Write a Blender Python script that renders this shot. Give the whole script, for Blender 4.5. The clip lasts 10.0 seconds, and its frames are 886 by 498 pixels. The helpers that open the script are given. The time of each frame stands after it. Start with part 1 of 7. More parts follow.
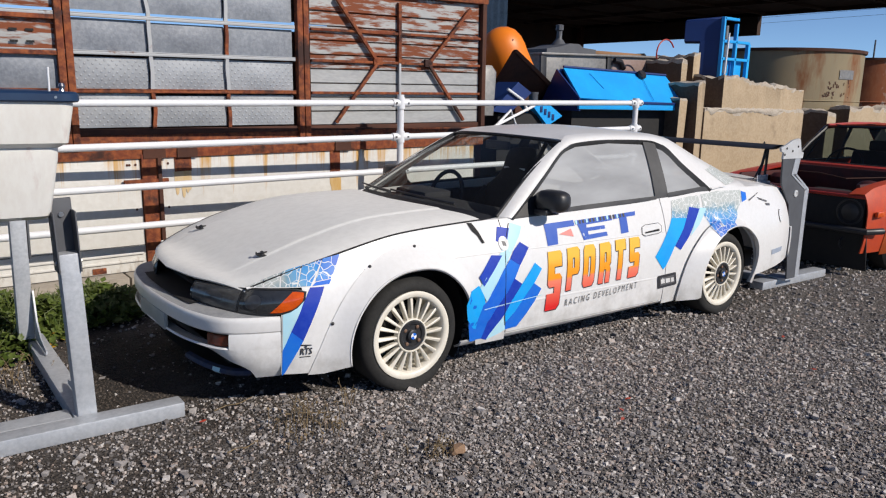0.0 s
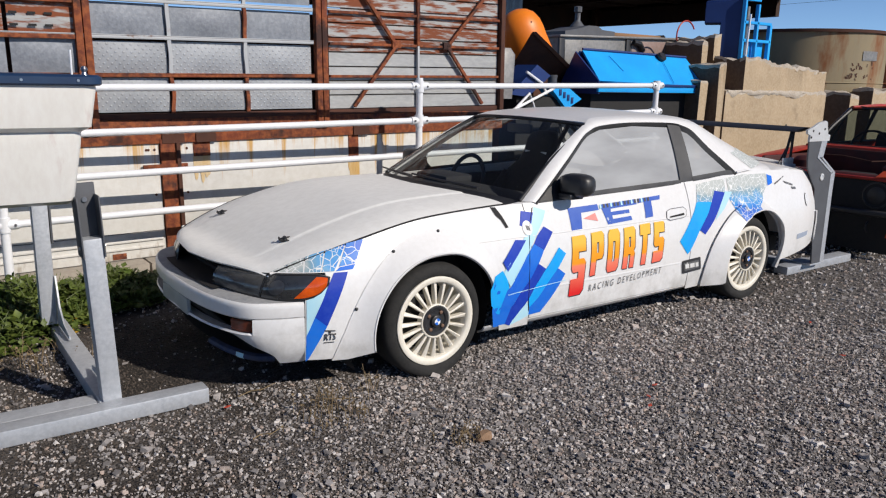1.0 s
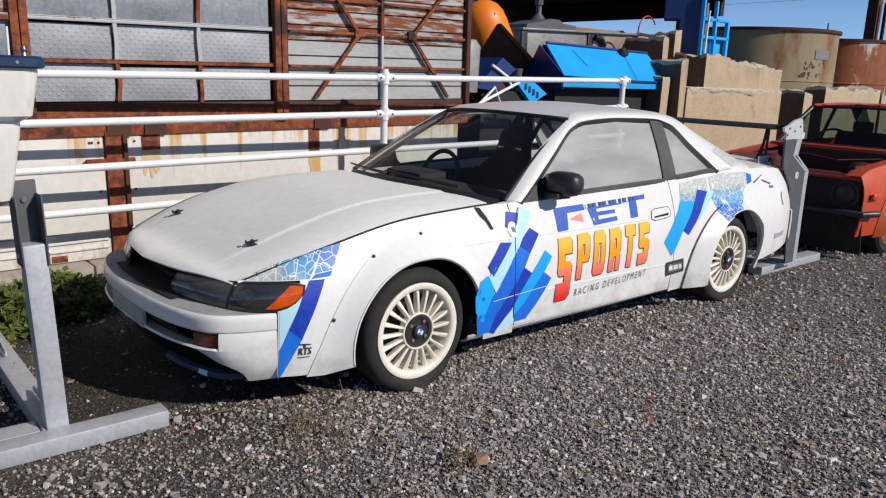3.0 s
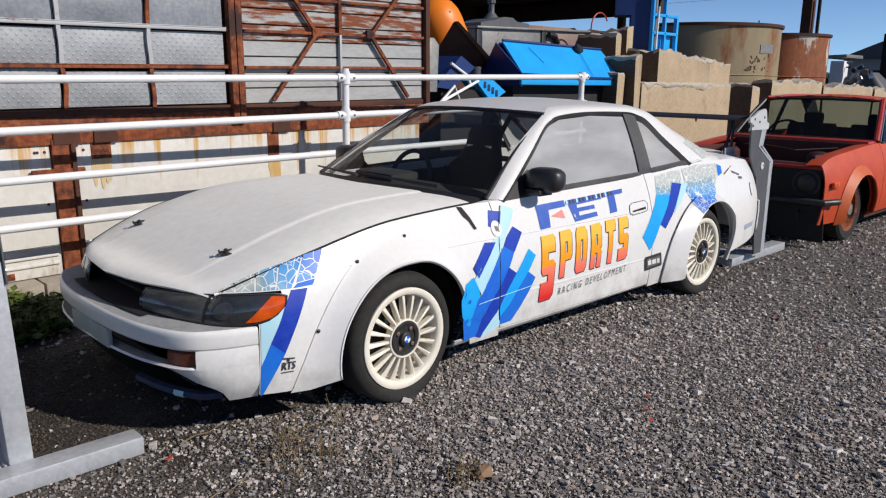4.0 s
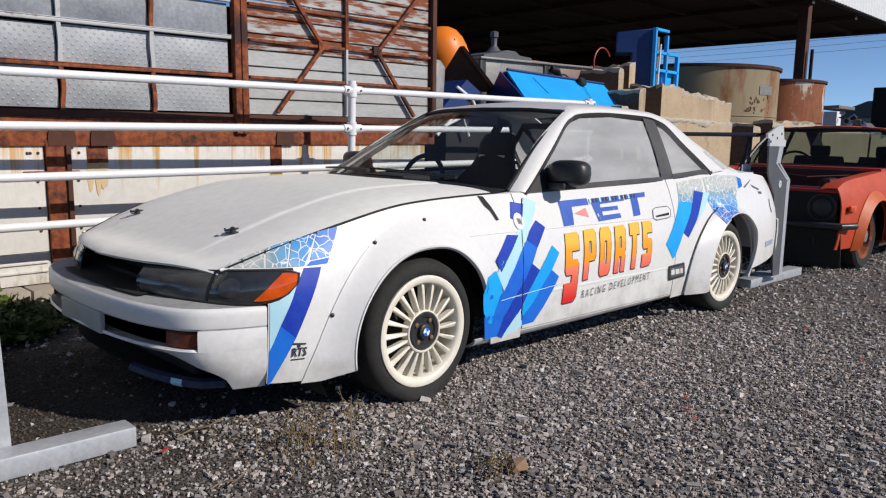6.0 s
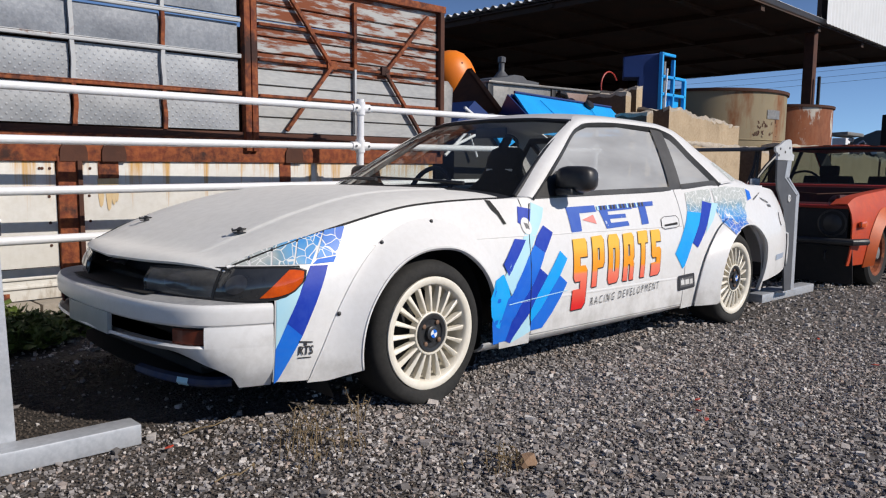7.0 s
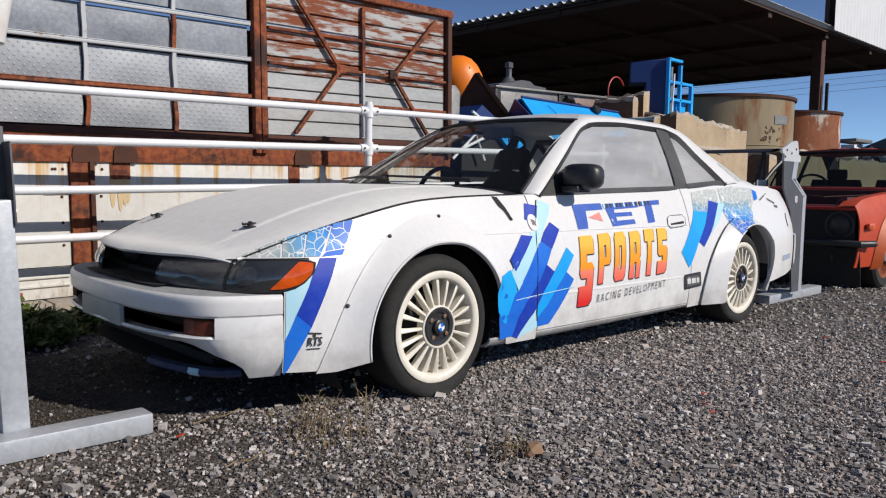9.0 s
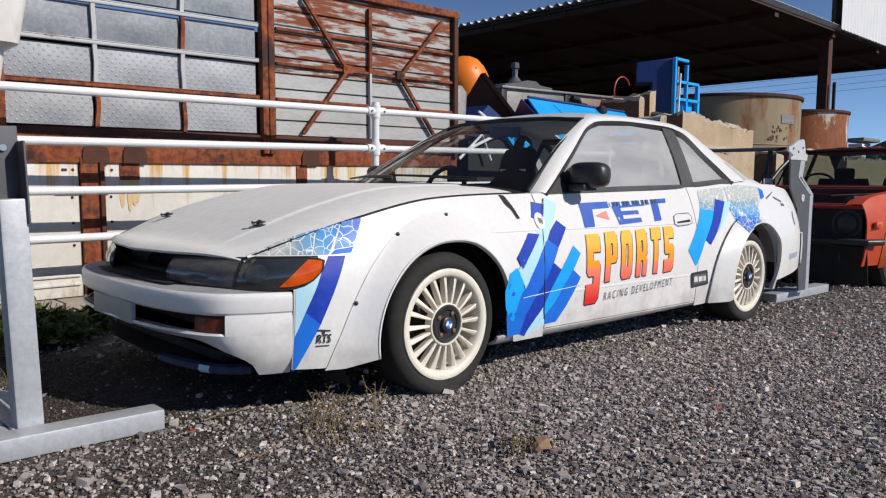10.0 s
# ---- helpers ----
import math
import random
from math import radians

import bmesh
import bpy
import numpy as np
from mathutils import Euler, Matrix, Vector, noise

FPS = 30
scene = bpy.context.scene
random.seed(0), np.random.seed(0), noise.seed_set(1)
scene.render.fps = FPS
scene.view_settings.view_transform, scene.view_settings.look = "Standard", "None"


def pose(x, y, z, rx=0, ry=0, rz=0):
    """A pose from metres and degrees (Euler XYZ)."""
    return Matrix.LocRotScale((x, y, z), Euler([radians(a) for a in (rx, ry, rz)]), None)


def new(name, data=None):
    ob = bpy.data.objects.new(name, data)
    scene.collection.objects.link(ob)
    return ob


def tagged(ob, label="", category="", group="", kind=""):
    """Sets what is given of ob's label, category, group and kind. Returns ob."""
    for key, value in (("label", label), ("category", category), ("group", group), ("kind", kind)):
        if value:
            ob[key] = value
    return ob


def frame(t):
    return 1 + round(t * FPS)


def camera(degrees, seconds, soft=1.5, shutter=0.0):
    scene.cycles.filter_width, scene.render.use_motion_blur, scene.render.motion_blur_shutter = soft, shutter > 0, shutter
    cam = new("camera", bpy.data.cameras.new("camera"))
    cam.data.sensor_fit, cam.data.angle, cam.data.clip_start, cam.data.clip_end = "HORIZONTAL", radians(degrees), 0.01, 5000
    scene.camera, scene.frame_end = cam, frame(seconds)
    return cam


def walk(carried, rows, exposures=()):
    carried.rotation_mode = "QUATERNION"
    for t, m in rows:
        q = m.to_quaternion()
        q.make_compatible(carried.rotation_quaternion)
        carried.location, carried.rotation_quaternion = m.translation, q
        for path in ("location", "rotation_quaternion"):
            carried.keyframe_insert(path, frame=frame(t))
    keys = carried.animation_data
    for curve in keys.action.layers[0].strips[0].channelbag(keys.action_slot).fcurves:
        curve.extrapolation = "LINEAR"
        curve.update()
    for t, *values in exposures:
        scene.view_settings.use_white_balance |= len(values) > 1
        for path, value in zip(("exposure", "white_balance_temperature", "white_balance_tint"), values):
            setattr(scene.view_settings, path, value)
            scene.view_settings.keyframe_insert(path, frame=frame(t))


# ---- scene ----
cam = camera(60.1, 10.0, soft=1.18)
METRES, EYE, TILT, LEAN, TURN = 1.2485, 1.375, 0.602, -0.553, 143.396
EYE_X, EYE_Y = 1.9645, 3.649
ROWS = [
    (0.0, 0.0, 0.0, 0.0, 0.2, -11.95, -0.93),
    (0.5, -0.0212, 0.0128, -0.0085, 0.86, -12.86, -0.7),
    (1.0, -0.0417, 0.0327, -0.009, 1.12, -13.08, -0.66),
    (1.5, -0.0623, 0.0717, -0.0147, 1.47, -13.1, -1.01),
    (2.0, -0.0853, 0.1336, -0.0243, -0.69, -12.81, -0.33),
    (3.5, -0.2287, 0.3253, -0.0411, -4.28, -13.58, -1.65),
    (4.0, -0.2932, 0.3833, -0.0653, -7.23, -13.05, -0.31),
    (4.5, -0.3476, 0.4394, -0.1122, -9.42, -13.02, 0.29),
    (5.0, -0.3663, 0.4791, -0.1725, -8.73, -12.14, -0.45),
    (5.5, -0.3703, 0.5092, -0.2414, -8.12, -11.07, -0.6),
    (6.0, -0.3719, 0.5274, -0.3237, -7.86, -8.71, -0.88),
    (7.5, -0.36, 0.5128, -0.4428, -7.07, -5.95, -0.43),
    (8.0, -0.3602, 0.511, -0.4542, -6.8, -6.22, -0.45),
    (8.5, -0.3603, 0.5022, -0.4565, -6.63, -5.64, -0.41),
    (9.0, -0.3651, 0.4875, -0.463, -6.58, -5.51, -0.41),
    (9.5, -0.3696, 0.4776, -0.4667, -6.39, -5.38, -0.31),
    (10.0, -0.3706, 0.4704, -0.4714, -6.12, -5.42, -0.21),
]
walk(cam, [(t, pose(EYE_X, EYE_Y, EYE, TILT, LEAN, TURN) @ pose(METRES * x, METRES * y, METRES * z, 90 + pitch, roll, yaw)) for t, x, y, z, yaw, pitch, roll in ROWS])

# ---- daylight ----
SUN_WAY = Vector((.42, -1.0, -.72)).normalized()
world = bpy.data.worlds.new("sky")
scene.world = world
world.use_nodes = True
nt = world.node_tree
sky = nt.nodes.new("ShaderNodeTexSky")
sky.sky_type, sky.sun_disc = "NISHITA", False
sky.sun_elevation = math.asin(-SUN_WAY.z)
sky.sun_rotation = math.atan2(-SUN_WAY.x, -SUN_WAY.y)
sky.air_density, sky.dust_density, sky.ozone_density = 1.0, 0.0, 1.6
back = nt.nodes["Background"]
back.inputs["Strength"].default_value = 0.060
# very clear air: the haze band at the horizon is lifted away evenly all round
where, lift = nt.nodes.new("ShaderNodeTexCoord"), nt.nodes.new("ShaderNodeVectorMath")
lift.operation = "ADD"
lift.inputs[1].default_value = (0, 0, .09)
nt.links.new(where.outputs["Generated"], lift.inputs[0])
nt.links.new(lift.outputs[0], sky.inputs["Vector"])
rich = nt.nodes.new("ShaderNodeHueSaturation")
rich.inputs["Hue"].default_value, rich.inputs["Saturation"].default_value = .515, 1.14
nt.links.new(sky.outputs[0], rich.inputs["Color"])
# an added tint multiplies the sky brighter and bluer towards the horizon, all round
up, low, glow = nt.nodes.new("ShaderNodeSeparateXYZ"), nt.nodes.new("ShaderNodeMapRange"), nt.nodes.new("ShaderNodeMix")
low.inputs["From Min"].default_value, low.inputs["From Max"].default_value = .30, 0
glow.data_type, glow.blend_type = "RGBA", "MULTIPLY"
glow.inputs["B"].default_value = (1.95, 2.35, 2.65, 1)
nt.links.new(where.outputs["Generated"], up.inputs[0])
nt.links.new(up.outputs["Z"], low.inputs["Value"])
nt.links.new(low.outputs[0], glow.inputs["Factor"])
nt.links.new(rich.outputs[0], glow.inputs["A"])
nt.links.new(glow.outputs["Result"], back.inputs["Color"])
sun_data = bpy.data.lights.new("sun", "SUN")
sun_data.energy, sun_data.angle, sun_data.color = 4.3, radians(0.5), (1.0, .925, .84)
sun = new("sun", sun_data)
sun.matrix_world = Matrix.Translation((0, 0, 12)) @ SUN_WAY.to_track_quat("-Z", "Y").to_matrix().to_4x4()
scene.view_settings.exposure = 0.0
# ---- tools for meshes ----
def grid(us, vs, place):
    """A sheet of place(u, v) over two lists of numbers."""
    bm = bmesh.new()
    rows = [[bm.verts.new(place(u, v)) for v in vs] for u in us]
    for a, b in zip(rows, rows[1:]):
        for i in range(len(vs) - 1):
            bm.faces.new((a[i], a[i + 1], b[i + 1], b[i]))
    return bm


def steps(a, b, n):
    return [a + (b - a) * i / n for i in range(n + 1)]


def facing(bm, inner):
    """Turns the faces of a sheet away from an inner point."""
    bm.normal_update()
    total = sum((f.normal.dot(f.calc_center_median() - Vector(inner)) * f.calc_area() for f in bm.faces), 0.0)
    if total < 0:
        bmesh.ops.reverse_faces(bm, faces=bm.faces)
    return bm


def box(bm, lo, hi, m=None, bevel=0.0):
    """A box from corner to corner, with bevelled edges."""
    lo, hi = Vector(lo), Vector(hi)
    made = bmesh.ops.create_cube(bm, size=1, matrix=(m or Matrix()) @ Matrix.Translation((lo + hi) / 2) @ Matrix.Diagonal((*(hi - lo), 1)))
    if bevel:
        edges = list({e for v in made["verts"] for e in v.link_edges})
        bmesh.ops.bevel(bm, geom=edges, offset=bevel, segments=2, affect="EDGES", profile=.6)
    return bm


def one_box(lo, hi, m=None, bevel=0.0):
    return box(bmesh.new(), lo, hi, m, bevel)


def tube(bm, pts, r, sides=10, closed=False):
    """A round bar along a line of points; r may be a list."""
    pts = [Vector(p) for p in pts]
    radii = r if isinstance(r, (list, tuple)) else [r] * len(pts)
    rings, n = [], len(pts)
    last = None
    for i, p in enumerate(pts):
        ahead = pts[(i + 1) % n] if closed or i + 1 < n else p
        behind = pts[i - 1] if closed or i else p
        way = (ahead - behind).normalized()
        if last is None:
            a = way.orthogonal().normalized()
        else:
            a = (last - way * last.dot(way)).normalized()
        last = a
        b = way.cross(a)
        rings.append([bm.verts.new(p + radii[i] * (math.cos(t) * a + math.sin(t) * b)) for t in (2 * math.pi * k / sides for k in range(sides))])
    pairs = list(zip(rings, rings[1:])) + ([(rings[-1], rings[0])] if closed else [])
    for a, b in pairs:
        for k in range(sides):
            bm.faces.new((a[k], a[(k + 1) % sides], b[(k + 1) % sides], b[k]))
    if not closed:
        bm.faces.new(rings[0][::-1])
        bm.faces.new(rings[-1])
    return bm


def one_tube(pts, r, sides=10, closed=False):
    return tube(bmesh.new(), pts, r, sides, closed)


def lathe(bm, profile, m=None, sides=48, close=False):
    """A turned body: (radius, height) pairs round the z axis, laid by m."""
    m = m or Matrix()
    rings = [[bm.verts.new(m @ Vector((r * math.cos(2 * math.pi * k / sides), r * math.sin(2 * math.pi * k / sides), h))) for k in range(sides)] for r, h in profile]
    pairs = list(zip(rings, rings[1:])) + ([(rings[-1], rings[0])] if close else [])
    for a, b in pairs:
        for k in range(sides):
            bm.faces.new((a[k], a[(k + 1) % sides], b[(k + 1) % sides], b[k]))
    if not close:
        for ring, turn in ((rings[0], -1), (rings[-1], 1)):
            bm.faces.new(ring[::turn])
    return bm


def slab(bm, outline, depth, m=None):
    """A flat plate: an outline in x and z, depth thick along y, laid by m."""
    m = m or Matrix()
    a = [bm.verts.new(m @ Vector((x, 0, z))) for x, z in outline]
    b = [bm.verts.new(m @ Vector((x, depth, z))) for x, z in outline]
    bm.faces.new(a)
    bm.faces.new(b[::-1])
    n = len(a)
    for i in range(n):
        bm.faces.new((a[i], b[i], b[(i + 1) % n], a[(i + 1) % n]))
    bmesh.ops.recalc_face_normals(bm, faces=bm.faces)
    return bm


def finish(bm, name, material, sharp=38.0):
    data = bpy.data.meshes.new(name)
    bm.normal_update()
    for e in bm.edges:
        e.smooth = len(e.link_faces) == 2 and e.calc_face_angle(0) < radians(sharp)
    for f in bm.faces:
        f.smooth = True
    bm.to_mesh(data)
    bm.free()
    data.materials.append(material)
    return data


def part(name, bm, material, parent=None, label="", thick=0.0, sharp=38.0):
    """One mesh object, under a thing or a part of one. thick: the gauge of a sheet, inwards."""
    ob = new(name, finish(bm, name, material, sharp))
    if parent:
        ob.parent = parent
    if thick:
        mod = ob.modifiers.new("gauge", "SOLIDIFY")
        mod.thickness, mod.offset = thick, -1
    return tagged(ob, label) if label else ob


def thing(name, label, category, place=(0, 0, 0), group="", kind=""):
    ob = new(name)
    ob.location = place
    ob.empty_display_size = .1
    return tagged(ob, label, category, group, kind)


def solo(name, bm, material, label, category, group="", kind="", sharp=38.0):
    return tagged(part(name, bm, material, sharp=sharp), label, category, group, kind)


def conform(outline, surface, gap, cell=.05):
    """An outline in x and z, cut into cells and laid on surface(x, z), gap metres proud of it."""
    bm = bmesh.new()
    bm.faces.new([bm.verts.new((x, 0, z)) for x, z in outline])
    bm.normal_update()
    bmesh.ops.triangulate(bm, faces=bm.faces)
    return lay(bm, surface, gap, cell)


def lay(bm, surface, gap, cell=.05):
    xs, zs = [v.co.x for v in bm.verts], [v.co.z for v in bm.verts]
    for lo, hi, n in ((min(xs), max(xs), Vector((1, 0, 0))), (min(zs), max(zs), Vector((0, 0, 1)))):
        c = math.floor(lo / cell) * cell + cell
        while c < hi:
            bmesh.ops.bisect_plane(bm, geom=[*bm.verts, *bm.edges, *bm.faces], plane_co=n * c, plane_no=n)
            c += cell
    for v in bm.verts:
        v.co.y = surface(v.co.x, v.co.z) + gap
    bm.normal_update()
    flip = [f for f in bm.faces if f.normal.y < 0]
    if flip:
        bmesh.ops.reverse_faces(bm, faces=flip)
    return bm
# ---- materials ----
def node(nt, kind, **given):
    n = nt.nodes.new(kind)
    for k, v in given.items():
        n.inputs[k].default_value = v
    return n


def material(name, base, rough=.5, metal=0.0, second=None, scale=6.0, amount=.5, fine=None, fine_scale=60.0, fine_amount=.35,
             bump=0.0, bump_scale=120.0, third=None, third_scale=2.0, third_edge=(.55, .7), coat=0.0, stretch=(1, 1, 1), per_object=0.0):
    """A paint, metal, stone or plastic: base colour with patches of a second colour, fine grain, large stains of a third, and relief."""
    m = bpy.data.materials.new(name)
    m.use_nodes = True
    nt, b = m.node_tree, m.node_tree.nodes["Principled BSDF"]
    b.inputs["Roughness"].default_value, b.inputs["Metallic"].default_value = rough, metal
    b.inputs["Coat Weight"].default_value = coat
    where = nt.nodes.new("ShaderNodeTexCoord").outputs["Object"]
    stretched = nt.nodes.new("ShaderNodeMapping")
    stretched.inputs["Scale"].default_value = stretch
    nt.links.new(where, stretched.inputs[0])
    where = stretched.outputs[0]
    now = nt.nodes.new("ShaderNodeRGB")
    now.outputs[0].default_value = (*base, 1)
    now = now.outputs[0]

    def mixed(colour, s, lo, hi, rate, detail=6.0):
        nonlocal now
        tex = node(nt, "ShaderNodeTexNoise", Scale=s, Detail=detail, Roughness=.62)
        nt.links.new(where, tex.inputs["Vector"])
        ramp = nt.nodes.new("ShaderNodeMapRange")
        ramp.inputs["From Min"].default_value, ramp.inputs["From Max"].default_value = lo, hi
        ramp.inputs["To Max"].default_value = rate
        nt.links.new(tex.outputs["Fac"], ramp.inputs["Value"])
        mix = nt.nodes.new("ShaderNodeMix")
        mix.data_type = "RGBA"
        nt.links.new(ramp.outputs[0], mix.inputs["Factor"])
        nt.links.new(now, mix.inputs["A"])
        mix.inputs["B"].default_value = (*colour, 1)
        now = mix.outputs["Result"]
        return ramp.outputs[0]
    if second:
        mixed(second, scale, .35, .65, amount)
    if fine:
        mixed(fine, fine_scale, .4, .62, fine_amount)
    if third:
        mask = mixed(third, third_scale, *third_edge, 1.0, 8.0)
        far = nt.nodes.new("ShaderNodeMapRange")
        far.inputs["To Min"].default_value, far.inputs["To Max"].default_value = rough, .85
        nt.links.new(mask, far.inputs["Value"])
        nt.links.new(far.outputs[0], b.inputs["Roughness"])
        if metal:
            dull = nt.nodes.new("ShaderNodeMapRange")
            dull.inputs["To Min"].default_value, dull.inputs["To Max"].default_value = metal, 0
            nt.links.new(mask, dull.inputs["Value"])
            nt.links.new(dull.outputs[0], b.inputs["Metallic"])
    if per_object:
        info = nt.nodes.new("ShaderNodeObjectInfo")
        span = nt.nodes.new("ShaderNodeMapRange")
        span.inputs["To Min"].default_value, span.inputs["To Max"].default_value = 1 - per_object, 1 + per_object
        nt.links.new(info.outputs["Random"], span.inputs["Value"])
        hsv = nt.nodes.new("ShaderNodeHueSaturation")
        nt.links.new(span.outputs[0], hsv.inputs["Value"])
        nt.links.new(now, hsv.inputs["Color"])
        now = hsv.outputs[0]
    nt.links.new(now, b.inputs["Base Color"])
    if bump:
        tex = node(nt, "ShaderNodeTexNoise", Scale=bump_scale, Detail=5.0)
        nt.links.new(where, tex.inputs["Vector"])
        bp = node(nt, "ShaderNodeBump", Strength=bump, Distance=.004)
        nt.links.new(tex.outputs["Fac"], bp.inputs["Height"])
        nt.links.new(bp.outputs[0], b.inputs["Normal"])
    return m


PAINT = material("white_race_paint", (.77, .765, .755), .34, second=(.69, .685, .67), scale=3.0, amount=.35, fine=(.45, .43, .39), fine_scale=45, fine_amount=.10, third=(.38, .36, .32), third_scale=9, third_edge=(.70, .86), coat=.15)
HOOD = material("chalky_white_paint", (.84, .835, .80), .72, second=(.78, .77, .73), scale=2.2, amount=.5, fine=(.46, .45, .42), fine_scale=24, fine_amount=.14, bump=.08, bump_scale=260)
BLACK = material("black_plastic", (.018, .018, .02), .42, second=(.035, .035, .035), scale=30)
# Near-black; in openings and under the cars it also stands for shade.
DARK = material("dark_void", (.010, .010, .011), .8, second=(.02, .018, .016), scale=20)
TRIM = material("weathered_black_trim", (.03, .03, .032), .55, second=(.07, .07, .07), scale=12, amount=.5)
RUBBER = material("tyre_rubber", (.010, .0098, .0095), .85, second=(.022, .021, .019), scale=14, amount=.6, fine=(.045, .042, .038), fine_scale=70, fine_amount=.2, bump=.15)
RIM = material("cream_wheel_paint", (.80, .76, .66), .38, second=(.68, .62, .50), scale=18, amount=.4, fine=(.40, .34, .26), fine_scale=60, fine_amount=.12)
NAVY = material("navy_vinyl", (.008, .035, .38), .5, second=(.012, .06, .46), scale=5, amount=.6, fine=(.10, .16, .5), fine_scale=40, fine_amount=.10)
MID = material("royal_blue_vinyl", (.010, .125, .64), .5, second=(.010, .19, .72), scale=4, amount=.8, fine=(.12, .25, .6), fine_scale=40, fine_amount=.10)
CYAN = material("bright_cyan_vinyl", (.006, .39, .87), .5, second=(.006, .31, .83), scale=4, amount=.8, fine=(.15, .40, .75), fine_scale=40, fine_amount=.10)
PALE = material("pale_cyan_vinyl", (.42, .70, .82), .4, second=(.52, .74, .80), scale=7, amount=.6)
LOGO = material("logo_blue_vinyl", (.045, .11, .46), .45, second=(.08, .16, .50), scale=9, amount=.6, third=(.55, .6, .68), third_scale=22, third_edge=(.66, .70))
PINK = material("faded_red_vinyl", (.75, .25, .22), .5)
INK = material("black_vinyl", (.035, .035, .04), .5)
GREY_INK = material("grey_vinyl", (.11, .11, .115), .5, third=(.6, .6, .6), third_scale=40, third_edge=(.6, .66))
LENS = material("amber_lens", (.78, .11, .006), .18, second=(.40, .035, .003), scale=18, amount=.6, coat=.6)
FOG = material("dull_amber_lens", (.16, .035, .015), .25, second=(.08, .015, .01), scale=20, coat=.5)
CHROME = material("dull_chrome", (.55, .55, .56), .3, 1.0, second=(.4, .39, .38), scale=30)
STEEL = material("galvanised_stand_steel", (.46, .48, .51), .5, .35, second=(.36, .38, .41), scale=16, amount=.7, fine=(.6, .62, .64), fine_scale=55, fine_amount=.4)
DULL = material("dark_grey_plate", (.10, .105, .115), .6, .2, second=(.07, .07, .08), scale=10)
RAIL = material("white_rail_paint", (.80, .81, .83), .42, second=(.70, .71, .73), scale=9, amount=.4, fine=(.5, .48, .44), fine_scale=40, fine_amount=.12)
RUST = material("rust", (.19, .040, .014), .85, second=(.060, .016, .010), scale=3.5, amount=1.0, fine=(.36, .105, .03), fine_scale=24, fine_amount=.65, third=(.040, .016, .012), third_scale=4, third_edge=(.55, .64), bump=.35, bump_scale=90)
DARK_RUST = material("dark_rust", (.055, .02, .012), .85, second=(.10, .035, .018), scale=6, amount=.7, bump=.3, bump_scale=80)
CONCRETE = material("broken_concrete", (.46, .35, .225), .9, second=(.37, .275, .17), scale=2.2, amount=.8, fine=(.54, .44, .31), fine_scale=38, fine_amount=.5, third=(.25, .18, .11), third_scale=3.0, third_edge=(.62, .80), bump=.7, bump_scale=46)
BROKEN = material("fresh_broken_concrete", (.46, .40, .32), .95, second=(.33, .27, .20), scale=16, amount=.8, fine=(.60, .55, .48), fine_scale=60, fine_amount=.5, bump=1.0, bump_scale=60)
RED = material("faded_red_paint", (.46, .034, .015), .42, second=(.34, .020, .011), scale=4, amount=.6, fine=(.20, .03, .02), fine_scale=34, fine_amount=.3, third=(.15, .04, .02), third_scale=7, third_edge=(.62, .75), coat=.2)
RED_ORANGE = material("sun_bleached_red_paint", (.56, .066, .010), .55, second=(.42, .036, .008), scale=5, amount=.7, fine=(.3, .05, .03), fine_scale=30, fine_amount=.25, third=(.36, .10, .06), third_scale=6, third_edge=(.68, .72))
# Darker copy of the red, for panels in the saloon's shaded front.
SHADED_RED = material("shaded_red_paint", (.07, .008, .006), .6, second=(.03, .008, .007), scale=7, amount=.7)
ORANGE = material("orange_primer_paint", (.58, .105, .014), .55, second=(.46, .07, .012), scale=6, amount=.6, fine=(.3, .07, .03), fine_scale=30, fine_amount=.25)
BLUE = material("bright_blue_machine_paint", (.012, .42, .88), .4, second=(.012, .29, .86), scale=4, amount=.5, fine=(.05, .12, .3), fine_scale=50, fine_amount=.15)
# Deep blue, darkened further for the shaded sides of press and hopper.
DEEP_BLUE = material("deep_blue_and_shade", (.005, .030, .15), .5, second=(.005, .022, .12), scale=5, amount=.6)
SAFETY = material("orange_machine_paint", (.85, .22, .01), .45, second=(.75, .17, .01), scale=4, amount=.5)
GREY_SHEET = material("grey_sheet_steel", (.26, .26, .255), .5, .4, second=(.15, .145, .14), scale=4, amount=.8, fine=(.36, .34, .31), fine_scale=28, fine_amount=.4, third=(.20, .13, .09), third_scale=3, third_edge=(.64, .74))
for vinyl in (NAVY, MID, CYAN, LOGO, PALE):
    vinyl.node_tree.nodes["Principled BSDF"].inputs["Specular IOR Level"].default_value = .25
# ---- shape of the racing coupe: x runs to its nose, y to its left side, z up, from the ground under the front axle ----
def curve(*pts):
    """A smooth curve through (x, value) pairs."""
    pts = sorted(pts)
    xs, ys = np.array([p[0] for p in pts], float), np.array([p[1] for p in pts], float)
    h, d = np.diff(xs), np.diff(ys) / np.diff(xs)
    m = np.zeros(len(xs))
    m[0], m[-1] = d[0], d[-1]
    for i in range(1, len(xs) - 1):
        if d[i - 1] * d[i] > 0:
            w1, w2 = 2 * h[i] + h[i - 1], h[i] + 2 * h[i - 1]
            m[i] = (w1 + w2) / (w1 / d[i - 1] + w2 / d[i])

    def value(x):
        x = min(max(x, xs[0]), xs[-1])
        i = min(int(np.searchsorted(xs, x, "right")) - 1, len(h) - 1)
        t = (x - xs[i]) / h[i]
        return float((1 + 2 * t) * (1 - t) ** 2 * ys[i] + t * (1 - t) ** 2 * h[i] * m[i] + t * t * (3 - 2 * t) * ys[i + 1] + t * t * (t - 1) * h[i] * m[i + 1])
    return value


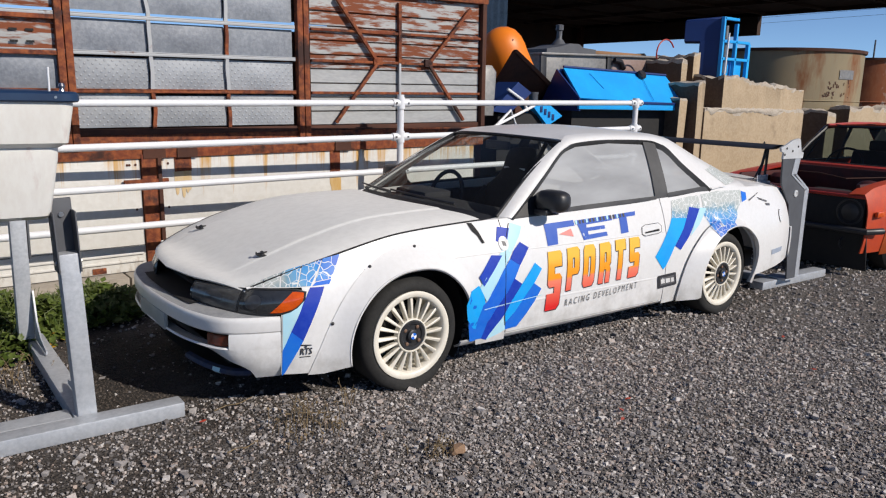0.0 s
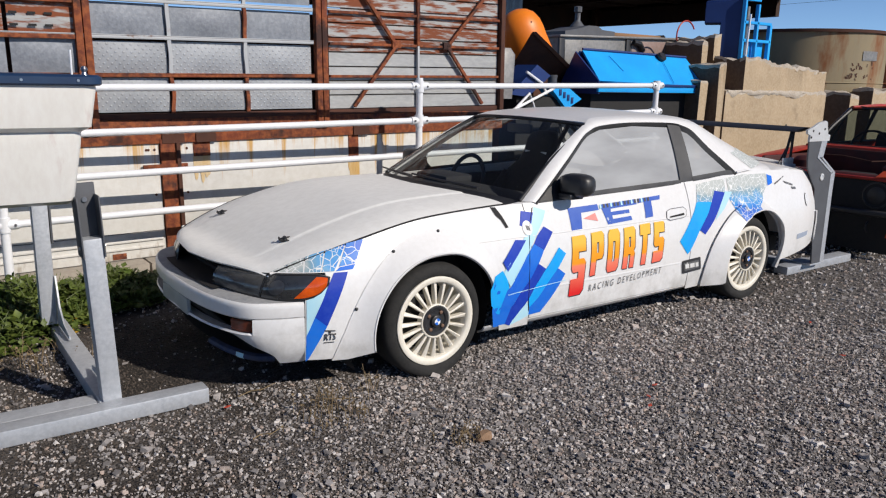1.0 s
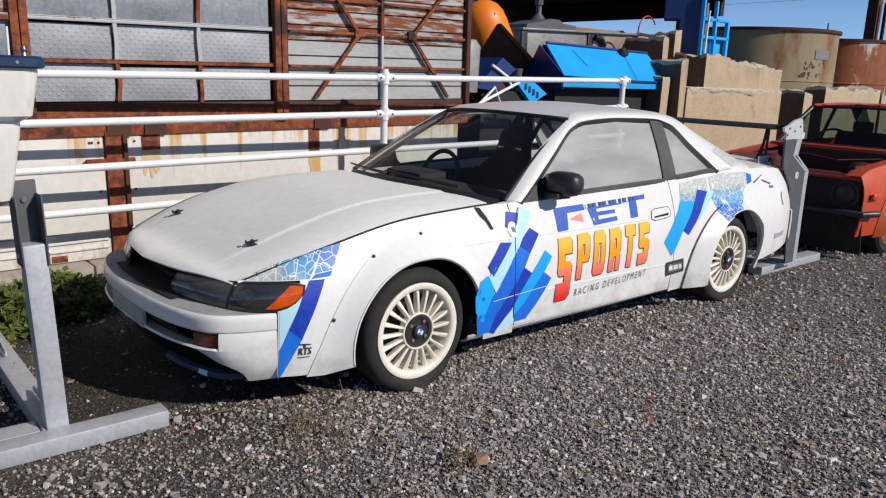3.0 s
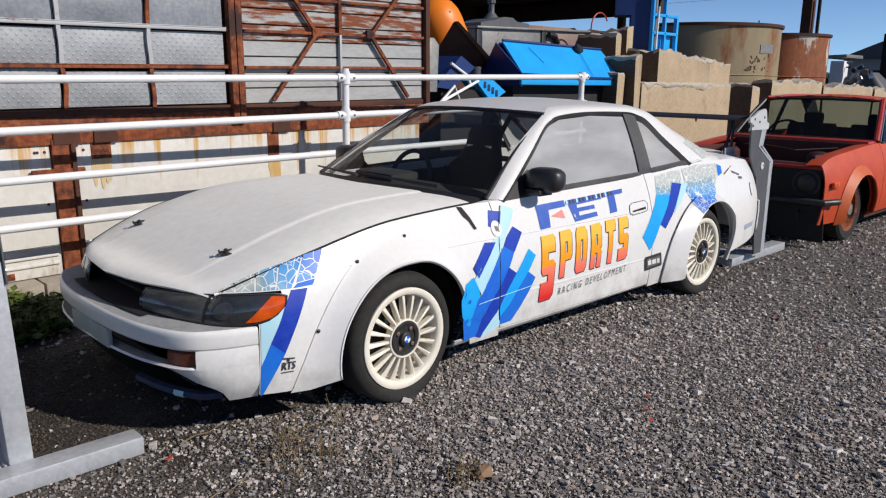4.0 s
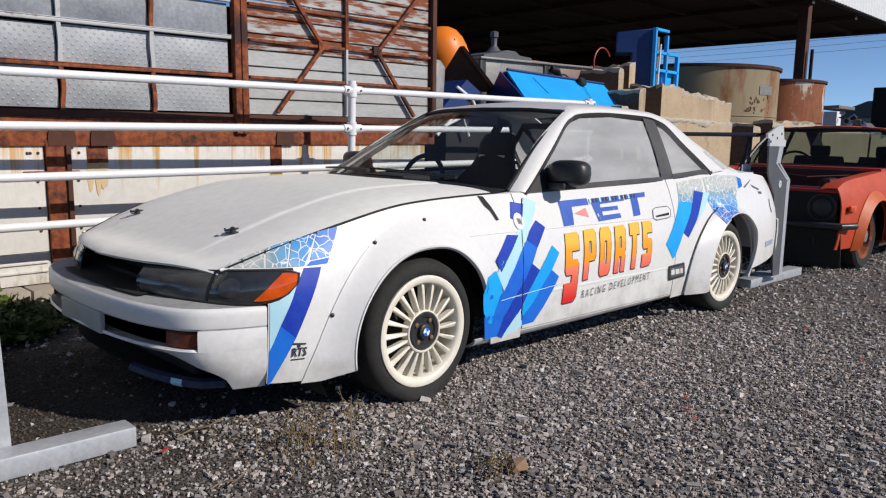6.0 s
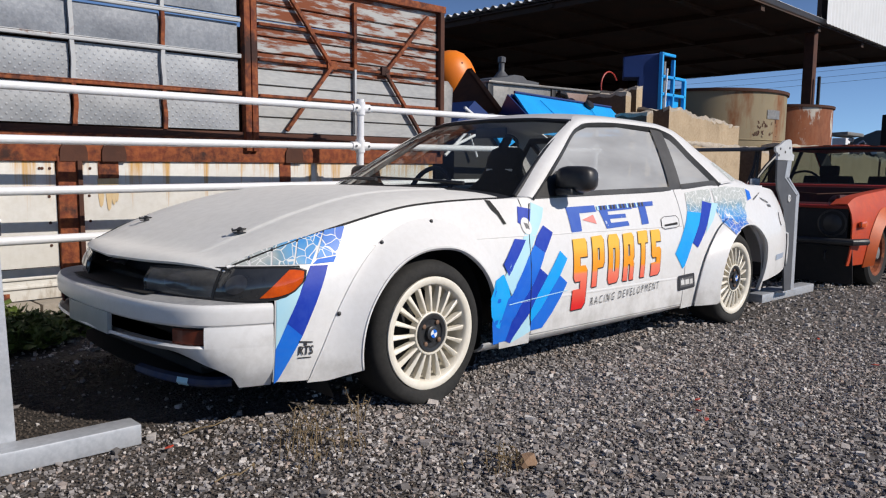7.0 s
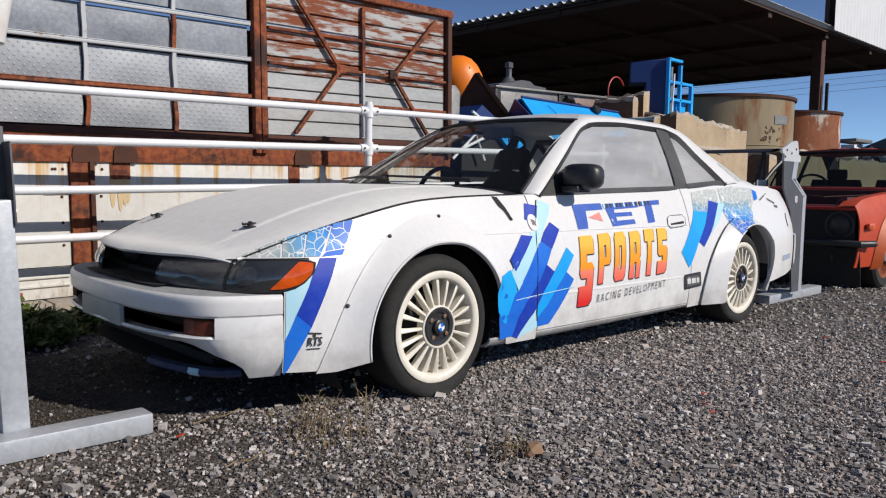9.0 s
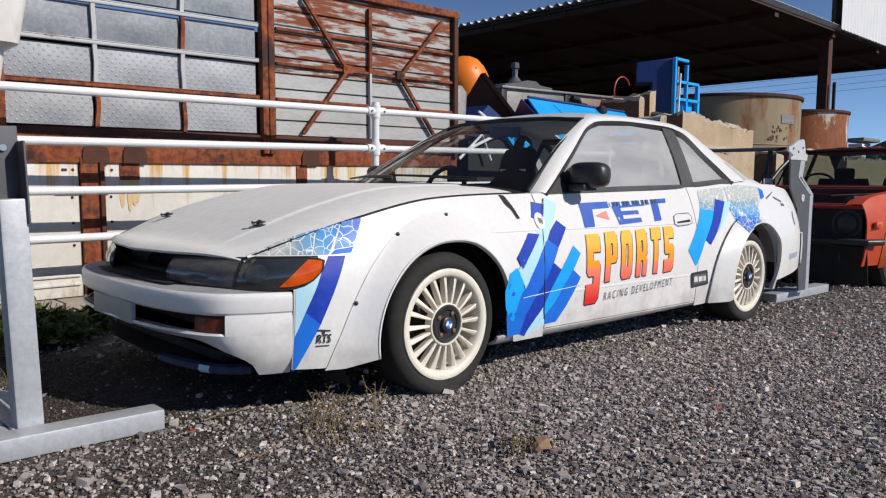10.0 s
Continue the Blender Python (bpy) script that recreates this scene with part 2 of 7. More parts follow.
WIDE = curve((-3.42, .70), (-3.3, .745), (-3.1, .785), (-2.87, .80), (-2.4, .80), (-1.9, .797), (-1.2, .795), (-.6, .79), (0, .785), (.35, .768), (.536, .746), (.633, .718), (.735, .68), (.84, .62))
EDGE_Y = curve((-3.42, .60), (-3.2, .655), (-2.9, .685), (-2.38, .717), (-1.77, .702), (-.7, .70), (-.493, .672), (-.2, .69), (.1, .70), (.356, .694), (.536, .665), (.735, .605))
EDGE_Z = curve((-3.42, .765), (-3.2, .795), (-2.9, .815), (-2.38, .825), (-1.77, .79), (-.8, .760), (-.493, .754), (-.25, .748), (0, .734), (.356, .665), (.536, .612), (.735, .537))
LOW_Z = curve((-3.42, .27), (-2.95, .22), (-2.1, .15), (-.35, .135), (.35, .15), (.64, .165))
ARCH_F, ARCH_R = (.02, .25), (-2.485, .26)
# radius of each wheel opening round its wheel, by degrees from the nose: both run wider behind the tyre
OPEN_F = curve((-20, .325), (60, .327), (95, .336), (120, .358), (142, .374), (160, .388), (176, .398), (196, .41))
OPEN_R = curve((-20, .335), (70, .325), (120, .350), (160, .350), (196, .345))
ARCH_LINES = [[(c[0] + f(t) * math.cos(radians(t)), c[1] + f(t) * math.sin(radians(t))) for t in range(180, -1, -4)] for c, f in ((ARCH_F, OPEN_F), (ARCH_R, OPEN_R))]


def side(x, z):
    """How far out the flank lies at x and z."""
    w, e, top = WIDE(x), EDGE_Y(x), EDGE_Z(x)
    u = min(max((z - .42) / (top - .42), 0), 1.2)
    low = max(.42 - z, 0) / .3
    return w - (w - e) * u ** 2.0 - .022 * low ** 2
# ---- the white racing coupe ----
INNER = (-1.2, 0, .45)
coupe = thing("racing_coupe", "white racing coupe with blue stripes and cream wheels on gravel", "car")


def arch_z(x, floor):
    """The lower edge of the flank at x, with both wheel openings cut out."""
    z = floor
    for line in ARCH_LINES:
        if line[0][0] < x < line[-1][0]:
            z = max(z, float(np.interp(x, [p[0] for p in line], [p[1] for p in line])))
    return z


def columns(a, b, n):
    """Stations from a to b, closer together at the ends of the wheel openings."""
    xs = set(steps(a, b, n))
    for line in ARCH_LINES:
        ends = (line[0][0] + .0002, line[-1][0] - .0002)
        xs |= {x for x in [p[0] for p in line[1:-1]] + list(ends) if min(a, b) < x < max(a, b)}
    return sorted(xs)


def flank(a, b, s, low=LOW_Z, top=EDGE_Z, n=24, rows=16, sink=0.0):
    vs = steps(0, 1, rows)

    def place(x, v):
        lo, hi = arch_z(x, low(x)), top(x)
        z = lo + (hi - lo) * v
        return (x, s * (side(x, z) - sink), z)
    return facing(grid(columns(a, b, n), vs, place), INNER)


REAR_OUT = curve((-18, .52), (0, .475), (20, .445), (46, .41), (90, .385), (130, .385), (196, .38))
FLARE_OUT = curve((-26, .58), (-13, .51), (6, .437), (25, .412), (45, .405), (97, .44), (130, .45), (178, .425))
for s in (1, -1):
    part("front_fender", flank(-.592, .532, s), PAINT, coupe, thick=.006)
    part("fender_nose", flank(.532, .630, s, top=lambda x: .452 + (.64 - x) * .45, n=4, rows=10), PAINT, coupe, thick=.006)
    part("fender_brow", facing(grid(steps(.532, .735, 10), steps(0, 1, 6), lambda x, v: (x, s * side(x, .545 + (EDGE_Z(x) - .545) * v), .545 + (EDGE_Z(x) - .545) * v)), INNER), PAINT, coupe, thick=.006)
    part("door", flank(-1.862, -.598, s, low=lambda x: .172, rows=14), PAINT, coupe, thick=.006)
    part("side_sill", facing(grid(steps(-2.12, -.31, 20), (0, .2, .6, 1), lambda x, v: (x, s * (side(x, .13 + .04 * v) - .004 - .05 * (1 - v) ** 2), LOW_Z(x) - .012 + (.176 - LOW_Z(x)) * v)), INNER), PAINT, coupe, thick=.01)
    part("rear_quarter", flank(-3.40, -1.868, s, n=30), PAINT, coupe, thick=.006)
    # pressed swage line along the flank
    for a, b in ((-.58, .28), (-1.85, -.61)):
        part("swage_line", facing(grid(steps(a, b, 16), (0, .5, 1), lambda x, v: (x, s * (side(x, .60) + .0002 + .0022 * math.sin(v * math.pi)), .594 + .010 * v)), INNER), PAINT, coupe)
        part("rub_strip", facing(grid(steps(max(a, -1.85), min(b, -.35), 16), (0, .5, 1), lambda x, v: (x, s * (side(x, .322) + .0002 + .0022 * math.sin(v * math.pi)), .316 + .013 * v)), INNER), PAINT, coupe)

    # bolted over-fenders
    def flare_lift(r, inner, outer, t):
        k = min(max((r - inner) / (outer - inner), 0), 1)
        return .054 * (1 - k) ** 1.3 + .002

    def front_flare(t, k):
        """t: degrees round the wheel from the nose; k: 0 at the opening, 1 at the outer edge."""
        a = radians(t)
        outer = FLARE_OUT(t)
        inner = OPEN_F(t) - .003
        r = inner + (outer - inner) * k
        x, z = ARCH_F[0] + r * math.cos(a), ARCH_F[1] + r * math.sin(a)
        fade = min(max((168 - t) / 75, 0), 1)
        z = min(max(z, .150), EDGE_Z(x) - .03)
        return (x, s * (side(x, z) + .002 + (flare_lift(r, inner, outer, t)) * fade), z)
    part("over_fender", facing(grid(steps(-13, 176, 54), steps(0, 1, 8), front_flare), (.02, 0, .3)), PAINT, coupe, "bolted white front over-fender", thick=.012)
    part("flare_lip", facing(grid(steps(-13, 176, 54), (0, 1), lambda t, v: [c if i != 1 else c - s * .022 * v for i, c in enumerate(front_flare(t, 0))]), (.02, s * 1.0, .9)), PAINT, coupe, thick=.006)

    def rear_flare(t, k):
        a = radians(t)
        outer = REAR_OUT(t)
        inner = OPEN_R(t) - .003
        r = inner + (outer - inner) * k
        x, z = ARCH_R[0] + r * math.cos(a), ARCH_R[1] + r * math.sin(a)
        fade = min(max((200 - t) / 60, 0), 1)
        z = max(z, .15)
        return (x, s * (side(x, z) + .003 + (.055 * (1 - k) ** .8 + (.014 if t < 70 else .004)) * fade), z)
    part("over_fender", facing(grid(steps(-18, 196, 54), steps(0, 1, 8), rear_flare), (-2.46, 0, .3)), PAINT, coupe, "bolted white rear over-fender", thick=.012)
    part("flare_lip", facing(grid(steps(-18, 196, 54), (0, 1), lambda t, v: [c if i != 1 else c - s * .022 * v for i, c in enumerate(rear_flare(t, 0))]), (-2.46, s * 1.0, .9)), PAINT, coupe, thick=.006)
    for t, k in ((62, .93), (18, .93), (98, .9)):
        x, y, z = front_flare(t, k)
        part("flare_bolt", lathe(bmesh.new(), ((.008, 0), (.008, .003), (.005, .006), (.001, .007)), Matrix.Translation((x, y, z)) @ Matrix.Rotation(-s * math.pi / 2, 4, "X"), 10), BLACK, coupe)
    for cx, cz in (ARCH_F, ARCH_R):
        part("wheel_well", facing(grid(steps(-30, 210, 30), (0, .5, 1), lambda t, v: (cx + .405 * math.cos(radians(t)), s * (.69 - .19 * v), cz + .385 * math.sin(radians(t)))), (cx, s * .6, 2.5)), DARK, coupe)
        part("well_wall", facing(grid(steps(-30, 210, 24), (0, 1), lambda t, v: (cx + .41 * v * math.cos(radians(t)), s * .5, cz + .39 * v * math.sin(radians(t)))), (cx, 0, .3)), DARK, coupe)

def weathered(m, colour, z_low, z_high, edge=(.56, .80), scale=(3.0, 3.0, 3.0), most=.22, least=-.2):
    """Grime or rust water with a ragged edge, thickest at z_high and gone by z_low."""
    nt, b = m.node_tree, m.node_tree.nodes["Principled BSDF"]
    was = b.inputs["Base Color"].links[0].from_socket
    coord, mp = nt.nodes.new("ShaderNodeTexCoord"), nt.nodes.new("ShaderNodeMapping")
    mp.inputs["Scale"].default_value = scale
    nt.links.new(coord.outputs["Object"], mp.inputs[0])
    tex = node(nt, "ShaderNodeTexNoise", Scale=1.6, Detail=8.0, Roughness=.68)
    nt.links.new(mp.outputs[0], tex.inputs["Vector"])
    sep = nt.nodes.new("ShaderNodeSeparateXYZ")
    nt.links.new(coord.outputs["Object"], sep.inputs[0])
    fall = nt.nodes.new("ShaderNodeMapRange")
    fall.inputs["From Min"].default_value, fall.inputs["From Max"].default_value = z_low, z_high
    fall.inputs["To Min"].default_value, fall.inputs["To Max"].default_value = least, most
    nt.links.new(sep.outputs["Z"], fall.inputs["Value"])
    both = nt.nodes.new("ShaderNodeMath")
    nt.links.new(tex.outputs["Fac"], both.inputs[0])
    nt.links.new(fall.outputs[0], both.inputs[1])
    mask = nt.nodes.new("ShaderNodeMapRange")
    mask.inputs["From Min"].default_value, mask.inputs["From Max"].default_value = edge
    nt.links.new(both.outputs[0], mask.inputs["Value"])
    mix = nt.nodes.new("ShaderNodeMix")
    mix.data_type = "RGBA"
    mix.inputs["B"].default_value = (*colour, 1)
    nt.links.new(mask.outputs[0], mix.inputs["Factor"])
    nt.links.new(was, mix.inputs["A"])
    nt.links.new(mix.outputs["Result"], b.inputs["Base Color"])


weathered(PAINT, (.40, .385, .355), .42, .13, (.55, 1.0), (4, 4, 4), .26, -.12)

# nose: sections set back from the bumper's plan line
NOSE_X = curve((0, .972), (.2, .966), (.4, .947), (.58, .906), (.74, .846), (.87, .74), (1, .634))
NOSE_Y = curve((0, 0), (.2, .18), (.4, .36), (.58, .515), (.74, .622), (.87, .684), (1, .718))


def nose(u, inset, z):
    a, s = min(abs(u), 1), 1 if u >= 0 else -1
    lo, hi = max(a - .02, 0), min(a + .02, 1)
    n = Vector((NOSE_Y(hi) - NOSE_Y(lo), NOSE_X(lo) - NOSE_X(hi))).normalized()
    if a < .02:
        n = Vector((1, 0))
    return (NOSE_X(a) - inset * n.x, s * (NOSE_Y(a) - inset * n.y), z)


def band(name, profile, u0, u1, mat, n=40, thick=.008, label="", parent=coupe):
    rows = list(range(len(profile)))
    return part(name, facing(grid(steps(u0, u1, n), rows, lambda u, k: nose(u, *profile[k])), (0, 0, .3)), mat, parent, label, thick=thick)


GREY_TOP = material("worn_grey_bumper_top", (.26, .27, .28), .7, second=(.36, .36, .36), scale=8, amount=.7, fine=(.5, .5, .5), fine_scale=50, fine_amount=.3)
band("bumper_top", ((.12, .437), (.05, .4335), (.012, .4295)), -.985, .985, GREY_TOP, 60, label="worn grey top of the bumper")
band("front_bumper", ((.012, .4295), (.006, .426), (.001, .418), (0, .405), (0, .378), (.002, .366), (.012, .357), (.05, .355)), -1, 1, PAINT, 60, label="scuffed white front bumper")
for s in (1, -1):
    band("bumper_corner", ((.004, .36), (.0, .34), (.0, .30), (.001, .2905)), s * .76, s, PAINT, 14)
    band("fog_lamp", ((.02, .350), (.014, .345), (.014, .304), (.02, .298)), s * .60, s * .757, FOG, 8, label="dull amber bumper lamp")


def chin(u, v):
    a = abs(u)
    q = min(max((.87 - a) / .34, 0), 1)
    low = .150 + .113 * math.sqrt(q * (2 - q))
    z = .292 - (.292 - low) * v
    return nose(u, .001 + .03 * max((.27 - z) / .1, 0) ** 2 + .055 * q * v, z)


part("bumper_chin", facing(grid(steps(-1, 1, 80), steps(0, 1, 8), chin), (0, 0, .3)), PAINT, coupe, thick=.01)
band("slot_edge", ((.06, .285), (.012, .287), (.002, .292)), -.76, .76, PAINT, 40)
# Intake back is near-black, so the opening's shade is in its colour.
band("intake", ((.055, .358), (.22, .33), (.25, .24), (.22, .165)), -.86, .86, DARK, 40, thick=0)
# Lip blue is set darker, to carry the shade under the bumper.
SHADED_LIP = material("shaded_blue_lip", (.010, .03, .11), .7, second=(.03, .035, .06), scale=6, amount=.9, fine=(.10, .10, .11), fine_scale=30, fine_amount=.3)
band("chin_lip", ((.095, .178), (.075, .172), (.07, .157), (.08, .147), (.11, .145)), .26, .85, SHADED_LIP, 16, label="dull blue chin lip")
band("chin_lip_patch", ((.074, .173), (.069, .157), (.079, .146)), .545, .61, PALE, 6, thick=0)
# Dark sheet added so the chin opening reads black, as in shade.
part("splitter_tray", facing(grid(steps(-.85, .85, 24), (0, .5, 1), lambda u, v: Vector(nose(u, .10, .160)).lerp(Vector((.45, .62 * u, .162)), v)), (.5, 0, .5)), DARK, coupe, "dark sheet added for shade under the nose")
BLANK_PLATE = material("dull_blank_plate", (.40, .42, .40), .5, second=(.30, .32, .31), scale=9, amount=.6)
part("number_plate", one_box((.950, -.19, .286), (.968, .19, .362), bevel=.004), BLANK_PLATE, coupe, "blank white number plate panel")
for s in (1, -1):
    band("bumper_crease", ((.004, .318), (.0015, .315), (.004, .312)), s * .765, s * .998, TRIM, 10, thick=0)
band("grille", ((.05, .441), (.24, .445), (.27, .50), (.24, .56)), -.40, .40, DARK, 20, thick=0, label="empty black grille opening")

LAMP_LOW = [curve((0, .868), (.35, .818), (.6, .745), (.8, .650), (.92, .585), (1, .535)), curve((0, .272), (.35, .47), (.6, .628), (.8, .706), (.92, .735), (1, .748)), curve((0, .440), (.5, .437), (.8, .438), (.92, .454), (1, .500))]
LAMP_TOP = [curve((0, .845), (.35, .785), (.6, .708), (.8, .628), (.92, .568), (1, .528)), curve((0, .275), (.35, .475), (.6, .630), (.8, .700), (.92, .730), (1, .747)), curve((0, .522), (.35, .533), (.6, .541), (.8, .544), (.92, .543), (1, .532))]


def lamp_at(t, v, s, out=0.0):
    p = [a(t) * (1 - v) + b(t) * v for a, b in zip(LAMP_LOW, LAMP_TOP)]
    bulge = .014 * math.sin(math.pi * v) + out
    return (p[0] + bulge * (1 - t * .7), s * (p[1] + bulge * t * .8), p[2])


GLASS_LAMP = material("clouded_lamp_glass", (.022, .024, .027), .14, second=(.04, .042, .043), scale=9, amount=.5, coat=1.0, fine=(.10, .10, .10), fine_scale=30, fine_amount=.12)
LAMP_INNER = material("frosted_lamp_lens", (.055, .055, .054), .26, second=(.13, .127, .12), scale=9, amount=.8, coat=.6, stretch=(1, 1, 2))
LAMP_BOWL = material("lamp_reflector", (.075, .08, .088), .3, .2, second=(.03, .03, .035), scale=16, amount=.8, coat=.6)
for s in (1, -1):
    lamp = part("headlight", facing(grid(steps(0, 1, 30), steps(0, 1, 8), lambda t, v: lamp_at(t, v, s)), (0, 0, .4)), GLASS_LAMP, coupe, "clouded grey slim headlight", thick=.01)
    part("indicator", facing(grid(steps(.0, 1, 10), steps(0, 1, 6), lambda k, v: lamp_at(min(.76 + .14 * v + (.985 - .76 - .14 * v) * k, .985), .08 + .84 * v, s, .004)), (0, 0, .4)), LENS, lamp, "amber corner indicator lens")
    part("frosted_lens", facing(grid(steps(.03, .505, 12), steps(.07, .93, 6), lambda t, v: lamp_at(t, v, s, .002)), (0, 0, .4)), LAMP_INNER, lamp, "frosted grey inner lens")
    for ct, rt in ((.28, .10), (.62, .06)):
        part("reflector", facing(grid(steps(0, 2 * math.pi, 20), (.02, .5, 1), lambda a, k: lamp_at(ct + rt * k * math.cos(a), .5 + .30 * k * math.sin(a), s, .0035 + .004 * (1 - k * k))), (0, 0, .4)), LAMP_BOWL, lamp)
    part("lamp_divider", facing(grid(steps(.508, .518, 2), steps(.02, .98, 4), lambda t, v: lamp_at(t, v, s, .004)), (0, 0, .4)), BLACK, lamp)
    part("lamp_gasket", one_tube([lamp_at(t, 0, s) for t in steps(0, 1, 20)] + [lamp_at(t, 1, s) for t in steps(1, 0, 20)], .0035, 6, True), BLACK, lamp)

# bonnet
HOOD_FRONT = curve((0, .895), (.45, .862), (.75, .806), (1, .742))
HOOD_BACK = curve((0, -.365), (.6, -.41), (1, -.488))
CROWN = curve((-.40, .028), (-.2, .033), (0, .037), (.2, .040), (.4, .036), (.58, .029), (.70, .027), (.80, .024), (.90, .016))


def hood(u, v):
    a = abs(u)
    xe = .742 * (1 - v) - .488 * v
    x = HOOD_FRONT(a) * (1 - v) + HOOD_BACK(a) * v
    k = min(max((.655 - a) / .040, 0), 1)
    lip = .016 * max(1 - v / .03, 0) ** 2
    z = EDGE_Z(min(x, .742)) + .005 + .003 * v ** 3 + CROWN(x) * (1 - a ** 6) + .006 * k * k * (3 - 2 * k) * min(v * 4, 1) - lip
    return (x, u * (EDGE_Y(xe) - .010), z)


part("bonnet", facing(grid(steps(-1, 1, 170), [0, .006, .015, .03] + steps(.06, 1, 30), hood), (0, 0, 0)), HOOD, coupe, "chalky grey-white bonnet with pressed ridges", thick=.012)
for u in (.605, -.605):
    x, y, z = hood(u, .208)
    pin = part("bonnet_pin", lathe(bmesh.new(), ((.026, 0), (.026, .003), (.011, .004), (.009, .016), (.004, .02)), Matrix.Translation((x, y, z)), 14), BLACK, coupe, "black bonnet pin with clip")
    part("pin_clip", one_tube([(x - .03, y - .012, z + .010), (x, y + .012, z + .014), (x + .028, y - .004, z + .008), (x + .02, y - .018, z + .012)], .004, 6), BLACK, pin)
part("bonnet_seal", one_tube([(x, EDGE_Y(x) - .005, EDGE_Z(x) + .003) for x in steps(.72, -.49, 30)], .0042, 6), DARK, coupe)
part("bonnet_seal", one_tube([(x, -EDGE_Y(x) + .005, EDGE_Z(x) + .003) for x in steps(.72, -.49, 30)], .0042, 6), DARK, coupe)
part("hood_shut_gap", facing(grid(steps(-.5, .735, 30), (0, 1), lambda x, v: (x, EDGE_Y(x) - .016 + .018 * v, EDGE_Z(x) - .006)), (0, 0, 0)), DARK, coupe)
part("paint_gash", conform([(-.392, .752), (-.424, .748), (-.449, .705), (-.470, .652), (-.452, .650), (-.432, .69), (-.408, .712)], side, .003), DARK, coupe, "torn dark gash in the wing")

# glasshouse
def glass(x, z):
    d = max(z - EDGE_Z(x), 0)
    return EDGE_Y(x) - .40 * d - .35 * d * d


def clear(name, tint, dust, rough=.03, haze=(.5, .5, .5), streak=.14, stretch=(1, 1, 1)):
    m = bpy.data.materials.new(name)
    m.use_nodes = True
    nt = m.node_tree
    nt.nodes.remove(nt.nodes["Principled BSDF"])
    out = nt.nodes["Material Output"]
    through_, gloss, dirt = nt.nodes.new("ShaderNodeBsdfTransparent"), nt.nodes.new("ShaderNodeBsdfGlossy"), nt.nodes.new("ShaderNodeBsdfDiffuse")
    through_.inputs[0].default_value = (*tint, 1)
    gloss.inputs["Roughness"].default_value = rough
    dirt.inputs[0].default_value = (*haze, 1)
    lean_ = node(nt, "ShaderNodeLayerWeight", Blend=.5)
    steep = nt.nodes.new("ShaderNodeMath")
    steep.operation = "POWER"
    steep.inputs[1].default_value = 5.0
    nt.links.new(lean_.outputs["Facing"], steep.inputs[0])
    fres = nt.nodes.new("ShaderNodeMapRange")
    fres.inputs["To Min"].default_value, fres.inputs["To Max"].default_value = .016, .62
    nt.links.new(steep.outputs[0], fres.inputs["Value"])
    tex = node(nt, "ShaderNodeTexNoise", Scale=3.0, Detail=8.0)
    span = nt.nodes.new("ShaderNodeMapRange")
    span.inputs["From Min"].default_value, span.inputs["From Max"].default_value = .3, .7
    span.inputs["To Min"].default_value, span.inputs["To Max"].default_value = dust * (1 - streak), dust * (1 + streak)
    coord = nt.nodes.new("ShaderNodeTexCoord")
    laid = nt.nodes.new("ShaderNodeMapping")
    laid.inputs["Scale"].default_value = stretch
    laid.inputs["Rotation"].default_value = (0, .35, 0)
    nt.links.new(coord.outputs["Object"], laid.inputs[0])
    nt.links.new(laid.outputs[0], tex.inputs["Vector"])
    nt.links.new(tex.outputs["Fac"], span.inputs["Value"])
    a, b = nt.nodes.new("ShaderNodeMixShader"), nt.nodes.new("ShaderNodeMixShader")
    nt.links.new(span.outputs[0], a.inputs[0])
    nt.links.new(through_.outputs[0], a.inputs[1])
    nt.links.new(dirt.outputs[0], a.inputs[2])
    nt.links.new(fres.outputs[0], b.inputs[0])
    nt.links.new(a.outputs[0], b.inputs[1])
    nt.links.new(gloss.outputs[0], b.inputs[2])
    nt.links.new(b.outputs[0], out.inputs["Surface"])
    return m


SCREEN = clear("windscreen_glass", (.86, .89, .88), .008)
# Side glass: its dust haze and streaks also carry the sky's reflection.
HAZED = clear("dust_and_reflection_glass", (.60, .62, .62), .74, .08, (.46, .47, .48), .20, (.7, 1, 2.6))

WS_LOW = [curve((0, -.415), (.6, -.455), (.9, -.545), (1, -.605)), curve((0, 0), (1, .656)), curve((0, .806), (.6, .802), (.9, .782), (1, .763))]
WS_TOP = [curve((0, -1.150), (.6, -1.165), (1, -1.205)), curve((0, 0), (1, .495)), curve((0, 1.146), (.6, 1.141), (1, 1.126))]
ROOF_TOP = curve((0, 1.153), (.10, 1.172), (.30, 1.200), (.55, 1.206), (.8, 1.190), (1, 1.158))


def screen(u, v):
    a, s = abs(u), (1 if u >= 0 else -1)
    p = [f(a) * (1 - v) + g(a) * v for f, g in zip(WS_LOW, WS_TOP)]
    bow = .016 * math.sin(math.pi * v)
    return (p[0] + bow * .4, s * p[1], p[2] + bow)


pane = part("windscreen", facing(grid(steps(-1, 1, 24), steps(0, 1, 12), screen), (-1.2, 0, .6)), SCREEN, coupe, "clear raked windscreen")
pane.visible_shadow = False
part("windscreen_seal", one_tube([screen(1, v) for v in steps(0, 1, 12)] + [screen(u, 1) for u in steps(1, -1, 16)] + [screen(-1, v) for v in steps(1, 0, 12)], .012, 6), BLACK, coupe)
part("cowl", facing(grid(steps(-1, 1, 24), (0, .5, 1), lambda u, v: Vector(hood(u, 1)).lerp(Vector(screen(u, .03)), v) - Vector((0, 0, .018 + .012 * math.sin(v * 3.14)))), (-.5, 0, 0)), BLACK, coupe, "black cowl panel")
